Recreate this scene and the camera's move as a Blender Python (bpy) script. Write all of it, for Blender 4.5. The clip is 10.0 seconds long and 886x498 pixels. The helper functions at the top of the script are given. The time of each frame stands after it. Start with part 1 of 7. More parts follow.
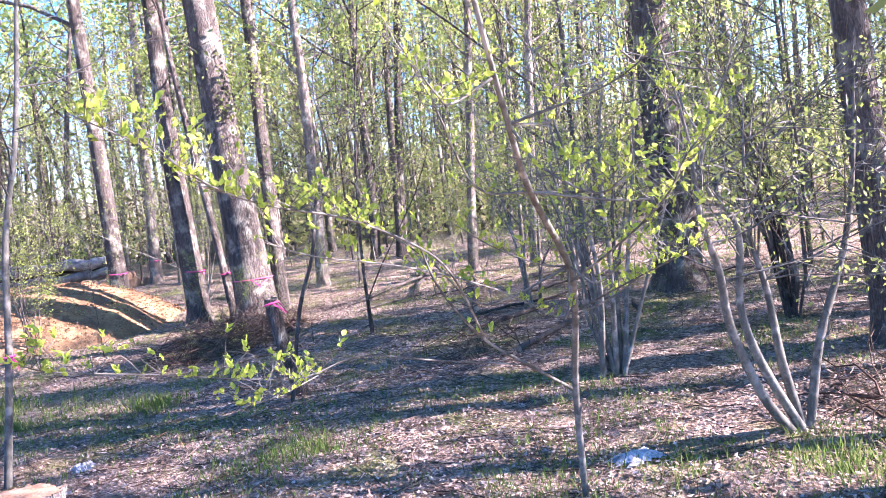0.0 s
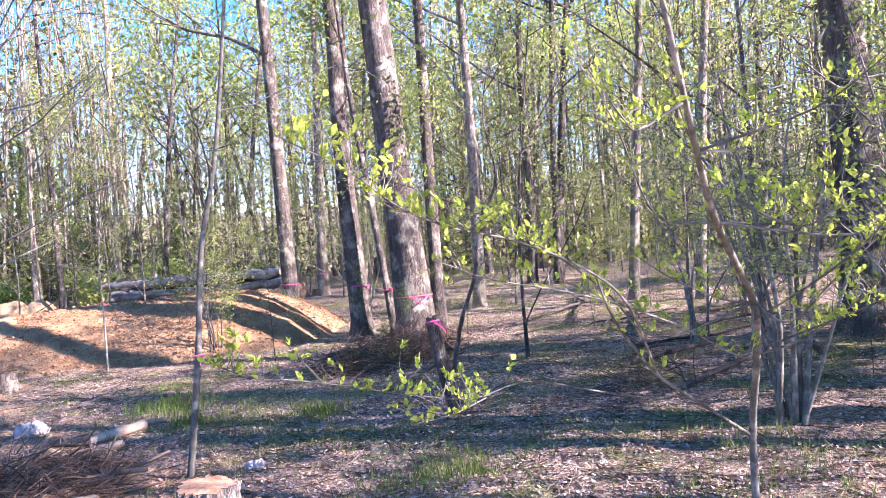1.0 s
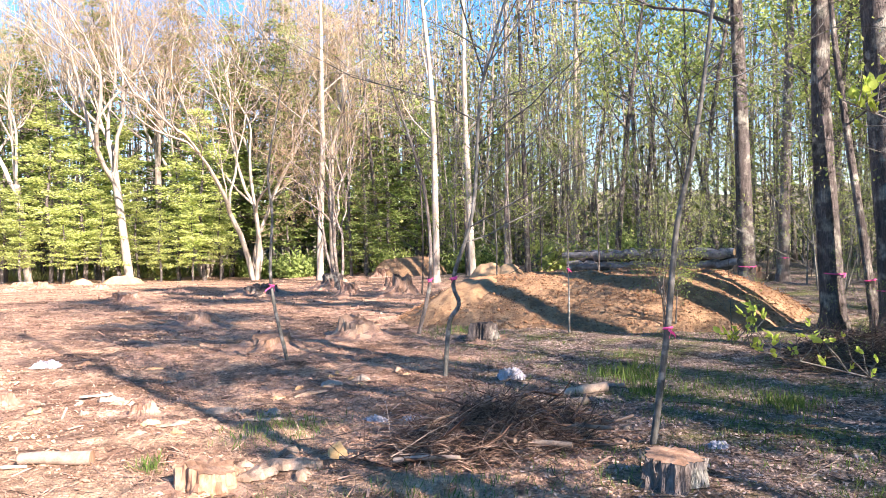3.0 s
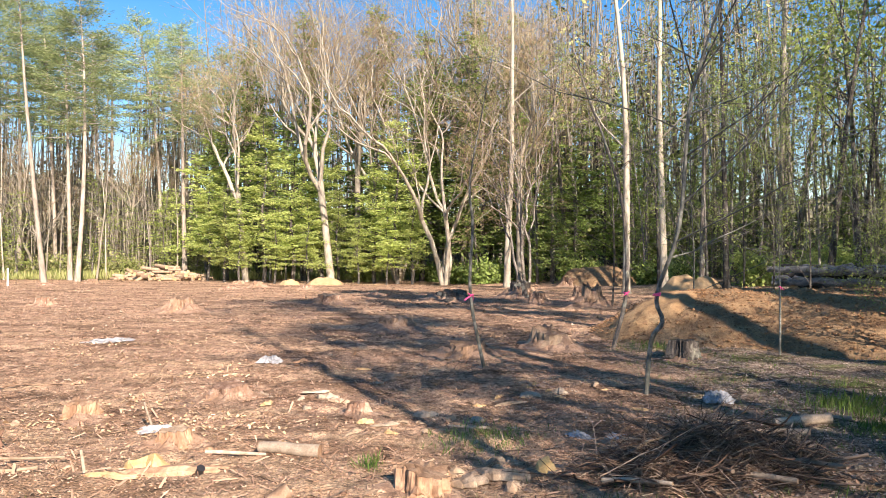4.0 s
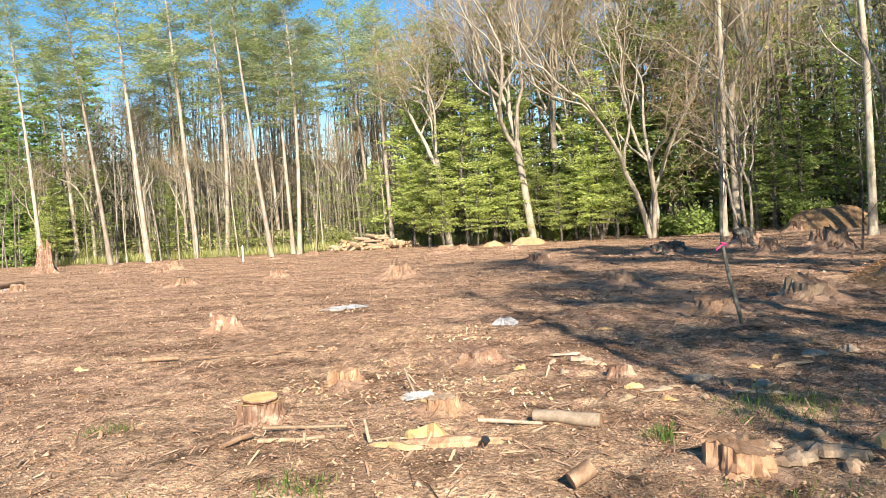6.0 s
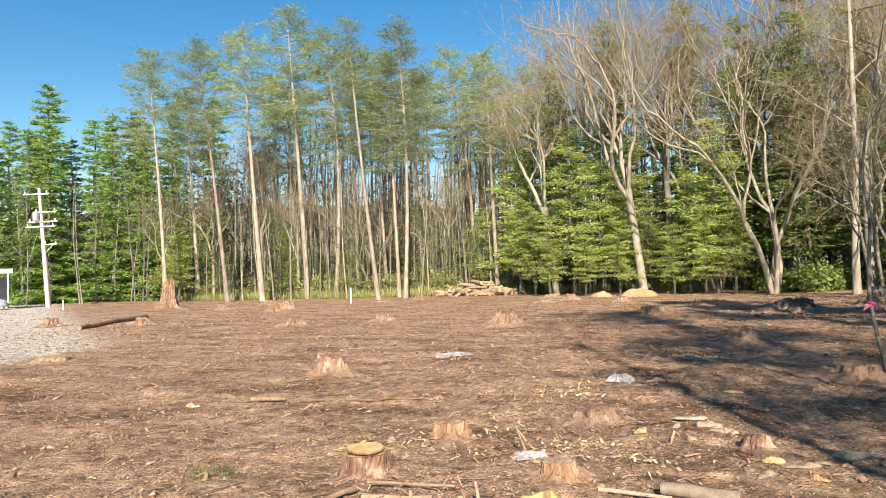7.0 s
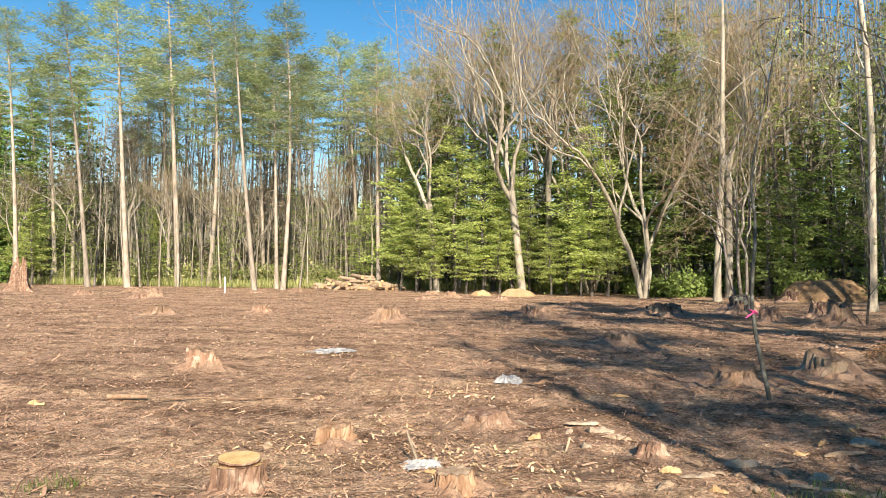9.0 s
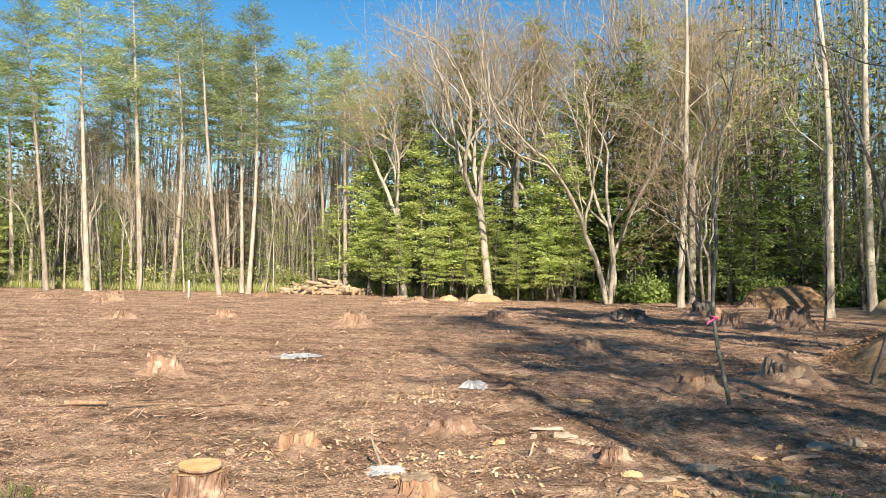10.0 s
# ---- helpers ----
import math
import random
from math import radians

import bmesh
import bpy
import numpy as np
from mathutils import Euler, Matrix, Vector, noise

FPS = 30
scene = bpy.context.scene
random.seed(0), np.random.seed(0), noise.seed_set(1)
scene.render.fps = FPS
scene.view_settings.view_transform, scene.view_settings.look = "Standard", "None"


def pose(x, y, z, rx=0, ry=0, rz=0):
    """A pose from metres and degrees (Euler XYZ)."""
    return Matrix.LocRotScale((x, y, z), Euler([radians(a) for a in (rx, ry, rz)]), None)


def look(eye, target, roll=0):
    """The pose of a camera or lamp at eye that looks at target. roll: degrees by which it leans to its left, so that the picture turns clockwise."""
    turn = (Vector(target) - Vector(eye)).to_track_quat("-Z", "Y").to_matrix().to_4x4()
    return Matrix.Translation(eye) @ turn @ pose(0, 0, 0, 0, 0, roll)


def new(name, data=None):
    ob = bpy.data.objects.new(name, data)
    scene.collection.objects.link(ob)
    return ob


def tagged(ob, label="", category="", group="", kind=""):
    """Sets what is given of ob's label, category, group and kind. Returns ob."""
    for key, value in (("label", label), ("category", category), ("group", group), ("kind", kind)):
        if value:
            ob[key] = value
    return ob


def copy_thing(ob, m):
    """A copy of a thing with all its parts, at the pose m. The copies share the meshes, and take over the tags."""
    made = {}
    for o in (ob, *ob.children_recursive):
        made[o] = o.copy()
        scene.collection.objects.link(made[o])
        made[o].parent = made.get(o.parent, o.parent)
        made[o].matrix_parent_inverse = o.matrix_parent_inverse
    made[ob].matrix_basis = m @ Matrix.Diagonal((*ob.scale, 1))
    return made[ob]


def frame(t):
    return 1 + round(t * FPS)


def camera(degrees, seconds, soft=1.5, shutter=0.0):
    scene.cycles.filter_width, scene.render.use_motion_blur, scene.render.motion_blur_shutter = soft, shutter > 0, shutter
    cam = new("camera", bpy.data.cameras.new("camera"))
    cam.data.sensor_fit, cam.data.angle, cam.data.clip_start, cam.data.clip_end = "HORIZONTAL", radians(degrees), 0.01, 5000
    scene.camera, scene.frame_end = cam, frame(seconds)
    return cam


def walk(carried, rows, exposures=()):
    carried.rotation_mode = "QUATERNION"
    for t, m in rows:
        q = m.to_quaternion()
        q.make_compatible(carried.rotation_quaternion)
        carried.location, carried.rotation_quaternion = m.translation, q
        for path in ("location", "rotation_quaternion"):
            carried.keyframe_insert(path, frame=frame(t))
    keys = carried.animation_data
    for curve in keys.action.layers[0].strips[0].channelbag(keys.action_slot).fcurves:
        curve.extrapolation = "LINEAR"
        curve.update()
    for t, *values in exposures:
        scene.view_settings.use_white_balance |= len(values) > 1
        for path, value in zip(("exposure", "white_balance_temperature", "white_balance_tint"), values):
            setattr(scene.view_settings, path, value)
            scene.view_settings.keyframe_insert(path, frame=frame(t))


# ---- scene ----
cam = camera(62.1, 10.0, soft=0.6)

PATH = [
    (0, pose(0.562, -0.146, 1.567, 87.19, 6.93, -64.23)),
    (0.5, pose(0.563, -0.117, 1.567, 89.14, 5.47, -58.35)),
    (1, pose(0.540, -0.088, 1.578, 90.20, 4.60, -52.06)),
    (1.5, pose(0.513, -0.078, 1.585, 92.02, 4.35, -47.01)),
    (2, pose(0.487, -0.060, 1.589, 92.73, 4.36, -40.77)),
    (2.5, pose(0.411, -0.009, 1.575, 91.90, 3.71, -31.35)),
    (3, pose(0.346, 0.021, 1.566, 90.13, 1.02, -18.39)),
    (3.2, pose(0.320, 0.013, 1.565, 89.84, 0.59, -14.96)),
    (4.3, pose(0.045, -0.011, 1.658, 90.89, 0.01, -1.38)),
    (4.5, pose(0.000, 0.000, 1.646, 89.61, 0.38, -0.00)),
    (5, pose(-0.104, 0.149, 1.608, 86.30, 1.40, 2.26)),
    (5.5, pose(-0.269, 0.360, 1.626, 88.08, 4.17, 5.25)),
    (6, pose(-0.479, 0.517, 1.604, 88.02, 3.55, 10.68)),
    (6.2, pose(-0.571, 0.587, 1.608, 88.55, 2.96, 12.97)),
    (7.5, pose(-0.689, 0.938, 1.609, 93.09, 1.74, 19.81)),
    (8, pose(-0.811, 1.097, 1.582, 92.23, 0.75, 17.66)),
    (8.5, pose(-0.909, 1.212, 1.594, 91.79, -0.18, 14.31)),
    (9, pose(-0.925, 1.273, 1.594, 91.56, -0.51, 9.44)),
    (9.5, pose(-0.914, 1.277, 1.595, 91.44, -0.45, 8.30)),
    (10, pose(-0.908, 1.271, 1.599, 91.97, -0.82, 6.92)),
]
walk(cam, PATH, [(0.0, 3.05, 6050, 43), (1.0, 2.8, 6200, 43), (2.0, 2.42, 6600, 40), (3.0, 2.26, 6700, 29), (4.3, 1.44, 7000, 17), (5.3, 1.52, 7000, 13), (6.0, 1.38, 7000, 12), (7.4, 1.07, 7100, 11), (8.5, 1.17, 7100, 11), (10.0, 1.21, 7050, 11)])

# ---- light ----
SUN_FROM = Vector((0.347, -0.938, 0.0)).normalized()
SUN_ELEV = radians(29)
world = bpy.data.worlds.new("sky")
scene.world = world
world.use_nodes = True
wn = world.node_tree
sky = wn.nodes.new("ShaderNodeTexSky")
sky.sky_type = "NISHITA"
sky.sun_disc = False
sky.sun_elevation = SUN_ELEV
sky.sun_rotation = math.atan2(SUN_FROM.x, SUN_FROM.y)
sky.air_density, sky.dust_density, sky.ozone_density = 1.0, 0.15, 1.0
wn.nodes["Background"].inputs["Strength"].default_value = 0.071
tint = wn.nodes.new("ShaderNodeHueSaturation")
tint.inputs["Saturation"].default_value = 1.5
wn.links.new(sky.outputs["Color"], tint.inputs["Color"])
wn.links.new(tint.outputs["Color"], wn.nodes["Background"].inputs["Color"])
sun_data = bpy.data.lights.new("sun", "SUN")
sun_data.energy, sun_data.angle, sun_data.color = 5.0, radians(0.53), (1.0, 0.90, 0.76)
sun = new("sun", sun_data)
toward = Vector((SUN_FROM.x * math.cos(SUN_ELEV), SUN_FROM.y * math.cos(SUN_ELEV), math.sin(SUN_ELEV)))
sun.matrix_world = look(toward * 100, (0, 0, 0))


# ---- materials ----
def base_nodes(name):
    m = bpy.data.materials.new(name)
    m.use_nodes = True
    nt = m.node_tree
    return m, nt, nt.nodes["Principled BSDF"]


def node(nt, kind, **values):
    n = nt.nodes.new(kind)
    for k, v in values.items():
        n.inputs[k].default_value = v
    return n


def ramp(nt, fac, stops):
    r = nt.nodes.new("ShaderNodeValToRGB")
    e = r.color_ramp.elements
    while len(e) < len(stops):
        e.new(0.5)
    for el, (p, c) in zip(e, stops):
        el.position, el.color = p, (*c, 1)
    nt.links.new(fac, r.inputs["Fac"])
    return r.outputs["Color"]


def mixed(nt, fac, a, b, mode="MIX"):
    m = nt.nodes.new("ShaderNodeMix")
    m.data_type, m.blend_type = "RGBA", mode
    for sock, v in ((m.inputs[0], fac), (m.inputs[6], a), (m.inputs[7], b)):
        if isinstance(v, (int, float)):
            sock.default_value = v
        elif isinstance(v, tuple):
            sock.default_value = (*v, 1)
        else:
            nt.links.new(v, sock)
    return m.outputs[2]


def coords(nt, stretch=(1, 1, 1), kind="Object"):
    tc = nt.nodes.new("ShaderNodeTexCoord")
    mp = nt.nodes.new("ShaderNodeMapping")
    mp.inputs["Scale"].default_value = stretch
    nt.links.new(tc.outputs[kind], mp.inputs["Vector"])
    return mp.outputs["Vector"]


def noise_tex(nt, vec, scale, detail=6.0, rough=0.6):
    n = node(nt, "ShaderNodeTexNoise", Scale=scale, Detail=detail, Roughness=rough)
    nt.links.new(vec, n.inputs["Vector"])
    return n.outputs["Fac"]


def bumped(nt, bsdf, height, strength, dist):
    b = node(nt, "ShaderNodeBump", Strength=strength, Distance=dist)
    nt.links.new(height, b.inputs["Height"])
    nt.links.new(b.outputs["Normal"], bsdf.inputs["Normal"])


def surface(name, dark, mid, light, scale=8.0, fine=60.0, stretch=(1, 1, 1), rough=0.85, bump=0.5, dist=0.02, vary=0.25, blotch=None, furrow=None):
    """Rough natural surface: coarse blotches, fine grain, relief and a shift of tone from piece to piece."""
    m, nt, b = base_nodes(name)
    v = coords(nt, stretch)
    n1, n2 = noise_tex(nt, v, scale), noise_tex(nt, v, fine, 4.0, 0.7)
    c = ramp(nt, n1, [(0.28, dark), (0.5, mid), (0.72, light)])
    c = mixed(nt, 0.55, c, ramp(nt, n2, [(0.3, (0.35, 0.35, 0.35)), (0.7, (1.0, 1.0, 1.0))]), "MULTIPLY")
    if blotch:
        n3 = noise_tex(nt, coords(nt), blotch[1], 3.0)
        c = mixed(nt, ramp(nt, n3, [(0.52, (0, 0, 0)), (0.66, (1, 1, 1))]), c, blotch[0])
    if furrow:
        w = noise_tex(nt, coords(nt, (1, 1, furrow[1])), furrow[0], 3.0, 0.55)
        groove = ramp(nt, w, [(0.38, (1.0, 1.0, 1.0)), (0.45, (0.40, 0.39, 0.38)), (0.50, (1.15, 1.15, 1.15)), (0.56, (0.48, 0.47, 0.46)), (0.62, (1.2, 1.2, 1.2))])
        c = mixed(nt, 0.6, c, groove, "MULTIPLY")
        n1 = mixed(nt, 0.6, n1, groove)
    info = nt.nodes.new("ShaderNodeObjectInfo")
    k = node(nt, "ShaderNodeMapRange")
    k.inputs["To Min"].default_value, k.inputs["To Max"].default_value = 1 - vary, 1 + vary
    nt.links.new(info.outputs["Random"], k.inputs["Value"])
    hs = node(nt, "ShaderNodeHueSaturation")
    nt.links.new(k.outputs["Result"], hs.inputs["Value"])
    nt.links.new(c, hs.inputs["Color"])
    nt.links.new(hs.outputs["Color"], b.inputs["Base Color"])
    b.inputs["Roughness"].default_value = rough
    b.inputs["Specular IOR Level"].default_value = 0.25
    if bump:
        bumped(nt, b, mixed(nt, 0.4, n1, n2), bump, dist)
    return m


def leaves(name, tones, see_through=0.45, gloss=0.35):
    """Thin leaves of many tones that let the light through."""
    m, nt, b = base_nodes(name)
    g = nt.nodes.new("ShaderNodeNewGeometry")
    c = ramp(nt, g.outputs["Random Per Island"], [(i / (len(tones) - 1), t) for i, t in enumerate(tones)])
    info = nt.nodes.new("ShaderNodeObjectInfo")
    k = node(nt, "ShaderNodeMapRange")
    k.inputs["To Min"].default_value, k.inputs["To Max"].default_value = 0.75, 1.25
    nt.links.new(info.outputs["Random"], k.inputs["Value"])
    hs = node(nt, "ShaderNodeHueSaturation")
    nt.links.new(k.outputs["Result"], hs.inputs["Value"])
    nt.links.new(c, hs.inputs["Color"])
    nt.links.new(hs.outputs["Color"], b.inputs["Base Color"])
    b.inputs["Roughness"].default_value, b.inputs["Specular IOR Level"].default_value = 0.6, gloss * 0.6
    t = nt.nodes.new("ShaderNodeBsdfTranslucent")
    nt.links.new(hs.outputs["Color"], t.inputs["Color"])
    mx = node(nt, "ShaderNodeMixShader", Fac=see_through)
    nt.links.new(b.outputs["BSDF"], mx.inputs[1])
    nt.links.new(t.outputs["BSDF"], mx.inputs[2])
    nt.links.new(mx.outputs["Shader"], nt.nodes["Material Output"].inputs["Surface"])
    return m


def plain(name, colour, rough=0.5, metal=0.0, grain=0.12):
    m, nt, b = base_nodes(name)
    n = noise_tex(nt, coords(nt), 9.0)
    lo, hi = tuple(x * (1 - grain) for x in colour), tuple(min(1.0, x * (1 + grain)) for x in colour)
    nt.links.new(ramp(nt, n, [(0.35, lo), (0.65, hi)]), b.inputs["Base Color"])
    b.inputs["Roughness"].default_value, b.inputs["Metallic"].default_value = rough, metal
    return m


BARK_GREY = surface("bark_grey", (0.105, 0.09, 0.08), (0.22, 0.193, 0.172), (0.36, 0.33, 0.30), 7, 45, (1, 1, 0.22), bump=0.9, dist=0.03, blotch=((0.38, 0.39, 0.33), 4.0), furrow=(20.0, 0.2))
BARK_DARK = surface("bark_dark", (0.052, 0.046, 0.043), (0.118, 0.104, 0.094), (0.225, 0.204, 0.187), 9, 50, (1, 1, 0.2), bump=1.0, dist=0.05, blotch=((0.30, 0.30, 0.25), 3.5), furrow=(22.0, 0.2))
BARK_PALE = surface("bark_pale", (0.19, 0.168, 0.135), (0.36, 0.322, 0.262), (0.50, 0.458, 0.38), 4, 30, (1, 1, 0.35), bump=0.4, dist=0.02, blotch=((0.30, 0.29, 0.24), 1.5))
BARK_LARCH = surface("bark_larch", (0.18, 0.15, 0.12), (0.36, 0.312, 0.258), (0.52, 0.465, 0.395), 6, 40, (1, 1, 0.25), bump=0.8, dist=0.03, blotch=((0.40, 0.36, 0.31), 0.6))
BARK_SAPLING = surface("bark_sapling", (0.075, 0.078, 0.068), (0.145, 0.15, 0.132), (0.24, 0.248, 0.22), 20, 120, (1, 1, 0.4), bump=0.5, dist=0.006, blotch=((0.28, 0.28, 0.255), 9.0))
LEAF_SPRING = leaves("leaf_spring", [(0.19, 0.27, 0.065), (0.29, 0.37, 0.10), (0.39, 0.47, 0.16), (0.25, 0.33, 0.085)], 0.55)
LEAF_YELLOW = leaves("leaf_fresh", [(0.31, 0.43, 0.06), (0.43, 0.54, 0.11), (0.37, 0.49, 0.085), (0.52, 0.58, 0.15)], 0.55)
LEAF_LARCH = leaves("leaf_larch", [(0.15, 0.215, 0.10), (0.27, 0.34, 0.155), (0.40, 0.45, 0.215), (0.20, 0.27, 0.12)], 0.5)
LEAF_HEMLOCK = leaves("leaf_hemlock", [(0.26, 0.35, 0.095), (0.41, 0.49, 0.15), (0.55, 0.61, 0.23), (0.32, 0.41, 0.11)], 0.5)
LEAF_CEDAR = leaves("leaf_cedar", [(0.11, 0.20, 0.05), (0.20, 0.33, 0.085), (0.31, 0.44, 0.12), (0.15, 0.25, 0.065)], 0.45)
LEAF_BROADLEAF = leaves("leaf_broad", [(0.10, 0.155, 0.04), (0.18, 0.265, 0.065), (0.28, 0.37, 0.10), (0.14, 0.21, 0.052)], 0.4, 0.8)
BUDS = leaves("bud_haze", [(0.29, 0.205, 0.145), (0.41, 0.30, 0.205), (0.38, 0.34, 0.17), (0.31, 0.235, 0.175)], 0.4)


# ---- mesh helpers ----
def build(name, chunks, materials, smooth=True):
    """One mesh object from chunks of (points, faces of equal size, material number)."""
    chunks = [c for c in chunks if len(c[0]) and len(c[1])]
    me = bpy.data.meshes.new(name)
    off, loops, totals, mats, pts = 0, [], [], [], []
    for v, f, mi in chunks:
        v, f = np.asarray(v, float), np.asarray(f, int)
        pts.append(v)
        loops.append((f + off).ravel())
        totals.append(np.full(len(f), f.shape[1]))
        mats.append(np.full(len(f), mi))
        off += len(v)
    pts, loops, totals, mats = np.concatenate(pts), np.concatenate(loops), np.concatenate(totals), np.concatenate(mats)
    me.vertices.add(len(pts))
    me.vertices.foreach_set("co", pts.astype(np.float32).ravel())
    me.loops.add(len(loops))
    me.loops.foreach_set("vertex_index", loops.astype(np.int32))
    me.polygons.add(len(totals))
    me.polygons.foreach_set("loop_start", (np.cumsum(totals) - totals).astype(np.int32))
    me.polygons.foreach_set("loop_total", totals.astype(np.int32))
    me.polygons.foreach_set("material_index", mats.astype(np.int32))
    me.polygons.foreach_set("use_smooth", np.full(len(totals), smooth))
    for m in materials:
        me.materials.append(m)
    me.update(calc_edges=True)
    return new(name, me)


def under(ob, parent):
    ob.parent = parent
    return ob


def part(name, bm, material, parent, label=""):
    """Links a bmesh as one mesh object under a thing or a part."""
    me = bpy.data.meshes.new(name)
    bm.to_mesh(me)
    bm.free()
    me.materials.append(material)
    ob = new(name, me)
    ob.parent = parent
    return tagged(ob, label) if label else ob


def thing(name, m, label, category, group=""):
    e = new(name)
    e.empty_display_size = 0.2
    e.matrix_world = m
    return tagged(e, label, category, group)


def tube(points, radii, sides=6, cap=False, mi=0, rough=0.0, rng=None):
    """A tapered tube along a line of points."""
    p, r = np.asarray(points, float), np.asarray(radii, float)
    t = np.gradient(p, axis=0)
    t /= np.linalg.norm(t, axis=1)[:, None] + 1e-9
    mean = np.abs(p[-1] - p[0])
    ref = np.zeros(3)
    ref[int(np.argmin(mean))] = 1.0
    a = np.cross(t, ref)
    a /= np.linalg.norm(a, axis=1)[:, None] + 1e-9
    b = np.cross(t, a)
    ang = np.linspace(0, 2 * np.pi, sides, endpoint=False)
    rr = r[:, None] * np.ones((1, sides))
    if rough and rng is not None:
        rr = rr * (1 + rough * (rng.random(rr.shape) - 0.5))
    v = p[:, None, :] + rr[..., None] * (np.cos(ang)[None, :, None] * a[:, None, :] + np.sin(ang)[None, :, None] * b[:, None, :])
    k = len(p)
    i, j = np.meshgrid(np.arange(k - 1), np.arange(sides), indexing="ij")
    j2 = (j + 1) % sides
    f = np.stack([i * sides + j, i * sides + j2, (i + 1) * sides + j2, (i + 1) * sides + j], -1).reshape(-1, 4)
    out = [(v.reshape(-1, 3), f, mi)]
    if cap:
        for ring, flip in ((v[0], 1), (v[-1], 0)):
            q = np.vstack([ring, ring.mean(0)])
            tri = np.stack([np.arange(sides), (np.arange(sides) + 1) % sides, np.full(sides, sides)], 1)
            out.append((q, tri[:, ::-1] if flip else tri, mi if cap is True else cap))
    return out


def unit(v):
    v = np.asarray(v, float)
    return v / (np.linalg.norm(v, axis=-1, keepdims=True) + 1e-9)


def blades(rng, pos, along, length, width, mi=0, fold=0.0):
    """Pointed leaf shapes, one four-cornered face each."""
    pos, along = np.asarray(pos, float), unit(along)
    n = len(pos)
    if not n:
        return []
    length, width = np.broadcast_to(length, n)[:, None], np.broadcast_to(width, n)[:, None]
    side = unit(np.cross(along, unit(rng.normal(size=(n, 3)))))
    v = np.stack([pos, pos + along * length * 0.45 + side * width * 0.5, pos + along * length, pos + along * length * 0.5 - side * width * 0.5], 1)
    if fold:
        v[:, 2] += np.cross(along, side) * length * fold
    return [(v.reshape(-1, 3), np.arange(n * 4).reshape(-1, 4), mi)]


def limb(rng, start, way, length, segs, wobble, up=0.0):
    pts, d = [np.asarray(start, float)], unit(way)
    for _ in range(segs):
        d = unit(d + rng.normal(size=3) * wobble + np.array([0, 0, up]))
        pts.append(pts[-1] + d * length / segs)
    return np.array(pts)


def fork_way(rng, d, angle):
    side = unit(np.cross(d, unit(rng.normal(size=3))))
    return unit(d * math.cos(angle) + side * math.sin(angle))


def ramify(rng, wood, tips, start, way, length, r, level, plan, min_side=3):
    """Limb with limbs of its own; plan holds for each level the number, the angle, the length ratio, the wobble and the rise."""
    count, angle, ratio, wobble, rise = plan[level]
    segs = max(2, 4 - level)
    p = limb(rng, start, way, length, segs, wobble, rise)
    last = level == len(plan) - 1
    if last and min_side < 4:
        wood += blades(rng, p[:1], p[-1:] - p[:1], np.linalg.norm(p[-1] - p[0]), max(2.4 * r, 0.009))
    else:
        wood += tube(p, np.linspace(r, r * (0.3 if last else 0.45), len(p)), max(3, min_side + 2 - 2 * level))
    if last:
        for q in range(1, len(p)):
            tips.append((p[q], unit(p[q] - p[q - 1])))
        return
    for c in range(count):
        u = 0.25 + 0.75 * (c + rng.random()) / count
        k = min(int(u * segs), segs - 1)
        f = u * segs - k
        q = p[k] * (1 - f) + p[k + 1] * f
        d = unit(p[k + 1] - p[k])
        ramify(rng, wood, tips, q, fork_way(rng, d, angle * (0.7 + 0.6 * rng.random())), length * ratio * (1.15 - 0.5 * u) * (0.7 + 0.6 * rng.random()), max(r * (1 - 0.5 * u) * 0.55, 0.004), level + 1, plan, min_side)


def finish_tree(name, wood, crown_chunks, bark, leaf, label, category="tree", group="", crown_label=""):
    e = thing(name, Matrix.Identity(4), label, category, group)
    t = under(build("trunk", wood, [bark]), e)
    if crown_chunks:
        c = under(build("crown", crown_chunks, [leaf]), e)
        if crown_label:
            tagged(c, crown_label)
    return e


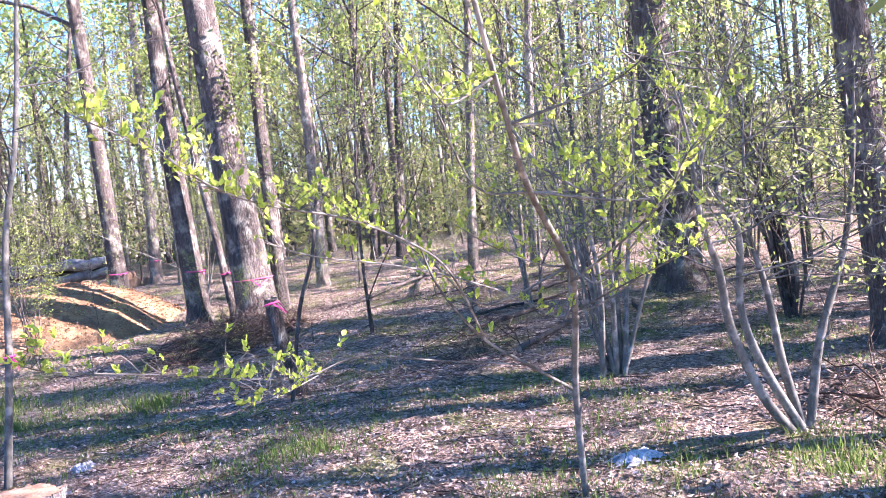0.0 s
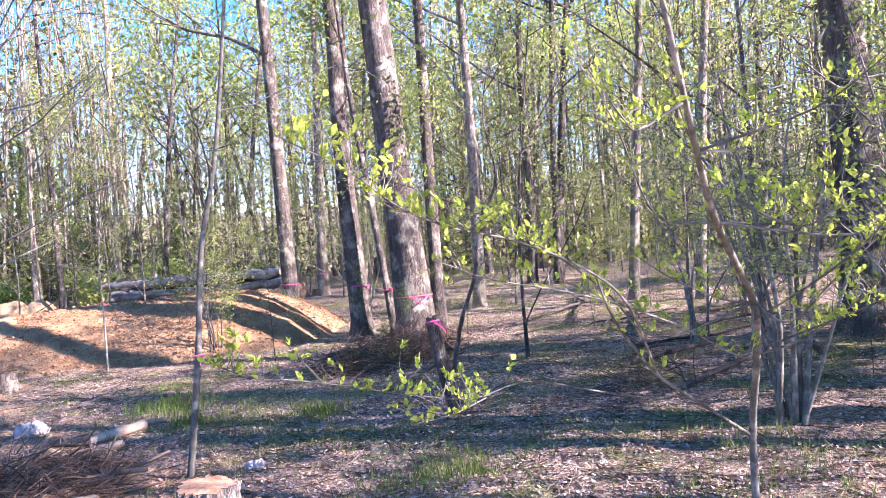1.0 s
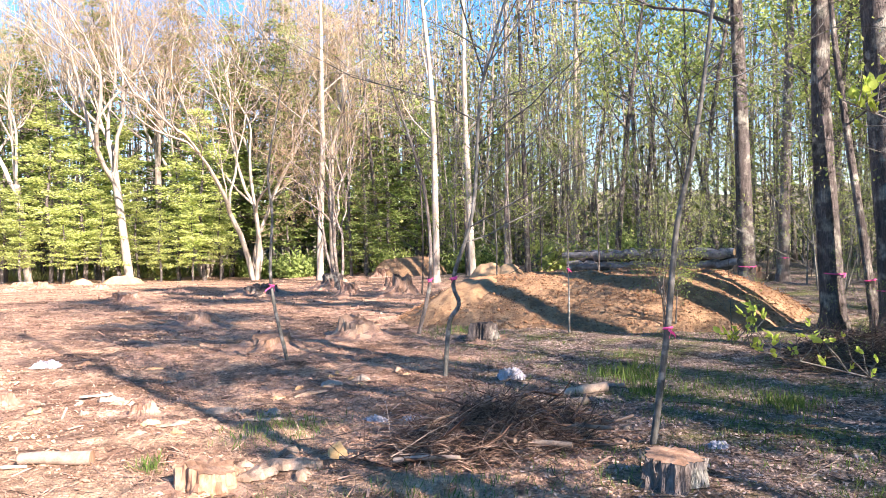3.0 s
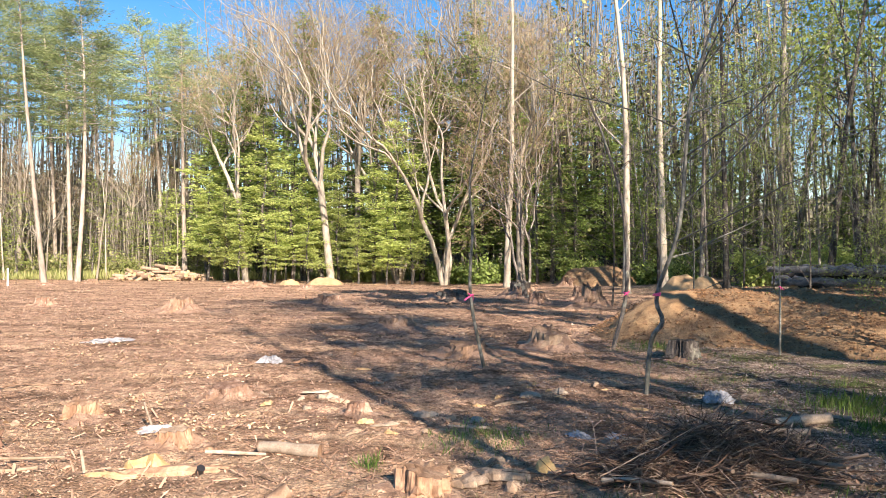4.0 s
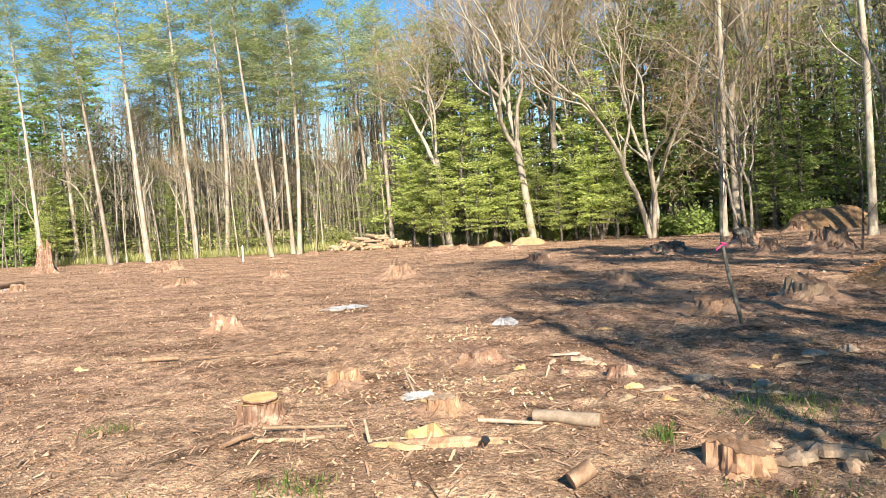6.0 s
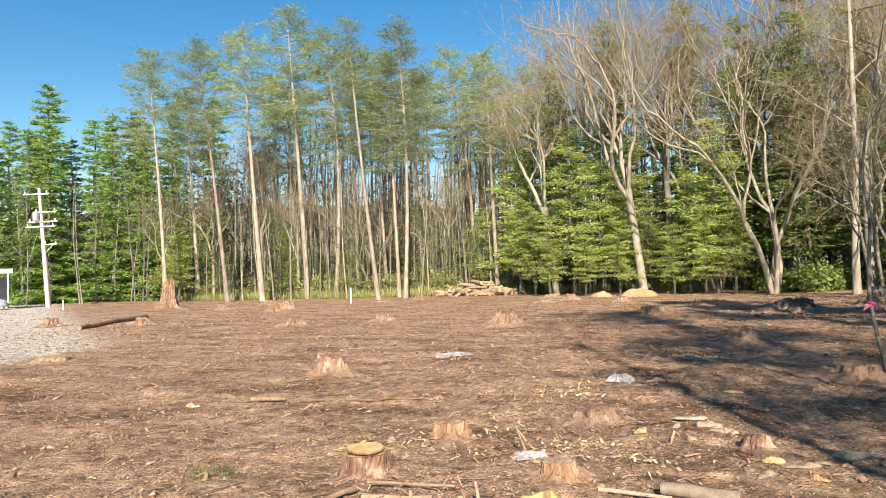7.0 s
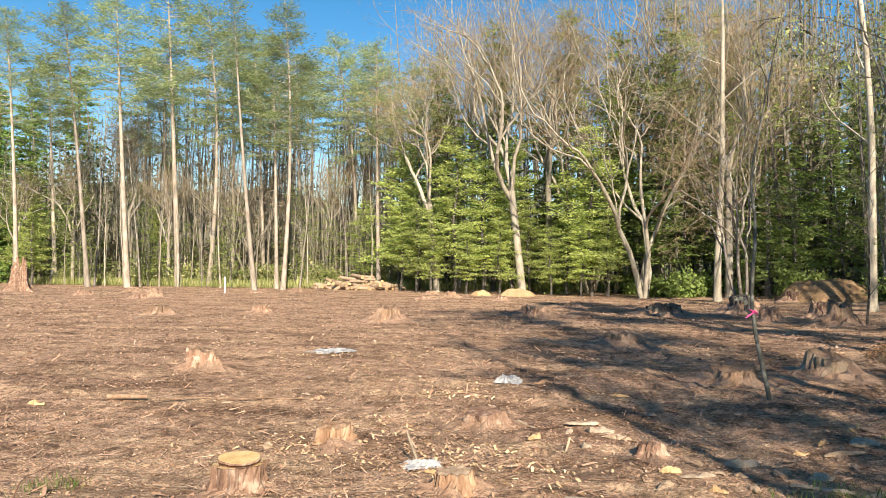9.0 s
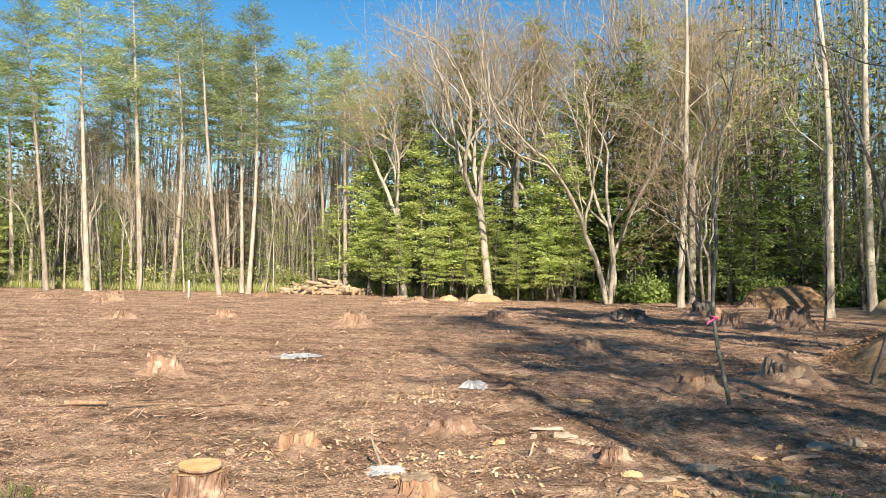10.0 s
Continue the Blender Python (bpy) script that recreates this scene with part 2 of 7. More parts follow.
# ---- tree kinds ----
def tall_larch(seed, h=21.0, r=0.2, crown_from=0.62, dense=1.0, spread=2.3, label="tall slender larch with a high green crown and bare lower trunk"):
    """Straight trunk with short dead snags below and level sprays of needles above."""
    rng = np.random.default_rng(seed)
    wood, pos, way = [], [], []
    bend = rng.normal(size=2) * 0.25
    z = np.linspace(0, h, 11)
    trunk = np.stack([bend[0] * np.sin(z / h * 3), bend[1] * np.sin(z / h * 2.5), z], 1)
    rad = 0.8 * r * (1 - z / h) ** 0.8 + 0.015
    rad[0] *= 1.35
    wood += tube(trunk, rad, 7)
    at = lambda q: np.array([np.interp(q, z, trunk[:, 0]), np.interp(q, z, trunk[:, 1]), q])
    zz = h * 0.3
    while zz < h * crown_from:
        a, L = rng.random() * 6.28, rng.uniform(0.3, 1.5)
        p = limb(rng, at(zz), (math.cos(a), math.sin(a), -0.05), L, 2, 0.15, -0.05)
        wood += tube(p, [0.018, 0.012, 0.004], 3)
        zz += rng.uniform(0.12, 0.5)
    zz = h * (crown_from - 0.04)
    while zz < h * 0.985:
        u = max(0.0, (zz / h - crown_from) / (1 - crown_from))
        reach = spread * (0.55 + 0.45 * min(1.0, u / 0.2)) * (1 - u) ** 0.62 + 0.25
        for _ in range(3 if u > 0.25 else 2):
            a = rng.random() * 6.28
            L = reach * rng.uniform(0.4, 1.1)
            d = np.array([math.cos(a), math.sin(a), 0.05 + 0.45 * u])
            p = limb(rng, at(zz), d, L, 4, 0.13, -0.03 + 0.05 * u)
            wood += tube(p, [0.03, 0.022, 0.016, 0.010, 0.004], 3)
            for c in range(int(2.6 * L * dense) + 2):
                t = min(0.999, 0.22 + 0.78 * rng.random() ** 0.8)
                k = int(t * 4)
                q = p[k] + (p[k + 1] - p[k]) * (t * 4 - k)
                m = rng.integers(13, 23)
                pos.append(q + rng.normal(size=(m, 3)) * np.array([0.30, 0.30, 0.09]))
                way.append(rng.normal(size=(m, 3)) * np.array([1, 1, 0.3]) + d * 0.8)
        zz += 0.3
    pos, way = np.concatenate(pos), np.concatenate(way)
    crown = blades(rng, pos, way, rng.uniform(0.16, 0.38, len(pos)), rng.uniform(0.03, 0.065, len(pos)))
    return finish_tree("larch_tree", wood, crown, BARK_LARCH, LEAF_LARCH, label, "tree", "larches at the clearing's edge")


def layered_conifer(seed, h=11.0, r=0.14, spread=2.6, leaf=None, dense=1.0, low=0.12, label="", droop=-0.05, name="hemlock_tree", group="conifers at the wood's edge", whorl=4):
    rng = np.random.default_rng(seed)
    wood, pos, way = [], [], []
    z = np.linspace(0, h, 8)
    trunk = np.stack([0.12 * np.sin(z), 0.12 * np.cos(z * 0.8) - 0.12, z], 1)
    wood += tube(trunk, r * (1 - z / h) ** 0.9 + 0.012, 6)
    zz = h * low
    while zz < h * 0.985:
        u = (zz / h - low) / (1 - low)
        reach = spread * (1 - u) ** 0.55 * (0.35 + 0.75 * rng.random()) + 0.2
        for _ in range(whorl):
            a = rng.random() * 6.28
            L = reach * (0.6 + 0.5 * rng.random())
            d = np.array([math.cos(a), math.sin(a), 0.12 + 0.3 * u])
            x, y = np.interp(zz, z, trunk[:, 0]), np.interp(zz, z, trunk[:, 1])
            p = limb(rng, (x, y, zz + rng.normal() * 0.1), d, L, 3, 0.07, droop)
            wood += tube(p, [0.022, 0.016, 0.010, 0.004], 3)
            m = int(46 * L * dense) + 4
            s = 0.15 + 0.85 * rng.random(m) ** 0.75
            k = np.minimum((s * 3).astype(int), 2)
            q = p[k] + (p[k + 1] - p[k]) * (s * 3 - k)[:, None] + rng.normal(size=(m, 3)) * np.array([0.2, 0.2, 0.06]) * (0.6 + 0.3 * L)
            pos.append(q)
            way.append(rng.normal(size=(m, 3)) * np.array([0.9, 0.9, 0.18]) + d * 0.7 + np.array([0, 0, -0.15]))
        zz += 0.36 * h / 11
    pos, way = np.concatenate(pos), np.concatenate(way)
    k = h / 11
    crown = blades(rng, pos, way, rng.uniform(0.14, 0.32, len(pos)) * k ** 0.9, rng.uniform(0.045, 0.105, len(pos)) * k ** 0.9)
    return finish_tree(name, wood, crown, BARK_DARK, leaf or LEAF_HEMLOCK, label, "tree", group)


def fork_up(rng, wood, fine, tips, start, way, length, r, level, last):
    """Rising limb that forks again and again into thinner ones."""
    p = limb(rng, start, way, length, 3, 0.17, 0.07)
    if r > 0.02:
        wood += tube(p, np.linspace(r, r * 0.76, 4), 8 if r > 0.1 else 5 if r > 0.04 else 3)
    else:
        fine += blades(rng, p[:-1], p[1:] - p[:-1], length / 3 * 1.1, 2.0 * r)
    d = unit(p[-1] - p[-2])
    if level >= 2:
        tips.append((p[2], fork_way(rng, d, 0.7)))
    if level == last:
        tips.append((p[-1], d))
        return
    fork_up(rng, wood, fine, tips, p[-1], fork_way(rng, d, rng.uniform(0.1, 0.32)), length * rng.uniform(0.76, 0.92), r * 0.74, level + 1, last)
    for _ in range(2 if rng.random() < 0.3 else 1):
        fork_up(rng, wood, fine, tips, p[-1], fork_way(rng, d, rng.uniform(0.4, 0.85)), length * rng.uniform(0.6, 0.9), r * 0.54, level + 1, last)
    if level and rng.random() < 0.75:
        fork_up(rng, wood, fine, tips, p[1], fork_way(rng, d, rng.uniform(0.5, 0.9)), length * rng.uniform(0.5, 0.75), r * 0.34, min(level + 2, last), last)


def bare_beech(seed, h=18.0, stems=3, r=0.22, lean=0.25, tips_per=5, bud=0.30, leaf=None, label="", fork_at=0.12, name="beech_tree", bark=None):
    """Pale tree whose stems spread like a vase, with a haze of budding twigs."""
    rng = np.random.default_rng(seed)
    wood, fine, tips = [], [], []
    if fork_at > 0.15:
        wood += tube([(0, 0, 0), (0.03, 0, 0.4), (0.02, 0.03, h * fork_at * 0.6), (0, 0, h * fork_at)], [r * 1.8, r * 1.35, r * 1.2, r * 1.15], 9)
    for s in range(stems):
        a = 6.28 * (s + 0.5 * rng.random()) / stems
        k = lean * rng.uniform(0.5, 1.25)
        d = np.array([math.cos(a) * k, math.sin(a) * k, 1.0])
        start = np.array([0, 0, h * fork_at * rng.uniform(0.86, 0.98)]) if fork_at > 0.15 else np.array([math.cos(a), math.sin(a), 0]) * r * 0.7
        fork_up(rng, wood, fine, tips, start, d, h * (1 - fork_at) * rng.uniform(0.22, 0.27), r * rng.uniform(0.6, 0.95), 0, 5 if h > 15 else 4)
    pos, way = np.array([t[0] for t in tips]), np.array([t[1] for t in tips])
    rep = 1 + tips_per
    q = np.repeat(pos, rep, 0) + rng.normal(size=(len(pos) * rep, 3)) * 0.42
    crown = fine + blades(rng, q, np.repeat(way, rep, 0) + rng.normal(size=q.shape) * 0.55, rng.uniform(bud * 0.8, bud * 2.3, len(q)), rng.uniform(0.010, 0.026, len(q)))
    return finish_tree(name, wood, crown, bark or BARK_PALE, leaf or BUDS, label, "tree", "", "haze of fine reddish brown budding twigs")


def thin_tree(seed, h=12.0, r=0.07, leafy=0, leaf=None, bark=None, label="", name="young_tree", size=0.09, up=0.06, group="slim trees of the wood", from_=0.3, reach=0.24, n_limb=9, clump=0.0):
    """Slim tree with limbs, twigs and small leaves."""
    rng = np.random.default_rng(seed)
    wood, tips = [], []
    p = limb(rng, (0, 0, 0), (rng.normal() * 0.04, rng.normal() * 0.04, 1), h, 8, 0.035, 0.02)
    rad = np.linspace(r, r * 0.12, 9)
    rad[0] *= 1.3
    wood += tube(p, rad, 7)
    for c in range(n_limb):
        u = from_ + (0.98 - from_) * (c + rng.random()) / n_limb
        k = min(int(u * 8), 7)
        q = p[k] + (p[k + 1] - p[k]) * (u * 8 - k)
        d = fork_way(rng, np.array([0, 0, 1.0]), 0.6 + 0.6 * rng.random())
        plan = [(4, 0.7, 0.5, 0.12, up), (3, 0.7, 0.5, 0.16, 0.02), (0, 0, 0, 0.2, 0)]
        ramify(rng, wood, tips, q, d, h * reach * (1.2 - 0.75 * u) * (0.6 + 0.8 * rng.random()), max(0.012, r * (1 - u) * 0.5), 0, plan)
    crown = []
    if leafy:
        pos, way = np.array([t[0] for t in tips]), np.array([t[1] for t in tips])
        if clump:
            pos = pos[np.sin(pos[:, 0] * 1.5 + 1.0) + np.sin(pos[:, 1] * 1.4 + 0.6 * pos[:, 2]) + np.sin(pos[:, 2] * 1.1 + 0.7 * pos[:, 0]) > clump]
        q = np.repeat(pos, leafy, 0) + rng.normal(size=(len(pos) * leafy, 3)) * 0.12 * (h / 8)
        crown = blades(rng, q, rng.normal(size=q.shape) + np.array([0, 0, 0.2]), rng.uniform(size * 0.7, size * 1.5, len(q)), rng.uniform(size * 0.35, size * 0.75, len(q)))
    return finish_tree(name, wood, crown, bark or BARK_GREY, leaf or LEAF_SPRING, label, "tree", group)


def lean_pose(x, y, z, lx=0.0, ly=0.0, turn=0.0, scale=1.0):
    """Stands at a place, leaning by lx, ly metres per metre of height."""
    up = Vector((lx, ly, 1)).normalized()
    q = Vector((0, 0, 1)).rotation_difference(up).to_matrix().to_4x4()
    return Matrix.Translation((x, y, z)) @ q @ Matrix.Rotation(turn, 4, "Z") @ Matrix.Diagonal((scale, scale, scale, 1))


# ---- ground ----
def smooth(a, b, x):
    t = np.clip((x - a) / (b - a), 0, 1)
    return t * t * (3 - 2 * t)


WAVES = np.random.default_rng(5).normal(size=(40, 2))
PHASES = np.random.default_rng(6).random(40) * 6.28


def ripple(x, y, wave, first, count):
    out = 0
    for k in range(first, first + count):
        d = WAVES[k] / np.linalg.norm(WAVES[k])
        s = (0.7 + 0.6 * (k % 5) / 4) * 6.28 / wave
        out = out + np.sin((x * d[0] + y * d[1]) * s + PHASES[k] + 1.3 * np.sin((x * d[1] - y * d[0]) * s * 0.6 + PHASES[k - 1]))
    return out / count


def ground_z(x, y):
    """Height of the ground: nearly level clearing, with a gentle rise into the wood."""
    x, y = np.asarray(x, float), np.asarray(y, float)
    z = np.minimum(0.6, 0.035 * np.maximum(0, x - 4))
    z = z + 0.12 * np.exp(-(((x + 2.3) / 1.9) ** 2 + ((y - 5.0) / 1.6) ** 2))
    near = np.exp(-((x / 45) ** 2 + ((y - 15) / 45) ** 2))
    z = z + near * (0.04 * ripple(x, y, 6.0, 0, 8) + 0.045 * ripple(x, y, 1.7, 8, 8) + 0.042 * ripple(x, y, 0.65, 16, 8) + 0.026 * ripple(x, y, 0.3, 22, 8))
    return z


def turf_amount(x, y):
    """How grassy the forest floor is: 0 on the cleared soil, 1 in the wood's grass."""
    wood = smooth(2.2, 4.6, x - 0.10 * (y - 5) + 0.7 * ripple(x, y, 5.0, 24, 6))
    far = smooth(10, 16, y + 0.8 * ripple(x, y, 6.0, 4, 6)) * (1 - smooth(9, 14, x))
    return wood * (1 - far)


def gravel_amount(x, y):
    d = (-x - 14.6) * 0.62 + (y - 13.5) * -0.10
    return smooth(0.0, 0.6, d + 0.5 * ripple(x, y, 4.0, 30, 6)) * (1 - smooth(0, 3, y - (-0.9 * x + 1.0)))


def chip_amount(x, y):
    """How thickly pale chips and straw cover the soil round the sawn trunks."""
    return smooth(8.5, 4.0, y + 1.2 * ripple(x, y, 2.5, 14, 8)) * smooth(2.4, 0.8, x + 0.5 * ripple(x, y, 2.0, 2, 6))


def make_ground():
    s = np.linspace(-1, 1, 381)
    c = 2.6 * np.sinh(s * 6.6)
    X, Y = np.meshgrid(c, c + 7.0, indexing="ij")
    Z = ground_z(X, Y)
    n = len(s)
    i, j = np.meshgrid(np.arange(n - 1), np.arange(n - 1), indexing="ij")
    f = np.stack([i * n + j, (i + 1) * n + j, (i + 1) * n + j + 1, i * n + j + 1], -1).reshape(-1, 4)
    ob = build("ground", [(np.stack([X, Y, Z], -1).reshape(-1, 3), f, 0)], [GROUND])
    for name, values in (("turf", turf_amount(X, Y)), ("gravel", gravel_amount(X, Y)), ("chips", chip_amount(X, Y))):
        a = ob.data.attributes.new(name, "FLOAT", "POINT")
        a.data.foreach_set("value", values.astype(np.float32).ravel())
    return tagged(ob, "uneven ground of reddish brown soil, wood chips, dead leaves and thin grass", "ground", kind="structure")


def ground_material():
    m, nt, b = base_nodes("ground_soil")
    v = coords(nt)
    at = lambda n: [setattr(a, "attribute_name", n) or a.outputs["Fac"] for a in [nt.nodes.new("ShaderNodeAttribute")]][0]
    big, mid, fine, grit = noise_tex(nt, v, 0.35, 4), noise_tex(nt, v, 2.3, 6), noise_tex(nt, v, 14, 6, 0.7), noise_tex(nt, v, 70, 4, 0.75)
    soil = ramp(nt, mid, [(0.28, (0.23, 0.138, 0.096)), (0.48, (0.36, 0.232, 0.17)), (0.66, (0.48, 0.335, 0.252)), (0.8, (0.57, 0.43, 0.33))])
    soil = mixed(nt, ramp(nt, big, [(0.40, (0, 0, 0)), (0.62, (1, 1, 1))]), soil, mixed(nt, fine, (0.24, 0.15, 0.10), (0.48, 0.335, 0.235)))
    patches = noise_tex(nt, coords(nt, (0.5, 1.3, 1)), 0.9, 5, 0.65)
    soil = mixed(nt, ramp(nt, patches, [(0.52, (0, 0, 0)), (0.62, (0.8, 0.8, 0.8))]), soil, (0.52, 0.38, 0.255))
    soil = mixed(nt, ramp(nt, patches, [(0.37, (0.9, 0.9, 0.9)), (0.46, (0, 0, 0))]), soil, (0.17, 0.10, 0.068))
    vor = node(nt, "ShaderNodeTexVoronoi", Scale=34.0)
    nt.links.new(v, vor.inputs["Vector"])
    bits = ramp(nt, vor.outputs["Color"], [(0.2, (0.19, 0.125, 0.088)), (0.45, (0.35, 0.245, 0.17)), (0.75, (0.50, 0.38, 0.275)), (0.95, (0.66, 0.55, 0.42))])
    soil = mixed(nt, ramp(nt, fine, [(0.42, (0, 0, 0)), (0.6, (0.75, 0.75, 0.75))]), soil, bits)
    litter = ramp(nt, vor.outputs["Color"], [(0.1, (0.10, 0.077, 0.062)), (0.4, (0.195, 0.155, 0.127)), (0.7, (0.30, 0.25, 0.21)), (0.95, (0.44, 0.385, 0.335))])
    green = ramp(nt, fine, [(0.3, (0.07, 0.10, 0.025)), (0.7, (0.16, 0.20, 0.06))])
    litter = mixed(nt, ramp(nt, noise_tex(nt, v, 1.1, 5), [(0.50, (0, 0, 0)), (0.66, (0.8, 0.8, 0.8))]), litter, green)
    stone = ramp(nt, fine, [(0.3, (0.48, 0.455, 0.42)), (0.7, (0.68, 0.65, 0.60))])
    straw = ramp(nt, fine, [(0.3, (0.40, 0.27, 0.17)), (0.5, (0.58, 0.43, 0.295)), (0.7, (0.68, 0.55, 0.40))])
    soil = mixed(nt, at("chips"), soil, mixed(nt, 0.42, soil, straw))
    mottle = ramp(nt, noise_tex(nt, coords(nt, (0.7, 1.2, 1)), 0.75, 6, 0.62), [(0.37, (0.50, 0.46, 0.43)), (0.5, (1.0, 0.98, 0.96)), (0.63, (1.22, 1.21, 1.19))])
    soil = mixed(nt, 0.85, soil, mottle, "MULTIPLY")
    c = mixed(nt, at("turf"), soil, litter)
    c = mixed(nt, at("gravel"), c, stone)
    swirl = node(nt, "ShaderNodeTexNoise", Scale=7.0, Detail=4.0)
    nt.links.new(v, swirl.inputs["Vector"])
    bent = mixed(nt, 0.16, v, swirl.outputs["Color"])
    scraps = node(nt, "ShaderNodeTexVoronoi", Scale=13.0)
    nt.links.new(bent, scraps.inputs["Vector"])
    c = mixed(nt, 0.48, c, ramp(nt, scraps.outputs["Color"], [(0.15, (0.42, 0.40, 0.39)), (0.35, (0.95, 0.93, 0.92)), (0.7, (1.1, 1.08, 1.06)), (0.9, (1.75, 1.72, 1.66))]), "MULTIPLY")
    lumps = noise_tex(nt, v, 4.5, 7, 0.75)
    # shade between clods painted into the colour: low spots of the lumps go dark
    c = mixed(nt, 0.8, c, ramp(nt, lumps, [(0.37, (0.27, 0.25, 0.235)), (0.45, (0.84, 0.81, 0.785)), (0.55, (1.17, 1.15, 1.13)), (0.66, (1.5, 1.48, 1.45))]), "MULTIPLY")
    c = mixed(nt, 0.7, c, ramp(nt, grit, [(0.34, (0.58, 0.56, 0.55)), (0.62, (1.5, 1.5, 1.5))]), "MULTIPLY")
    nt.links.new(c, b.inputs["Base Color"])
    b.inputs["Roughness"].default_value, b.inputs["Specular IOR Level"].default_value = 0.95, 0.15
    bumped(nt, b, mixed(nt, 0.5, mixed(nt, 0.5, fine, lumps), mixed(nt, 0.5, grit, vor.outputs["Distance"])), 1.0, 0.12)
    return m


GROUND = ground_material()
ground = make_ground()
gz = lambda x, y: float(ground_z(x, y))

# ---- mounds ----
SPOIL = surface("spoil_earth", (0.17, 0.103, 0.056), (0.33, 0.212, 0.116), (0.48, 0.325, 0.185), 3.0, 26, bump=1.0, dist=0.08, vary=0.08, blotch=((0.18, 0.105, 0.06), 9.0))
SAND = surface("pale_sand", (0.36, 0.235, 0.125), (0.49, 0.335, 0.19), (0.60, 0.44, 0.26), 2.0, 40, bump=0.7, dist=0.02, vary=0.1)
OCHRE = surface("ochre_sand", (0.27, 0.165, 0.085), (0.42, 0.27, 0.142), (0.54, 0.37, 0.205), 2.0, 30, bump=0.9, dist=0.05, vary=0.1, blotch=((0.24, 0.14, 0.075), 7.0))


def mound(name, a, b, half, height, material, label, seed, lumps=0.12, fall=0.0):
    """Heap of loose earth along the line from a to b."""
    a, b = np.array(a, float), np.array(b, float)
    L = np.linalg.norm(b - a)
    ex = (b - a) / L
    ey = np.array([-ex[1], ex[0]])
    u, w = np.meshgrid(np.linspace(-half, L + half, int(14 * (L + 2 * half) ** 0.8) + 20), np.linspace(-half, half, int(14 * half ** 0.8) + 24), indexing="ij")
    over = np.maximum(0, np.maximum(-u, u - L))
    d = np.sqrt(over ** 2 + w ** 2) / half
    x, y = a[0] + ex[0] * u + ey[0] * w, a[1] + ex[1] * u + ey[1] * w
    d = d + 0.10 * ripple(x, y, half * 1.4, seed, 6)
    prof = np.clip(1 - np.maximum(d, 0.0) ** 1.9, 0, 1)
    z = height * (1 - fall * np.clip(u / L, 0, 1) ** 1.5) * prof * (1 + lumps * ripple(x, y, half * 0.9, seed + 4, 7)) + 0.05 * prof ** 0.3 * ripple(x, y, 0.5, seed + 9, 6)
    z = ground_z(x, y) + z - 0.10
    n, m = u.shape
    i, j = np.meshgrid(np.arange(n - 1), np.arange(m - 1), indexing="ij")
    f = np.stack([i * m + j, (i + 1) * m + j, (i + 1) * m + j + 1, i * m + j + 1], -1).reshape(-1, 4)
    ob = build(name, [(np.stack([x, y, z], -1).reshape(-1, 3), f, 0)], [material])
    return tagged(ob, label, "earth mound", "heaps of earth")


great_mound = mound("earth_mound", (6.8, 15.3), (9.4, 12.3), 2.45, 1.02, SPOIL, "long heap of reddish brown dug earth behind saplings", 3, lumps=0.05)
mound("sand_mound", (6.2, 15.05), (6.3, 14.95), 1.8, 0.98, OCHRE, "heap of ochre sand against the end of the earth heap", 21)
mound("earth_mound", (10.2, 38.6), (12.0, 38.0), 1.25, 1.05, SPOIL, "low heap of reddish brown earth at the wood's edge", 11)
mound("sand_mound", (12.95, 31.6), (13.1, 31.5), 0.85, 0.75, SAND, "small heap of pale yellow sand at the wood's edge", 7)
mound("sand_mound", (13.75, 31.2), (13.9, 31.1), 0.75, 0.62, SAND, "small heap of tan sand beside its twin", 8)
mound("sand_mound", (-4.1, 46.0), (-3.5, 46.0), 0.9, 0.52, SAND, "small heap of pale yellow sand beside the trees", 2)
mound("sand_mound", (-6.1, 46.4), (-5.9, 46.4), 0.62, 0.42, SAND, "little heap of pale yellow sand beside the trees", 15)

# ---- trees at the far edge of the clearing ----
LARCHES = [tall_larch(1, spread=4.3, crown_from=0.62), tall_larch(2, r=0.24, crown_from=0.64, spread=4.4), tall_larch(3, crown_from=0.54, dense=0.9, spread=4.4),
           tall_larch(4, crown_from=0.78, dense=0.45, spread=1.7, label="tall pale larch with a thin brownish crown")]
# place, lean per metre and height of each tall larch
TALL = [(-41.1, 50.0, -0.08, 21.2, 0), (-36.7, 52.0, -0.12, 22.3, 0), (-33.4, 52.0, -0.06, 22.6, 1), (-31.5, 56.0, -0.06, 25.3, 1),
        (-28.9, 56.0, -0.04, 22.9, 2), (-22.4, 50.0, -0.09, 21.1, 3), (-21.1, 52.0, -0.03, 21.3, 2), (-22.4, 54.0, -0.02, 19.6, 2),
        (-15.0, 56.0, -0.02, 19.4, 1), (-17.9, 60.0, -0.12, 21.3, 2), (-26.0, 60.0, -0.05, 22.0, 2), (-34.5, 61.0, -0.04, 22.0, 2), (-30.2, 63.0, -0.03, 23.0, 0), (-24.0, 64.0, -0.05, 21.0, 1)]
TALL += [(-38.0, 63.0, -0.05, 21.0, 0), (-13.0, 62.0, -0.04, 19.5, 2), (-44.0, 58.0, -0.06, 20.0, 1)]
for x, y, lx, h, kind in TALL:
    src = LARCHES[kind]
    copy_thing(src, lean_pose(x, y, gz(x, y) - 0.1, lx, 0.0, x * 1.7, h / 21.0))
for src in LARCHES:
    src.matrix_world = Matrix.Translation((-30.0 + 6 * LARCHES.index(src), 66.0, 0))

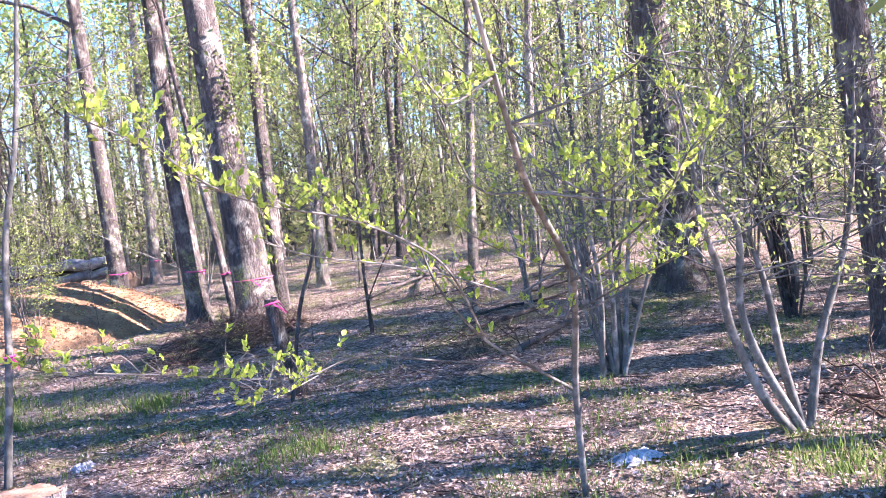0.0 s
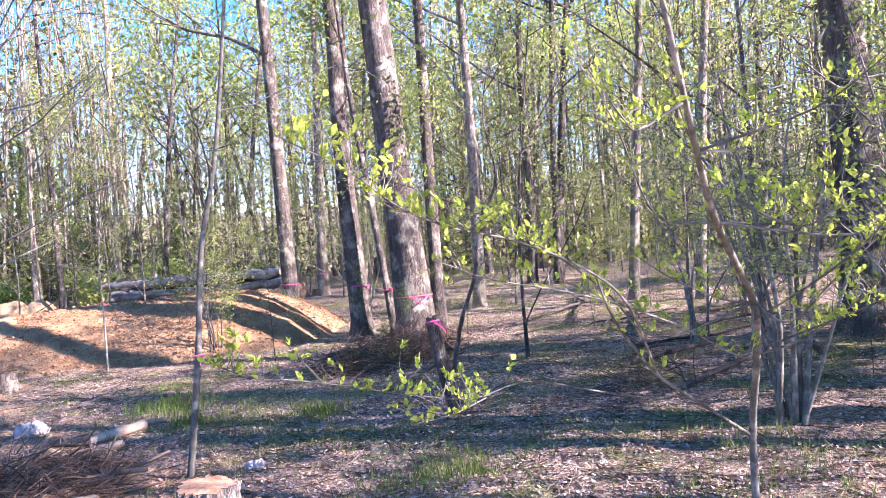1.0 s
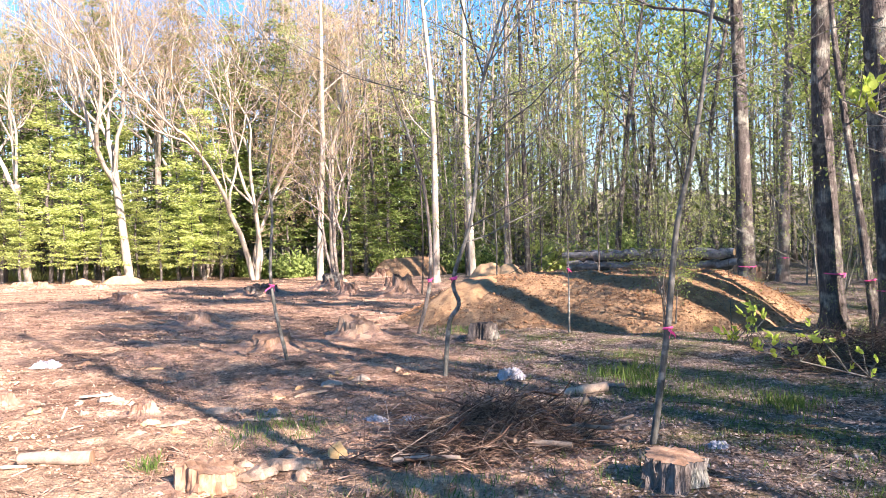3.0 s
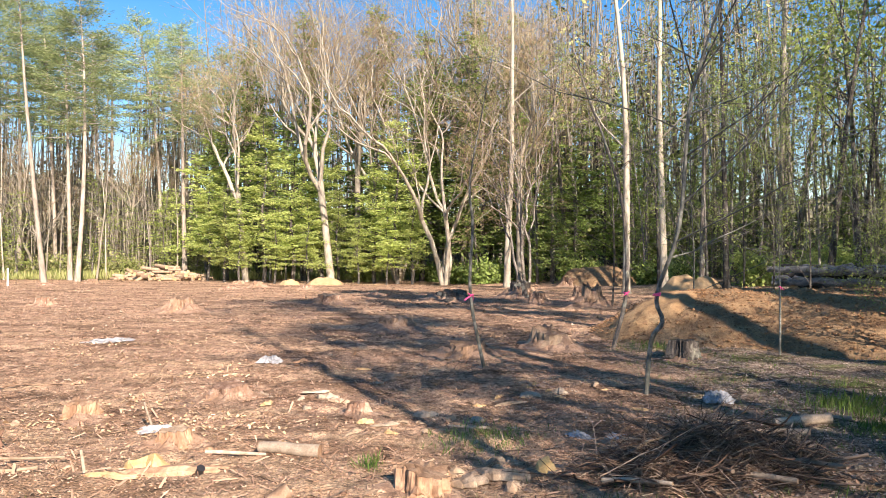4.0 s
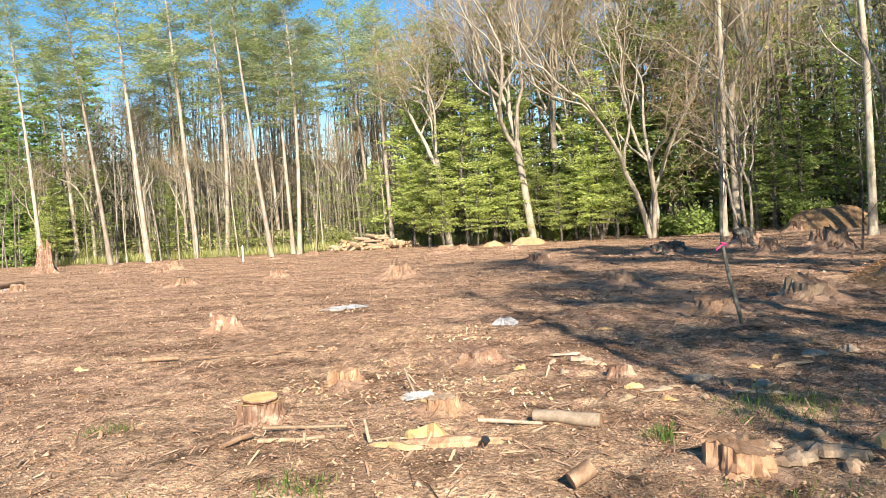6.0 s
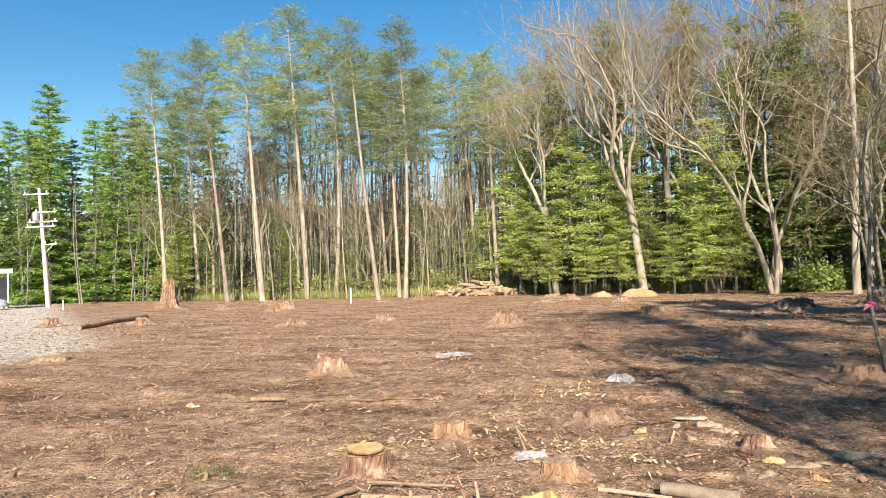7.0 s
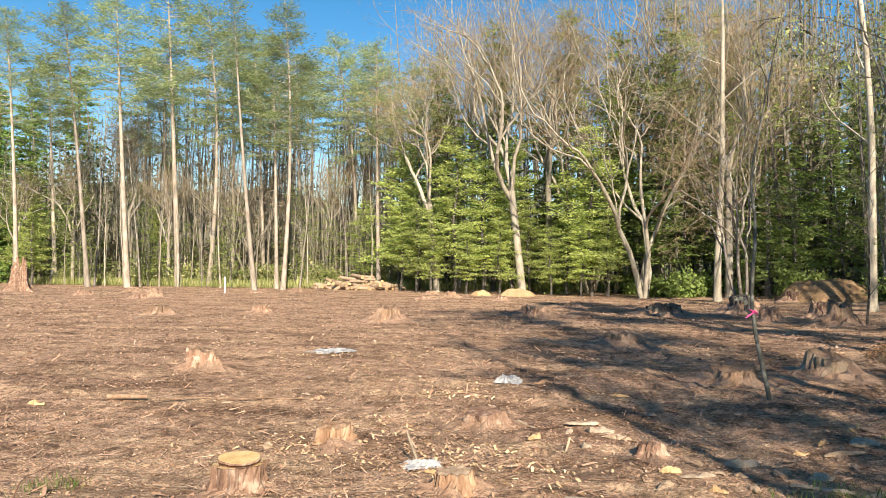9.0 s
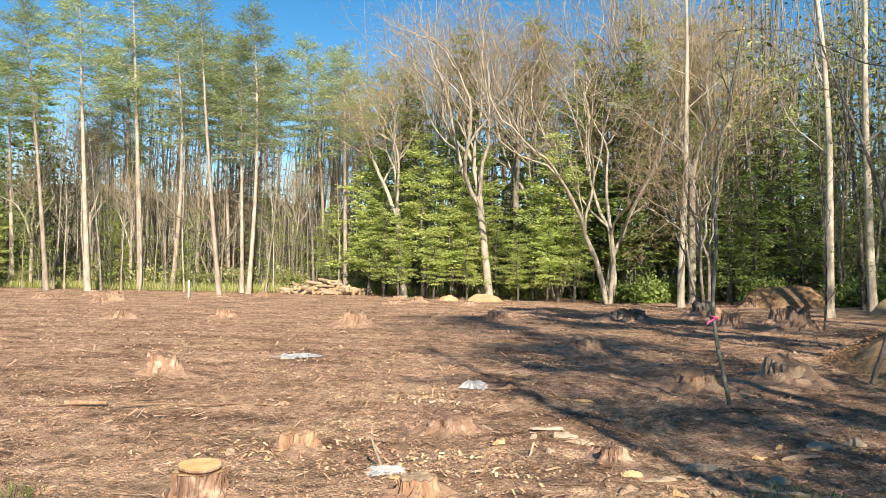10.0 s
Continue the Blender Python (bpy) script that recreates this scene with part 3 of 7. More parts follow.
BEECHES = [
    (bare_beech(21, 17.5, 3, 0.17, 0.22, 4, leaf=None, fork_at=0.36, label="pale barked tree forked into three with thin budding twigs"), (-9.8, 52.0), (-0.09, 0)),
    (bare_beech(22, 22.5, 5, 0.19, 0.36, 5, fork_at=0.30, label="large pale beech with many rising limbs and brown budding twigs"), (-3.6, 48.0), (-0.11, 0)),
    (bare_beech(23, 22.0, 4, 0.17, 0.3, 5, fork_at=0.4, label="tall pale beech with bare rising limbs and brown budding twigs"), (-2.1, 52.0), (0.0, 0)),
    (bare_beech(24, 21.5, 4, 0.2, 0.3, 5, fork_at=0.1, label="pale beech with several crooked stems and brown budding twigs"), (3.6, 46.0), (0.0, 0)),
    (bare_beech(25, 11.5, 4, 0.12, 0.3, 4, fork_at=0.04, bark=BARK_GREY, label="low branching pale tree with leaning bare stems"), (6.9, 36.0), (0.05, 0)),
    (bare_beech(26, 16.0, 4, 0.16, 0.25, 5, fork_at=0.2, bark=BARK_GREY, label="bare pale tree with a haze of brown twigs"), (9.5, 47.0), (0.0, 0)),
]
for ob, (x, y), (lx, ly) in BEECHES:
    ob.matrix_world = lean_pose(x, y, gz(x, y) - 0.1, lx, ly)
for k, x, y, s, turn in ((1, -7.5, 60.0, 1.05, 3.0), (3, 0.8, 54.0, 1.15, 1.5), (1, 5.5, 53.0, 1.1, 2.2), (2, 8.0, 44.0, 0.9, 0.7), (1, -14.0, 66.0, 0.95, 1.0), (2, -38.5, 60.0, 0.75, 2.0), (2, 4.0, 58.0, 0.9, 4.0), (1, 14.0, 50.0, 0.85, 5.0), (3, -26.5, 58.0, 0.7, 0.5), (0, -33.0, 57.0, 0.62, 0.4), (0, -20.0, 58.5, 0.66, 2.4), (0, -42.0, 57.5, 0.7, 1.4), (0, -17.0, 61.0, 0.7, 3.4), (0, -45.5, 55.0, 0.6, 5.0)):
    copy_thing(BEECHES[k][0], lean_pose(x, y, gz(x, y) - 0.1, 0, 0, turn, s))

HEMLOCKS = [layered_conifer(31, 11.5, spread=3.0, dense=1.05, low=0.2, label="dense conifer with layered yellowish green sprays"), layered_conifer(32, 9.0, spread=2.8, dense=1.05, low=0.2, label="dense conifer with layered bright green sprays"),
            layered_conifer(33, 13.5, spread=2.7, leaf=LEAF_BROADLEAF, dense=0.68, low=0.16, label="dense dark green evergreen tree", name="evergreen_tree")]
SPOTS = [(-8.2, 50.0, 1.0, 0), (-6.2, 49.0, 0.8, 1), (-11.5, 54.0, 1.0, 2), (-13.4, 56.0, 1.0, 0), (0.7, 47.5, 0.95, 0), (-0.8, 48.6, 0.9, 1), (-4.4, 51.0, 0.9, 0),
         (1.8, 50.0, 1.0, 2), (5.2, 49.0, 1.0, 2), (8.5, 46.0, 0.8, 2), (-9.8, 57.0, 1.1, 2), (-2.5, 56.0, 1.15, 2), (3.6, 55.0, 1.2, 2), (7.5, 54.0, 1.1, 2), (11.5, 44.0, 0.6, 2), (-6.0, 58.0, 1.2, 2),
         (-7.2, 48.0, 0.55, 1), (-5.0, 47.5, 0.5, 0), (-9.6, 49.0, 0.6, 1), (-1.8, 47.2, 0.5, 1), (1.6, 46.4, 0.6, 1), (-11.0, 51.0, 0.7, 1), (0.0, 46.2, 0.45, 0), (-3.2, 49.5, 0.7, 1), (-12.6, 53.0, 0.7, 0), (17.0, 44.0, 0.55, 2), (14.5, 42.0, 0.5, 2), (19.5, 40.5, 0.5, 2), (22.0, 44.0, 0.6, 2), (9.5, 41.5, 0.5, 2), (24.5, 38.0, 0.5, 2), (16.0, 47.0, 0.8, 2), (20.0, 47.0, 0.8, 2), (27.0, 41.0, 0.6, 2), (12.0, 51.0, 1.0, 2), (12.8, 47.0, 0.9, 2), (10.0, 52.0, 1.1, 2), (6.5, 48.5, 1.0, 2), (9.0, 49.5, 1.1, 2), (10.8, 46.6, 0.9, 2), (4.2, 52.0, 1.15, 2), (13.5, 44.5, 0.8, 2), (15.0, 46.0, 0.9, 2), (-34.5, 58.0, 0.7, 1), (-16.5, 58.0, 0.8, 1), (-43.5, 54.5, 0.75, 1), (-47.0, 58.0, 0.9, 0), (-6.0, 54.0, 1.45, 2), (-1.0, 54.0, 1.5, 2), (2.5, 53.0, 1.35, 2), (-11.0, 57.5, 1.3, 2), (6.0, 51.0, 1.4, 2), (9.0, 51.5, 1.4, 2)]
for x, y, s, k in SPOTS[3:]:
    copy_thing(HEMLOCKS[k], lean_pose(x, y, gz(x, y) - 0.1, 0, 0, x * 2.1 + y, s))
for ob, (x, y, s, k) in zip(HEMLOCKS, ((-8.2, 50.0, 1.0, 0), (-6.2, 49.0, 0.8, 1), (-11.5, 54.0, 1.0, 2))):
    ob.matrix_world = lean_pose(x, y, gz(x, y) - 0.1)

CEDARS = [layered_conifer(41, 22.0, 0.26, 4.0, LEAF_CEDAR, 0.42, 0.04, "tall dense green cedar with drooping boughs", -0.10, "cedar_tree", "dark cedars behind the road", 7),
          layered_conifer(42, 18.5, 0.22, 3.8, LEAF_CEDAR, 0.46, 0.03, "dark green cedar with dense boughs", -0.10, "cedar_tree", "dark cedars behind the road", 7)]
rng = np.random.default_rng(77)
spots = [(-73 + 3.3 * k + rng.normal() * 0.7, 51 + 1.75 * k + 5.5 * row + rng.normal() * 0.8) for row in range(3) for k in range(7)]
for k, (x, y) in enumerate(spots[2:]):
    copy_thing(CEDARS[k % 2], lean_pose(x, y, -0.1, 0, 0, k * 1.3, 0.82 + 0.3 * rng.random()))
for ob, (x, y) in zip(CEDARS, spots):
    ob.matrix_world = lean_pose(x, y, -0.1)

SPRAYS = [layered_conifer(45 + k, 8.0 - 1.5 * k, 0.07, 2.9, LEAF_SPRING, 0.34, 0.16, "slender young tree with level sprays of yellowish green leaves", 0.0, "maple_tree", "young trees among the larches", 3) for k in range(2)]
rng = np.random.default_rng(78)
spots = [(-47 + 2.5 * k + rng.normal() * 0.8, 54.5 + 0.03 * k + rng.random() * 5) for k in range(17)]
for k, (x, y) in enumerate(spots[2:]):
    copy_thing(SPRAYS[k % 2], lean_pose(x, y, gz(x, y) - 0.1, rng.normal() * 0.05, 0, k * 1.9, rng.uniform(0.6, 1.15)))
for ob, (x, y) in zip(SPRAYS, spots):
    ob.matrix_world = lean_pose(x, y, gz(x, y) - 0.1)

# ---- trees of the wood ----
SLIM = [thin_tree(51, 13.0, 0.075, 0, n_limb=7, label="slim bare grey tree with fine twigs"), thin_tree(52, 10.0, 0.06, 0, n_limb=6, bark=BARK_PALE, label="slim pale bare tree with fine twigs"),
        thin_tree(53, 12.0, 0.07, 4, label="slim grey tree with small fresh green leaves", size=0.075), thin_tree(54, 9.0, 0.055, 4, label="slim young tree with small fresh green leaves", size=0.065, from_=0.15),
        thin_tree(55, 16.0, 0.12, 4, bark=BARK_DARK, label="grey barked forest tree with small fresh leaves", from_=0.4, size=0.09)]
SHADY = [thin_tree(56, 15.0, 0.12, 3, bark=BARK_DARK, label="leafy forest tree behind the walk", from_=0.22, size=0.32, name="shade_tree", group="leafy trees behind the walk", n_limb=18),
         thin_tree(57, 18.0, 0.14, 4, bark=BARK_DARK, label="tall leafy forest tree behind the walk", from_=0.5, size=0.28, name="shade_tree", group="leafy trees behind the walk", n_limb=18, clump=0.1)]

SPARSE = thin_tree(57, 20.0, 0.15, 11, bark=BARK_DARK, label="tall sparse forest tree behind the walk", from_=0.42, size=0.24, name="shade_tree", group="leafy trees behind the walk", n_limb=16, reach=0.26, clump=0.85)
LEAFY = [thin_tree(58, 17.0, 0.13, 5, bark=BARK_DARK, label="tall forest tree with a light green crown", from_=0.35, size=0.2, n_limb=16)]
UNDER = [thin_tree(59 + k, 5.5 + k, 0.022 + 0.004 * k, 6, bark=BARK_DARK if k else BARK_SAPLING, label="spindly understorey tree with a few fresh leaves", from_=0.08, size=0.056, reach=0.42, up=0.03, n_limb=12,
                   name="understorey_tree", group="understorey trees of the wood") for k in range(3)]


def in_wood(x, y):
    """Whether a place lies inside the wood round the clearing."""
    if x < 2:
        return y > 53 + 0.05 * abs(x + 20) and x > -46
    edge = 48 - 1.25 * (x - 2) if x < 16 else 30.5 - 1.6 * (x - 16)
    return y > edge and not (4 < x < 15 and 8 < y < 19)


def scatter(count, area, kinds, seed, gap, scale=(0.75, 1.25), test=in_wood):
    rng = np.random.default_rng(seed)
    put = []
    tries = 0
    while len(put) < count and tries < count * 60:
        tries += 1
        x, y = rng.uniform(area[0], area[1]), rng.uniform(area[2], area[3])
        if not test(x, y) or any((x - a) ** 2 + (y - b) ** 2 < gap * gap for a, b in put):
            continue
        put.append((x, y))
        src = kinds[rng.integers(len(kinds))]
        copy_thing(src, lean_pose(x, y, gz(x, y) - 0.05, rng.normal() * 0.03, rng.normal() * 0.03, rng.random() * 6.28, rng.uniform(*scale)))
    return put


scatter(130, (-44, 2, 54, 68), SLIM[:2] + SLIM[1:2] * 3 + SLIM[2:3], 61, 1.0, (0.7, 1.2))
scatter(30, (-64, -43, 49, 64), SLIM[:3], 72, 1.4, (0.8, 1.25), lambda x, y: y > 49 + 0.55 * (x + 64))
scatter(64, (3, 40, 22, 60), SLIM[:3] + SLIM[4:], 62, 1.5, (0.8, 1.3))
sunny = lambda x, y: in_wood(x, y) and (y > 17 or not 9.8 < x + 0.37 * y < 15.9 or int(x * 7) % 4 == 0)
scatter(74, (12, 50, -14, 30), SLIM[2:], 63, 1.5, (0.7, 1.25), sunny)
scatter(30, (14, 36, 22, 44), SLIM[2:4], 70, 1.4, (0.8, 1.3))
for k, ob in enumerate(SLIM):
    ob.matrix_world = lean_pose(26.0 + 3 * k, 24.0 - 2.5 * k, 0.55)

scatter(14, (17, 34, 12, 36), LEAFY, 66, 3.0, (0.85, 1.15))
scatter(12, (18, 40, -10, 14), LEAFY, 71, 3.0, (0.85, 1.15), lambda x, y: x + 0.37 * y > 16.5)
near_wood = lambda x, y: x > 7.4 and not (4 < x < 15 and 8.5 < y < 19) and math.hypot(x - 0.5, y) > 7.2 and not (10.5 < x + 0.37 * y < 15.5 and y > 0)
scatter(62, (7, 24, -4, 24), UNDER, 67, 1.1, (0.5, 1.2), near_wood)
scatter(10, (9, 24, 30, 46), UNDER, 68, 1.5, (0.8, 1.3))
scatter(30, (6.5, 16, -2.5, 9.5), UNDER, 74, 0.9, (0.13, 0.32), lambda x, y: math.hypot(x - 0.5, y) > 6.6 and y < 9.5 - 0.2 * (x - 6))
scatter(6, (8, 12, -5.5, -3.2), UNDER, 75, 1.0, (0.8, 1.2), lambda x, y: True)
scatter(9, (5.2, 15, -9.5, -3.2), UNDER, 73, 1.2, (0.9, 1.5), lambda x, y: x + 0.37 * y > 3.9 and y < -2.6 - 0.12 * x)
for k, ob in enumerate(LEAFY + UNDER):
    ob.matrix_world = lean_pose(24.0 + 2.4 * k, 16.0 + 2 * k, 0.55)

# shade trees of the wood behind the walk
for x, y, s in ((9.4, -5.6, 1.05), (10.5, -6.8, 1.05), (15.6, -16.5, 0.95), (7.95, -9.3, 0.8)):
    copy_thing(SPARSE, lean_pose(x, y, 0.3, 0, 0, x * 2.3, s))
for x, y, s in ((10.4, -4.8, 0.45), (11.9, -5.3, 0.45), (6.3, -4.2, 0.48), (8.3, -4.6, 0.48)):
    copy_thing(SHADY[1], lean_pose(x, y, 0.2, 0, 0, x, s))
SPARSE.matrix_world = lean_pose(8.4, -6.4, 0.3)
for x, y, s in ((16.9, 27.0, 1.0), (20.3, 19.5, 1.05)):
    copy_thing(LEAFY[0], lean_pose(x, y, gz(x, y) - 0.05, 0, 0, y, s))
scatter(6, (14, 44, -36, -15), SHADY[:1], 69, 4.0, (0.9, 1.2), lambda x, y: x + 0.37 * y > 16)
for x, y, s in ((4.5, -2.6, 0.4), (4.0, -2.5, 0.34), (11.4, -5.2, 0.42), (13.8, -5.2, 0.42)):
    copy_thing(SHADY[0], lean_pose(x, y, 0.05, 0, 0, x, s))
for ob, x, y in zip(SHADY, (31.0, 27.0), (-20.0, -22.0)):
    ob.matrix_world = lean_pose(x, y, 0.5)

# ---- standing trees with numbers of their own ----
def big_trunk(name, x, y, lx, ly, d, h, bark, label, seed, limbs=8, leafy=4, size=0.07, low=0.3):
    rng = np.random.default_rng(seed)
    wood, tips = [], []
    p = limb(rng, (0, 0, 0), (0, 0, 1), h, 12, 0.018, 0.02)
    rad = d / 2 * np.linspace(1, 0.25, 13)
    rad[0] *= 1.45
    rad[1] *= 1.02
    base = np.vstack([p[0], p[0] * 0.75 + p[1] * 0.25, p[1:]])
    rad = np.concatenate([[rad[0]], [d / 2 * 1.08], rad[1:]])
    wood += tube(base, rad, 16, rough=0.10, rng=rng)
    for c in range(limbs):
        u = low + (0.97 - low) * (c + rng.random()) / limbs
        k = min(int(u * 12), 11)
        q = p[k] + (p[k + 1] - p[k]) * (u * 12 - k)
        plan = [(5, 0.7, 0.5, 0.12, 0.05), (4, 0.7, 0.5, 0.16, 0.0), (4, 0.7, 0.5, 0.2, 0.0), (0, 0, 0, 0.2, 0)]
        ramify(rng, wood, tips, q, fork_way(rng, np.array([0, 0, 1.0]), 0.75 + 0.5 * rng.random()), h * 0.26 * (1.3 - u) * (0.6 + 0.8 * rng.random()), d * 0.16 * (1.2 - u), 0, plan)
    crown = []
    if leafy and tips:
        pos = np.array([t[0] for t in tips])
        q = np.repeat(pos, leafy, 0) + rng.normal(size=(len(pos) * leafy, 3)) * 0.16
        crown = blades(rng, q, rng.normal(size=q.shape), rng.uniform(size * 0.7, size * 1.5, len(q)), rng.uniform(size * 0.4, size * 0.8, len(q)))
    e = finish_tree(name, wood, crown, bark, LEAF_SPRING, label, "tree", "trees at the wood's edge")
    e.matrix_world = lean_pose(x, y, gz(x, y) - 0.06, lx, ly)
    return e


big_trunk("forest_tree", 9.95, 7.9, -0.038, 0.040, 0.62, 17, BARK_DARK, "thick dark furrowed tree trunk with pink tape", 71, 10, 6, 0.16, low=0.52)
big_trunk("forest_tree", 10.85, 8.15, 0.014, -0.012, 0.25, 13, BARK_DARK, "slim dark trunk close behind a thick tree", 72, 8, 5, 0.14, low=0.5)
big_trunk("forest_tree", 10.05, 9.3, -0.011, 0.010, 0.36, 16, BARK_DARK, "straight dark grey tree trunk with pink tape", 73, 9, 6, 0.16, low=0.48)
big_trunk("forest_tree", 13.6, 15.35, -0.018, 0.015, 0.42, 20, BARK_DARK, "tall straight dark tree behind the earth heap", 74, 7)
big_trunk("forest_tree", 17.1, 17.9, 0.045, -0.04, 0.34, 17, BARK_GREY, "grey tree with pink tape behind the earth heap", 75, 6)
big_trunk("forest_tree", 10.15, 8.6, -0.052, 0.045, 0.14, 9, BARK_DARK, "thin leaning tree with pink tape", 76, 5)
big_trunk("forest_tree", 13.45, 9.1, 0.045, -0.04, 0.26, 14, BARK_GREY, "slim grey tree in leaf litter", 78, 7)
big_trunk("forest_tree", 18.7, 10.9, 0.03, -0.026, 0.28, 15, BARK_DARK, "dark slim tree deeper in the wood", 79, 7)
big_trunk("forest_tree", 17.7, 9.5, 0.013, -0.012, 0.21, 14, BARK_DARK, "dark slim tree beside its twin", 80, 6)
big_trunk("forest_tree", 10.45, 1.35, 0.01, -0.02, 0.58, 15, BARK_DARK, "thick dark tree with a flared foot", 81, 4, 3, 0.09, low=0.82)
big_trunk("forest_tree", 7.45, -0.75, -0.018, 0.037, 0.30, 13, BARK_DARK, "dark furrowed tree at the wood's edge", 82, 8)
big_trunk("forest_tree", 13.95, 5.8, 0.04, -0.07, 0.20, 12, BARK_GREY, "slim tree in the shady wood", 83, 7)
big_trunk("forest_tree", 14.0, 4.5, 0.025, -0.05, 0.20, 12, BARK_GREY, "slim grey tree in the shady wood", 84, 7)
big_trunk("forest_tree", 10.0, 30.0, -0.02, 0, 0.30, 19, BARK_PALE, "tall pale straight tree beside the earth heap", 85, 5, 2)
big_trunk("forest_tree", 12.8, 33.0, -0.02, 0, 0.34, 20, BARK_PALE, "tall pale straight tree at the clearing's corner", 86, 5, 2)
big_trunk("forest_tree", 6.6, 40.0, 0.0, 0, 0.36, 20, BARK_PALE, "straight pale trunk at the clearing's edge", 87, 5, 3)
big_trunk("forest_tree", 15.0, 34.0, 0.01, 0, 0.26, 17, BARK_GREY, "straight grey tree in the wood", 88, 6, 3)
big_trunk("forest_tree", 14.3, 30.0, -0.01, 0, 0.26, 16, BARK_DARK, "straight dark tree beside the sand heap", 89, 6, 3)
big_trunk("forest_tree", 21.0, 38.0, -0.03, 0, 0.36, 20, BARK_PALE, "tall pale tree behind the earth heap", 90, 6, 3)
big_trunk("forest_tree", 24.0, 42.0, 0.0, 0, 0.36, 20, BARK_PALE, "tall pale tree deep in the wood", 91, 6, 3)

# ---- far woods, past counting ----
def far_woods(name, seed, place, count, trunks, leaf_tones, label, size=(0.25, 0.7), low=0.0, bark=BARK_GREY):
    """Wood seen only from afar: trunks, boughs and leaf clumps in one object; place gives x, y and the wood's height there."""
    rng = np.random.default_rng(seed)
    wood = []
    x, y, h = place(rng, trunks)
    for k in range(trunks):
        p = limb(rng, (x[k], y[k], gz(x[k], y[k]) - 0.1), (rng.normal() * 0.05, rng.normal() * 0.05, 1), h[k] * rng.uniform(0.9, 1.35), 4, 0.03)
        wood += tube(p, np.linspace(rng.uniform(0.06, 0.16), 0.02, 5), 4)
        for _ in range(4):
            s = rng.uniform(1.2, 3.8)
            q = p[int(s)] + (p[int(s) + 1] - p[int(s)]) * (s % 1)
            b = limb(rng, q, fork_way(rng, np.array([0, 0, 1.0]), rng.uniform(0.5, 1.1)), rng.uniform(1.0, 3.0), 2, 0.15, 0.05)
            wood += tube(b, [0.03, 0.02, 0.008], 3)
    x, y, h = place(rng, count)
    z = h * (low + (1 - low) * rng.random(count) ** 0.8) * (0.85 + 0.3 * rng.random(count))
    drop = 0.5 + 0.5 * np.sin(x * 0.9 + 2.0 * np.sin(z * 0.5 + y)) * np.sin(z * 0.8 + y * 0.7 + 1.5 * np.sin(x * 0.4))
    lowest = rng.random(count) < 0.3
    z = np.where(lowest, 4.0 * rng.random(count) ** 1.2, z)
    keep = (rng.random(count) < 0.35 + 0.65 * drop) | lowest
    x, y, z = x[keep], y[keep], z[keep]
    n = len(x)
    crown = blades(rng, np.stack([x, y, z + 0.1], 1), rng.normal(size=(n, 3)) * np.array([1, 1, 0.6]), rng.uniform(*size, n), rng.uniform(size[0] * 0.4, size[1] * 0.45, n), 1)
    ob = build(name, wood + crown, [bark, leaf_tones])
    return tagged(ob, label, "forest", kind="stuff")


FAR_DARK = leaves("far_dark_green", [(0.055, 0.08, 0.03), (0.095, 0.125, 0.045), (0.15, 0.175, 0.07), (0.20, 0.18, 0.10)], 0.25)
FAR_LIGHT = leaves("far_spring_green", [(0.27, 0.33, 0.11), (0.40, 0.45, 0.17), (0.52, 0.54, 0.25), (0.42, 0.37, 0.23)], 0.55)
FAR_BROWN = leaves("far_brown_haze", [(0.18, 0.14, 0.10), (0.34, 0.27, 0.195), (0.36, 0.345, 0.17), (0.18, 0.195, 0.08)], 0.45)


def behind_clearing(rng, n):
    x = rng.uniform(-52, 26, n)
    y = 64 + 14 * rng.random(n) + 0.05 * np.abs(x + 20)
    y = np.where(x > 4, 60 - 0.9 * (x - 4) + 14 * rng.random(n), y)
    gap = np.exp(-((x / y + 0.466) / 0.022) ** 2) + 0.8 * np.exp(-((x / y + 0.352) / 0.014) ** 2)
    h = 16.5 + 2.0 * np.sin(x * 0.31) + 1.5 * np.sin(x * 0.83 + 1) - 9.0 * gap + np.where(x > -14, 4.0, 0.0)
    return x, y, h


def behind_mound(rng, n):
    a, r = rng.uniform(radians(-88), radians(-12), n), 46 + 26 * rng.random(n) ** 1.2
    x, y = -np.sin(a) * r, np.cos(a) * r
    return x, y, 18 + 3.0 * np.sin(a * 23) + 2.0 * np.sin(a * 51 + 1)


def right_wood(rng, n):
    a, r = rng.uniform(radians(-122), radians(-50), n), 30 + 30 * rng.random(n) ** 1.2
    x, y = -np.sin(a) * r, np.cos(a) * r
    return x, y, 17.0 + 2.0 * np.sin(a * 27) + 1.5 * np.sin(a * 61)


def left_wood(rng, n):
    x = rng.uniform(-100, -44, n)
    return x, 66 + 10 * rng.random(n) - 0.25 * (x + 70), 13 + 2 * np.sin(x * 0.4)


far_woods("far_wood", 1, behind_clearing, 92000, 640, FAR_BROWN, "dense brownish wood far behind the clearing", (0.18, 0.5), bark=BARK_PALE)
far_woods("far_wood", 5, behind_mound, 44000, 60, FAR_LIGHT, "light green spring leaves far behind the earth heap", (0.2, 0.55))
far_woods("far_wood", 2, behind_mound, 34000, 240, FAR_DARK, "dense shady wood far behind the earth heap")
far_woods("far_wood", 3, right_wood, 72000, 220, FAR_LIGHT, "light green spring wood far among the trunks", (0.16, 0.5))
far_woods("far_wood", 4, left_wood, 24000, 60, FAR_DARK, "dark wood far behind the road")


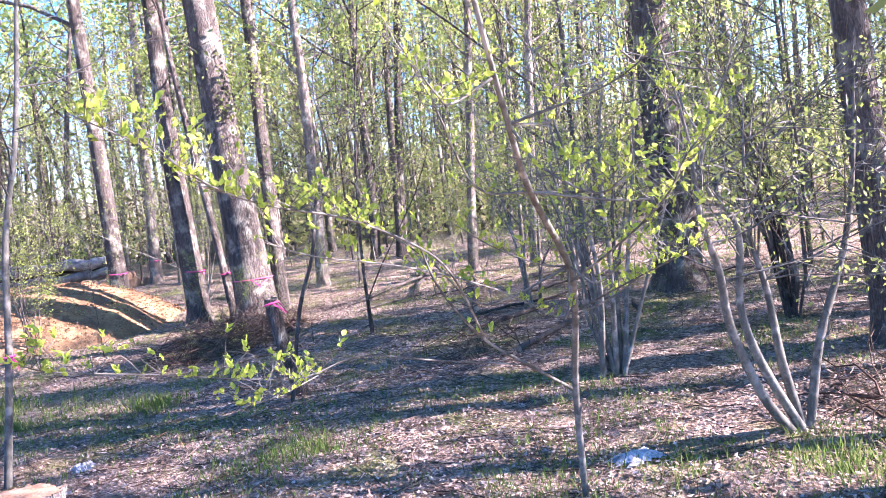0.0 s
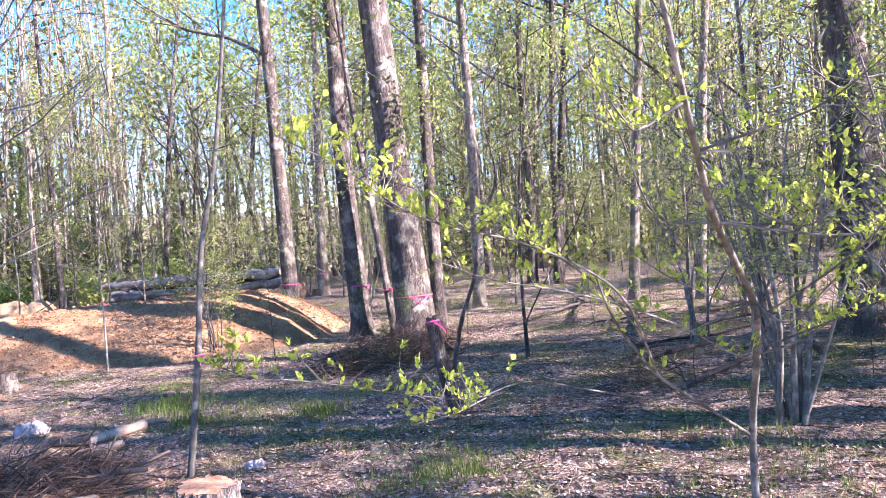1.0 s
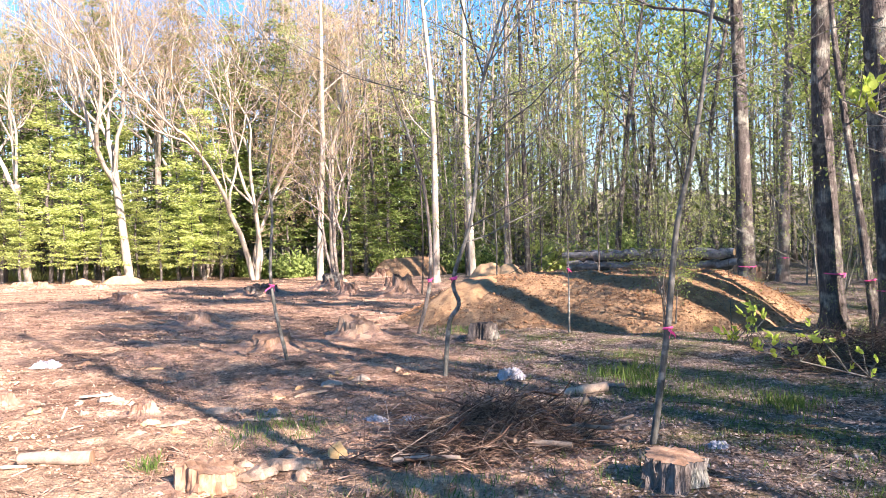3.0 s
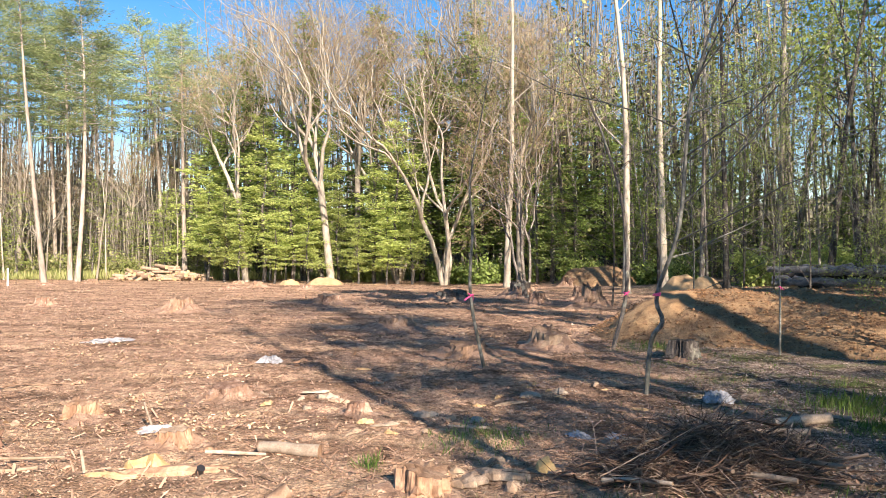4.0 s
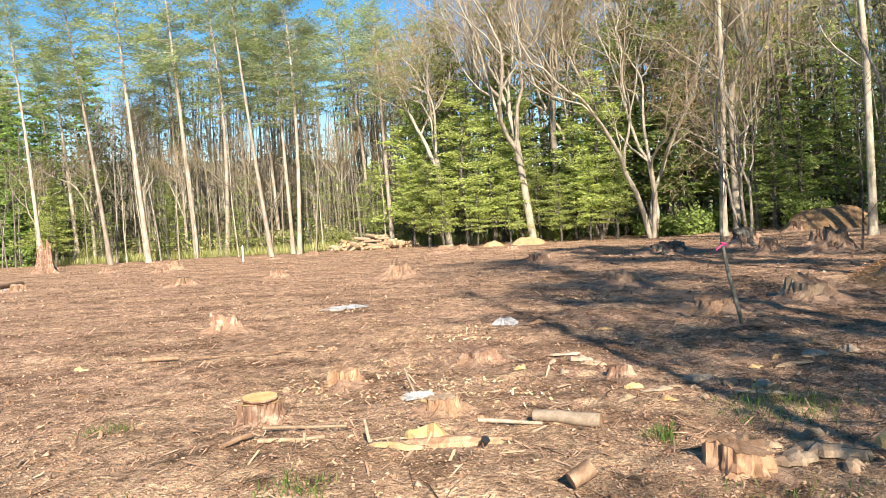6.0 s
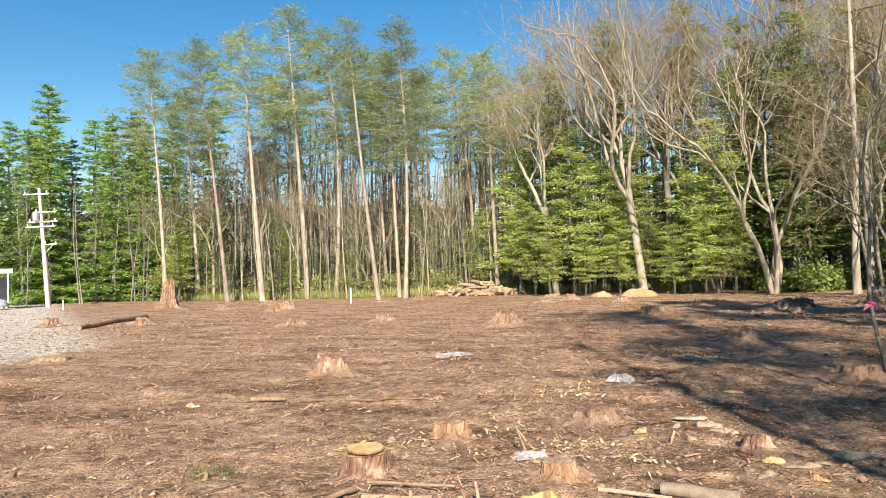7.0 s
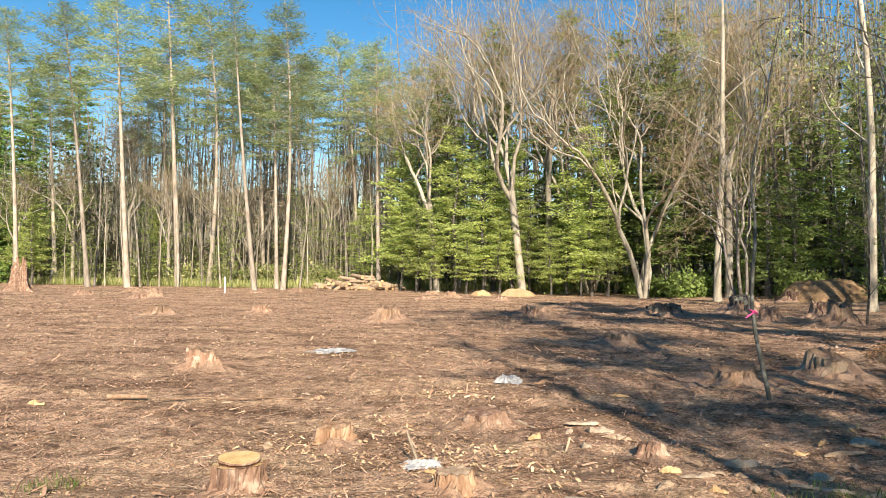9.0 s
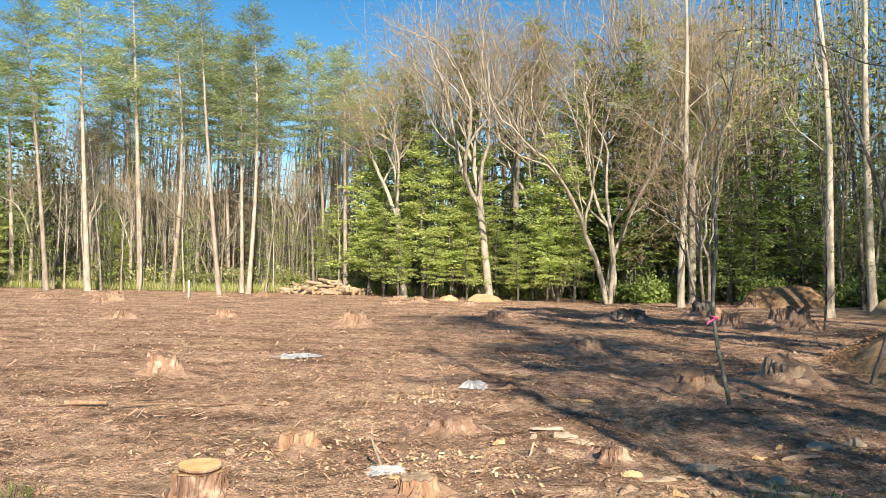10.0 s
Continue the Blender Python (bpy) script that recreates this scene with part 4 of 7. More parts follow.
# ---- wooded hills all round the horizon ----
HILLS = surface("wooded_hill", (0.09, 0.09, 0.06), (0.16, 0.155, 0.10), (0.23, 0.21, 0.14), 0.12, 0.9, bump=1.0, dist=2.0, vary=0.0)


def far_hills():
    a = np.linspace(0, 2 * np.pi, 361)
    rows = []
    for k, (r, u) in enumerate(((150, 0.0), (158, 0.55), (170, 0.85), (185, 1.0), (260, 0.9))):
        z = (17.0 + 3.0 * np.sin(3 * a + 1) + 2.0 * np.sin(7 * a) + 0.9 * np.sin(31 * a + k) + 0.6 * np.sin(73 * a + 2 * k) + 0.5 * np.sin(117 * a)) * u - (1.0 if u == 0 else 0.0)
        rr = r + 4 * np.sin(9 * a + k)
        rows.append(np.stack([rr * np.cos(a), rr * np.sin(a) + 10, z], 1))
    v = np.array(rows)
    n = len(a)
    i, j = np.meshgrid(np.arange(len(rows) - 1), np.arange(n - 1), indexing="ij")
    f = np.stack([i * n + j, i * n + j + 1, (i + 1) * n + j + 1, (i + 1) * n + j], -1).reshape(-1, 4)
    return tagged(build("backdrop_hills", [(v.reshape(-1, 3), f, 0)], [HILLS]), "low dark wooded hills on the horizon", "hills", kind="structure")


far_hills()

# ---- materials of the small things ----
CUT_WOOD = surface("cut_wood", (0.38, 0.25, 0.125), (0.50, 0.345, 0.185), (0.60, 0.45, 0.275), 9, 70, rough=0.8, bump=0.4, dist=0.006, vary=0.12)
FRESH_WOOD = surface("fresh_cut_wood", (0.50, 0.33, 0.145), (0.64, 0.455, 0.21), (0.72, 0.55, 0.31), 9, 60, rough=0.8, bump=0.3, dist=0.005, vary=0.06)
OLD_WOOD = surface("weathered_wood", (0.24, 0.165, 0.11), (0.38, 0.28, 0.195), (0.52, 0.41, 0.30), 9, 70, (1, 1, 0.5), bump=0.5, dist=0.008)
TORN_WOOD = surface("torn_orange_wood", (0.21, 0.118, 0.072), (0.37, 0.23, 0.145), (0.53, 0.375, 0.255), 12, 70, (1, 1, 0.3), bump=0.8, dist=0.012)
STUMP_BARK = surface("stump_bark", (0.12, 0.066, 0.044), (0.29, 0.175, 0.122), (0.44, 0.30, 0.225), 13, 55, (1, 1, 0.28), bump=1.0, dist=0.03, blotch=((0.46, 0.34, 0.265), 9.0))
ROOT_WOOD = surface("rooty_wood", (0.14, 0.085, 0.055), (0.28, 0.185, 0.125), (0.44, 0.32, 0.23), 8, 55, (1, 1, 0.4), bump=1.0, dist=0.02)
STICKS = leaves("dry_sticks", [(0.05, 0.032, 0.024), (0.10, 0.066, 0.048), (0.17, 0.12, 0.09), (0.31, 0.245, 0.19)], 0.0, 0.2)
RIBBON = plain("pink_ribbon", (0.85, 0.10, 0.30), 0.45)
RAG = surface("crumpled_plastic", (0.26, 0.27, 0.29), (0.42, 0.43, 0.45), (0.56, 0.57, 0.59), 14, 80, rough=0.35, bump=0.4, dist=0.01, vary=0.08)
ASH_PALE = surface("pale_bark_chunk", (0.25, 0.195, 0.145), (0.39, 0.315, 0.24), (0.52, 0.435, 0.345), 12, 70, bump=0.7, dist=0.01)
DARK_LOG = surface("dark_log_bark", (0.03, 0.027, 0.024), (0.065, 0.058, 0.052), (0.125, 0.112, 0.10), 8, 50, (1, 1, 1), bump=0.9, dist=0.02)


HUMP_SOIL = surface("hump_soil", (0.20, 0.12, 0.08), (0.36, 0.235, 0.165), (0.48, 0.345, 0.25), 6, 38, bump=1.0, dist=0.06, vary=0.15)


# ---- stumps ----
def stump(x, y, d, h, seed, bark=STUMP_BARK, face=CUT_WOOD, flare=0.35, jag=0.0, tilt=0.06, roots=5, label="low sawn tree stump on bare soil", root_reach=0.0, hump=1.0):
    rng = np.random.default_rng(seed)
    n, a = 44, np.linspace(0, 2 * np.pi, 44, endpoint=False)
    ph = rng.random(4) * 6.28
    lob = 1 + 0.10 * np.sin(roots * a + ph[0]) + 0.06 * np.sin(3 * a + ph[1])
    levels = np.array([-0.12, 0.0, 0.12, 0.3, 0.6, 1.0])
    ridge = 0.075 * rng.normal(size=n)
    rings = []
    for k, u in enumerate(levels):
        grow = 1 + flare * (1 - np.clip(u, 0, 1)) ** 2 * (0.7 + 0.6 * np.clip(np.sin(roots * a + ph[0]), -0.2, 1)) + root_reach * max(0, 1 - max(u, 0) * 2.6) ** 2 * np.clip(np.sin(roots * a + ph[0]), 0, 1) ** 2
        r = d / 2 * lob * grow * (1 + ridge + 0.05 * rng.normal(size=n))
        z = np.full(n, h * u) if u < 1 else h * (1 + tilt * np.cos(a + ph[2])) + jag * h * np.maximum(0, rng.normal(size=n))
        rings.append(np.stack([r * np.cos(a), r * np.sin(a), z], 1))
    v = np.array(rings)
    i, j = np.meshgrid(np.arange(len(levels) - 1), np.arange(n), indexing="ij")
    f = np.stack([i * n + j, i * n + (j + 1) % n, (i + 1) * n + (j + 1) % n, (i + 1) * n + j], -1).reshape(-1, 4)
    e = thing("tree_stump", pose(x, y, gz(x, y)), label, "tree stump", "stumps in the clearing")
    under(build("bark", [(v.reshape(-1, 3), f, 0)], [bark], False), e)
    rim = v[-1] * np.array([0.985, 0.985, 1.0]) + np.array([0, 0, 0.002])
    inner = rim * np.array([0.55, 0.55, 1.0]) + np.array([0, 0, 0.012 + 0.0 * h])
    inner[:, 2] = rim[:, 2].mean() * 0.35 + inner[:, 2] * 0.65 + jag * h * 0.5 * rng.normal(size=n)
    mid = np.array([[0, 0, rim[:, 2].mean() + 0.008]])
    vv = np.vstack([rim, inner, mid])
    jj = np.arange(n)
    q = np.stack([jj, (jj + 1) % n, n + (jj + 1) % n, n + jj], 1)
    t = np.stack([n + jj, n + (jj + 1) % n, np.full(n, 2 * n)], 1)
    under(build("cut_face", [(vv, q, 0), (vv, t, 0)], [face]), e)
    if hump:
        rr, rings = d / 2 * (1 + flare * 0.6), []
        for u, zz in ((0.8, 0.5), (1.05, 0.38), (1.3, 0.22), (1.7, 0.1), (2.3, -0.08)):
            w = u * (1 + 0.22 * np.sin(2 * a + ph[3]) + 0.10 * np.sin(5 * a + ph[1]) + 0.06 * rng.normal(size=n)) if u > 1 else u + 0 * a
            x1, y1 = rr * w * np.cos(a), rr * w * np.sin(a)
            z1 = ground_z(x + x1, y + y1) - gz(x, y) + h * zz * hump * (1 + 0.35 * np.sin(3 * a + ph[2]) + 0.3 * rng.normal(size=n)) - 0.01
            rings.append(np.stack([x1, y1, z1], 1))
        v = np.array(rings)
        i, j = np.meshgrid(np.arange(4), np.arange(n), indexing="ij")
        f = np.stack([(i + 1) * n + j, (i + 1) * n + (j + 1) % n, i * n + (j + 1) % n, i * n + j], -1).reshape(-1, 4)
        tagged(under(build("soil_hump", [(v.reshape(-1, 3), f, 0)], [HUMP_SOIL], False), e), "crumbly reddish soil heaped round the stump")
    return e


stump(-3.12, 6.05, 0.33, 0.165, 1, flare=0.2, tilt=0.04, label="sawn stump with reddish bark under a loose cut slice", hump=0.35)
stump(-1.74, 8.75, 0.36, 0.15, 2, face=STUMP_BARK, jag=0.06, tilt=0.15, label="low reddish stump with a slanting top")
stump(-3.0, 7.8, 0.28, 0.12, 3, TORN_WOOD, TORN_WOOD, 0.3, 0.12, label="broken orange stump in wood chips")
stump(-1.68, 6.4, 0.26, 0.12, 4, TORN_WOOD, OLD_WOOD, 0.3, 0.1, label="small pale stump in wood chips")
stump(0.38, 5.15, 0.36, 0.14, 5, TORN_WOOD, TORN_WOOD, 0.15, 0.12, tilt=0.2, label="jagged orange brown stump beside a rotten log", hump=0.3)
stump(-6.5, 12.0, 0.40, 0.24, 6, STUMP_BARK, ROOT_WOOD, 0.22, 0.14, tilt=0.25, root_reach=0.3, label="old weathered stump with torn roots")
stump(-2.0, 27.0, 0.75, 0.34, 7, STUMP_BARK, OLD_WOOD, 0.5, 0.1, label="far reddish stump with torn bark")
stump(0.3, 17.6, 0.7, 0.22, 8, ROOT_WOOD, ROOT_WOOD, 0.8, 0.15, root_reach=0.6, label="low stump on a hump of roots")
stump(3.15, 13.6, 0.62, 0.30, 9, OLD_WOOD, ROOT_WOOD, 0.6, 0.14, tilt=0.25, root_reach=0.6, label="large pale old stump with spreading roots")
stump(1.45, 12.4, 0.55, 0.2, 10, ROOT_WOOD, ROOT_WOOD, 0.5, 0.1, tilt=0.2, root_reach=0.6, label="brown barked stump on a hump of soil")
stump(6.9, 24.2, 0.6, 0.5, 11, ROOT_WOOD, ROOT_WOOD, 0.8, 0.2, root_reach=0.5, label="ragged stump at the clearing's end")
stump(5.6, 30.5, 0.7, 0.6, 12, BARK_DARK, BARK_DARK, 0.6, 0.15, root_reach=0.8, label="dark ragged stump at the clearing's end")
stump(2.65, 29.0, 1.0, 0.32, 13, BARK_DARK, ROOT_WOOD, 0.7, 0.2, root_reach=0.7, label="dark low stump hump in shade")
stump(3.28, 4.14, 0.36, 0.19, 14, BARK_GREY, TORN_WOOD, 0.12, 0.02, label="fresh sawn stump with a pale top in grass", hump=0)
stump(5.0, 11.85, 0.42, 0.27, 15, BARK_DARK, BARK_DARK, 0.3, 0.06, label="dark stump at the foot of the earth heap", hump=0.3)
stump(-13.8, 13.2, 0.7, 0.14, 16, OLD_WOOD, CUT_WOOD, 0.4, 0.05, label="very low wide stump beside the gravel")
stump(-6.2, 23.1, 0.6, 0.4, 17, ROOT_WOOD, ROOT_WOOD, 0.8, 0.2, root_reach=0.7, label="ragged brown stump with roots")
stump(5.3, 25.5, 0.5, 0.4, 18, STUMP_BARK, OLD_WOOD, 0.4, 0.1, label="reddish stump near the wood's edge")
stump(7.4, 27.5, 0.5, 0.45, 19, STUMP_BARK, OLD_WOOD, 0.4, 0.1, label="reddish stump near the low earth heap")
stump(-0.2, 7.85, 0.2, 0.10, 20, STUMP_BARK, STUMP_BARK, 0.4, 0.12, label="small torn red stump")
stump(9.6, 38.0, 0.6, 0.5, 21, STUMP_BARK, CUT_WOOD, 0.3, 0.1, label="reddish stump before the low earth heap")
stump(-33.5, 41.0, 0.8, 1.1, 22, STUMP_BARK, TORN_WOOD, 0.5, 0.35, tilt=0.4, root_reach=0.6, label="tall torn orange stump far out by the trees", hump=0.5)
rng = np.random.default_rng(311)
for k in range(18):
    x, y = rng.uniform(-32, 2), rng.uniform(22, 50)
    stump(x, y, rng.uniform(0.35, 0.65), rng.uniform(0.12, 0.32), 330 + k, (STUMP_BARK, ROOT_WOOD)[k % 2], OLD_WOOD if k % 3 == 0 else ROOT_WOOD, 0.5, 0.12, root_reach=0.6 * (k % 3), label="weathered stump far out in the clearing")


def slice_of_log(x, y, z, r, thick, tilt, seed):
    rng = np.random.default_rng(seed)
    a = np.linspace(0, 2 * np.pi, 24, endpoint=False)
    r1 = r * (1 + 0.04 * np.sin(3 * a) + 0.02 * rng.normal(size=24))
    rings = [np.stack([r1 * s * np.cos(a), r1 * s * np.sin(a), np.full(24, zz)], 1) for s, zz in ((0.97, 0), (1.0, 0.02), (1.0, thick - 0.015), (0.97, thick))]
    v = np.vstack(rings)
    i, j = np.meshgrid(np.arange(3), np.arange(24), indexing="ij")
    f = np.stack([i * 24 + j, i * 24 + (j + 1) % 24, (i + 1) * 24 + (j + 1) % 24, (i + 1) * 24 + j], -1).reshape(-1, 4)
    top = np.vstack([rings[-1], [[0, 0, thick]]])
    bot = np.vstack([rings[0], [[0, 0, 0]]])
    t = np.stack([np.arange(24), (np.arange(24) + 1) % 24, np.full(24, 24)], 1)
    e = thing("log_slice", pose(x, y, z, tilt, 0, 30), "fresh yellow slice of log lying tilted on a stump", "wood slice")
    under(build("bark", [(v, f, 0)], [STUMP_BARK]), e)
    under(build("cut_face", [(top, t, 0), (bot, t[:, ::-1], 0)], [FRESH_WOOD]), e)


slice_of_log(-3.11, 6.03, gz(-3.12, 6.05) + 0.183, 0.145, 0.03, 4, 5)


# ---- logs, boards and chunks ----
def log(name, a, b, r0, r1, bark, end, label, category="log", seed=0, wobble=0.02, group="", sides=12):
    rng = np.random.default_rng(seed)
    a, b = np.array(a, float), np.array(b, float)
    L = np.linalg.norm(b - a)
    k = max(4, int(L / 0.25) + 2)
    u = np.linspace(0, 1, k)[:, None]
    p = a + (b - a) * u + rng.normal(size=(k, 3)) * wobble * L / 5 * np.array([1, 1, 0.5])
    p[:, 2] = np.maximum(p[:, 2], ground_z(p[:, 0], p[:, 1]) + 0.7 * max(r0, r1))
    e = thing(name, pose(*p[0]), label, category, group)
    c = tube(p - p[0], np.linspace(r0, r1, k), sides, cap=1, rough=0.08, rng=rng)
    under(build("bark", c[:1], [bark]), e)
    for q in c[1:]:
        under(build("cut_end", [q], [end, end]), e)
    return e


def on_ground(x, y, r=0.0):
    return (x, y, gz(x, y) + r)


log("short_log", on_ground(-0.92, 6.12, 0.045), on_ground(-0.42, 5.98, 0.05), 0.045, 0.055, ASH_PALE, TORN_WOOD, "short pale peeled log on wood chips", seed=1)
log("thin_branch", on_ground(-1.35, 6.1, 0.02), on_ground(-0.85, 6.02, 0.02), 0.018, 0.012, ASH_PALE, OLD_WOOD, "thin pale peeled branch on the soil", "branch", 2)
log("thin_branch", on_ground(-2.9, 5.58, 0.05), on_ground(-2.3, 5.66, 0.05), 0.013, 0.010, OLD_WOOD, OLD_WOOD, "pale crooked branch propped before a stump", "branch", 3, 0.09, sides=8)
log("thin_branch", on_ground(-2.82, 5.36, 0.02), on_ground(-2.35, 5.42, 0.02), 0.018, 0.012, OLD_WOOD, OLD_WOOD, "thin weathered branch before a stump", "branch", 4, 0.1, sides=8)
log("thin_branch", on_ground(-3.05, 5.22, 0.02), on_ground(-2.92, 5.42, 0.05), 0.018, 0.024, ROOT_WOOD, ROOT_WOOD, "short dark crooked root piece", "branch", 5, 0.15, sides=8)
log("log_piece", on_ground(-0.62, 4.66, 0.06), on_ground(-0.5, 4.72, 0.12), 0.05, 0.055, ROOT_WOOD, TORN_WOOD, "short thick log piece standing askew", seed=7)
log("birch_log", on_ground(3.95, 7.05, 0.05), on_ground(4.5, 7.0, 0.05), 0.045, 0.05, ASH_PALE, OLD_WOOD, "short white barked log on dead leaves", seed=8)
log("birch_log", on_ground(4.3, 7.2, 0.03), on_ground(4.75, 7.05, 0.03), 0.03, 0.03, ASH_PALE, OLD_WOOD, "thin white barked log on dead leaves", seed=9)
log("log_piece", on_ground(3.68, 6.3, 0.0), on_ground(3.69, 6.31, 0.12), 0.085, 0.085, OLD_WOOD, TORN_WOOD, "short log piece standing on its end", seed=10, wobble=0)
log("thin_log", on_ground(3.4, 6.52, 0.04), on_ground(4.05, 6.62, 0.04), 0.05, 0.04, OLD_WOOD, OLD_WOOD, "pale split log on dead leaves", seed=11)
log("white_stick", on_ground(-2.1, 7.15, 0.02), on_ground(-2.22, 7.3, 0.24), 0.014, 0.01, ASH_PALE, OLD_WOOD, "pale stick standing slanted in the soil", "stick", 12)
log("white_stick", on_ground(-2.0, 5.35, 0.0), on_ground(-2.03, 5.36, 0.17), 0.013, 0.011, ASH_PALE, OLD_WOOD, "short pale stick standing in the soil", "stick", 13)
log("thin_branch", on_ground(-6.3, 9.3, 0.03), on_ground(-5.9, 9.5, 0.05), 0.035, 0.025, ROOT_WOOD, ROOT_WOOD, "short dark branch on the soil", "branch", 14)
log("thin_branch", on_ground(-5.6, 9.4, 0.02), on_ground(-3.9, 9.9, 0.02), 0.013, 0.007, ROOT_WOOD, OLD_WOOD, "long dry branch on the soil", "branch", 15, 0.08)
for k, (a, b, r) in enumerate((((11.0, 5.6), (15.4, 7.6), 0.10), ((10.6, 6.4), (14.0, 6.6), 0.08), ((9.6, 3.9), (12.6, 5.2), 0.09), ((8.2, 3.4), (9.4, 2.8), 0.09), ((12.2, 4.0), (14.6, 3.2), 0.10), ((7.4, 2.5), (8.6, 2.2), 0.08))):
    log("fallen_log", on_ground(*a, r * 0.55), on_ground(*b, r * 0.45 + 0.03), r * 0.45, r * 0.25, DARK_LOG, OLD_WOOD, "dark fallen trunk lying among dead leaves", seed=20 + k)
# log shape standing in for a low dark bank of soil beside the gravel
log("fallen_log", on_ground(-22.5, 22.5, 0.06), on_ground(-25.5, 29.5, 0.08), 0.08, 0.12, ROOT_WOOD, OLD_WOOD, "low dark soil bank at the gravel's edge, shaped as a log", seed=27)
rng = np.random.default_rng(640)
for k in range(16):
    x, y, turn, L = rng.uniform(6.6, 14), rng.uniform(0.5, 8.5), rng.uniform(-0.9, 0.3), rng.uniform(0.6, 1.9)
    r = rng.uniform(0.014, 0.035)
    log("fallen_branch", on_ground(x, y, r), on_ground(x + math.cos(turn) * L, y + math.sin(turn) * L, r + 0.05), r, r * 0.5, DARK_LOG, OLD_WOOD, "dark dead branch lying among dead leaves", "branch", 650 + k, 0.14, "dead branches on the wood's floor", 7)
# stacked long logs behind the earth heap
LOG_GREY = surface("grey_log_bark", (0.13, 0.125, 0.125), (0.28, 0.274, 0.274), (0.46, 0.45, 0.445), 7, 40, bump=1.0, dist=0.03)
for k in range(9):
    row, col = (0, k) if k < 4 else (1, k - 4)
    off = 0.36 * (col + 0.5 * row)
    ax, ay = 13.2 + 0.82 * off, 24.2 + 0.5 * off
    big = 0.04 if k in (0, 4) else 0.0
    log("long_log", (ax - 0.1 * k % 0.5, ay, 0.88 + 0.29 * row + 0.13 * (k % 3)), (ax + 3.2 + 0.4 * (k % 3) - 0.2 * k, ay - 5.2 + 0.25 * (k % 4), 0.88 + 0.29 * row + 0.15 * ((k + 1) % 2)), 0.06 + 0.02 * (k % 4) + big, 0.09 + 0.02 * (k % 3) + big, (LOG_GREY, DARK_LOG)[k in (2, 5)], CUT_WOOD, "long grey barked log in a stack", "log", 40 + k, 0.07, "stacked logs behind the earth heap")
for k, (x, y, z, r) in enumerate(((16.0, 18.9, 0.58, 0.16), (16.35, 18.65, 0.56, 0.14), (16.7, 18.4, 0.58, 0.16), (16.2, 18.8, 0.84, 0.14), (16.55, 18.5, 0.82, 0.13), (17.0, 18.2, 0.56, 0.13))):
    log("log_chunk", (x, y, z), (x + 0.35 + 0.05 * k, y + 0.45, z + 0.03 * (k % 2)), r, r * 0.95, STUMP_BARK, TORN_WOOD, "short sawn log chunk with an orange face in a pile", "log", 50 + k, 0.0, "sawn chunks beside the stacked logs")
for k in range(2):
    log("bearer_log", (13.6 + 1.6 * k, 23.6 - 2.9 * k, gz(14, 22) + 0.16), (15.4 + 1.6 * k, 24.4 - 2.9 * k, gz(15, 22) + 0.16), 0.26, 0.26, DARK_LOG, CUT_WOOD, "short log bearing a stack of long logs", "log", 60 + k)


def shard(name, x, y, L, w, th, turn, material, label, seed, lift=0.0, tip=0.0, category="wood piece"):
    """Split piece of wood, thicker in the middle, with torn ends."""
    rng = np.random.default_rng(seed)
    k = 12
    u = np.linspace(-0.5, 0.5, k)
    soft = lambda a: 1 + a * np.convolve(rng.normal(size=k + 2), np.ones(3) / 3, "valid") * 1.4
    wid = w / 2 * (1 - (np.abs(u) * 2) ** 4 * 0.75) * soft(0.28).clip(0.4, 1.6)
    thk = th * (1 - (np.abs(u) * 2) ** 3 * 0.6) * soft(0.3).clip(0.35, 1.6)
    side = w * (soft(0.2) - 1)
    ring = []
    for q in range(k):
        ring += [(u[q] * L, side[q] - wid[q], 0), (u[q] * L, side[q] + wid[q], 0.1 * thk[q]), (u[q] * L, side[q] + wid[q] * 0.7, thk[q] * 0.8), (u[q] * L, side[q] - wid[q] * 0.2, thk[q]), (u[q] * L, side[q] - wid[q] * 0.85, thk[q] * 0.6)]
    v = np.array(ring, float)
    i, j = np.meshgrid(np.arange(k - 1), np.arange(5), indexing="ij")
    f = np.stack([i * 5 + j, (i + 1) * 5 + j, (i + 1) * 5 + (j + 1) % 5, i * 5 + (j + 1) % 5], -1).reshape(-1, 4)
    ends = np.array([[4, 3, 2, 1, 0], [(k - 1) * 5 + q for q in range(5)]])
    ob = build(name, [(v, f, 0), (v, ends, 0)], [material], smooth=False)
    ob.matrix_world = pose(x, y, gz(x, y) + lift, 0, tip, turn)
    return tagged(ob, label, category)


for k, (x, y, L, w, turn) in enumerate(((0.7, 5.22, 0.3, 0.13, 20), (0.95, 5.28, 0.3, 0.15, -5), (1.16, 5.5, 0.3, 0.1, 35), (0.62, 5.45, 0.2, 0.09, 60), (0.85, 5.4, 0.24, 0.12, 8), (1.0, 5.12, 0.16, 0.08, 50), (1.08, 5.34, 0.2, 0.12, -30))):
    shard("rotten_piece", x, y, L, w, 0.06, turn, OLD_WOOD, "crumbled pale piece of a rotten log", 90 + k)
shard("wood_block", -1.62, 5.55, 0.36, 0.18, 0.10, 4, FRESH_WOOD, "fresh pale block of split wood", 1)
shard("split_board", -1.45, 5.42, 0.85, 0.16, 0.05, 8, TORN_WOOD, "fresh orange split board on wood chips", 2)
shard("split_board", -1.8, 5.28, 0.42, 0.07, 0.03, -10, CUT_WOOD, "thin pale split board", 3)
shard("wood_chunk", 1.27, 5.36, 0.13, 0.11, 0.09, 40, FRESH_WOOD, "lump of yellow split wood by the brush pile", 4, 0.08)
shard("split_board", -0.42, 4.5, 0.2, 0.09, 0.03, 20, CUT_WOOD, "small pale split of wood", 5)
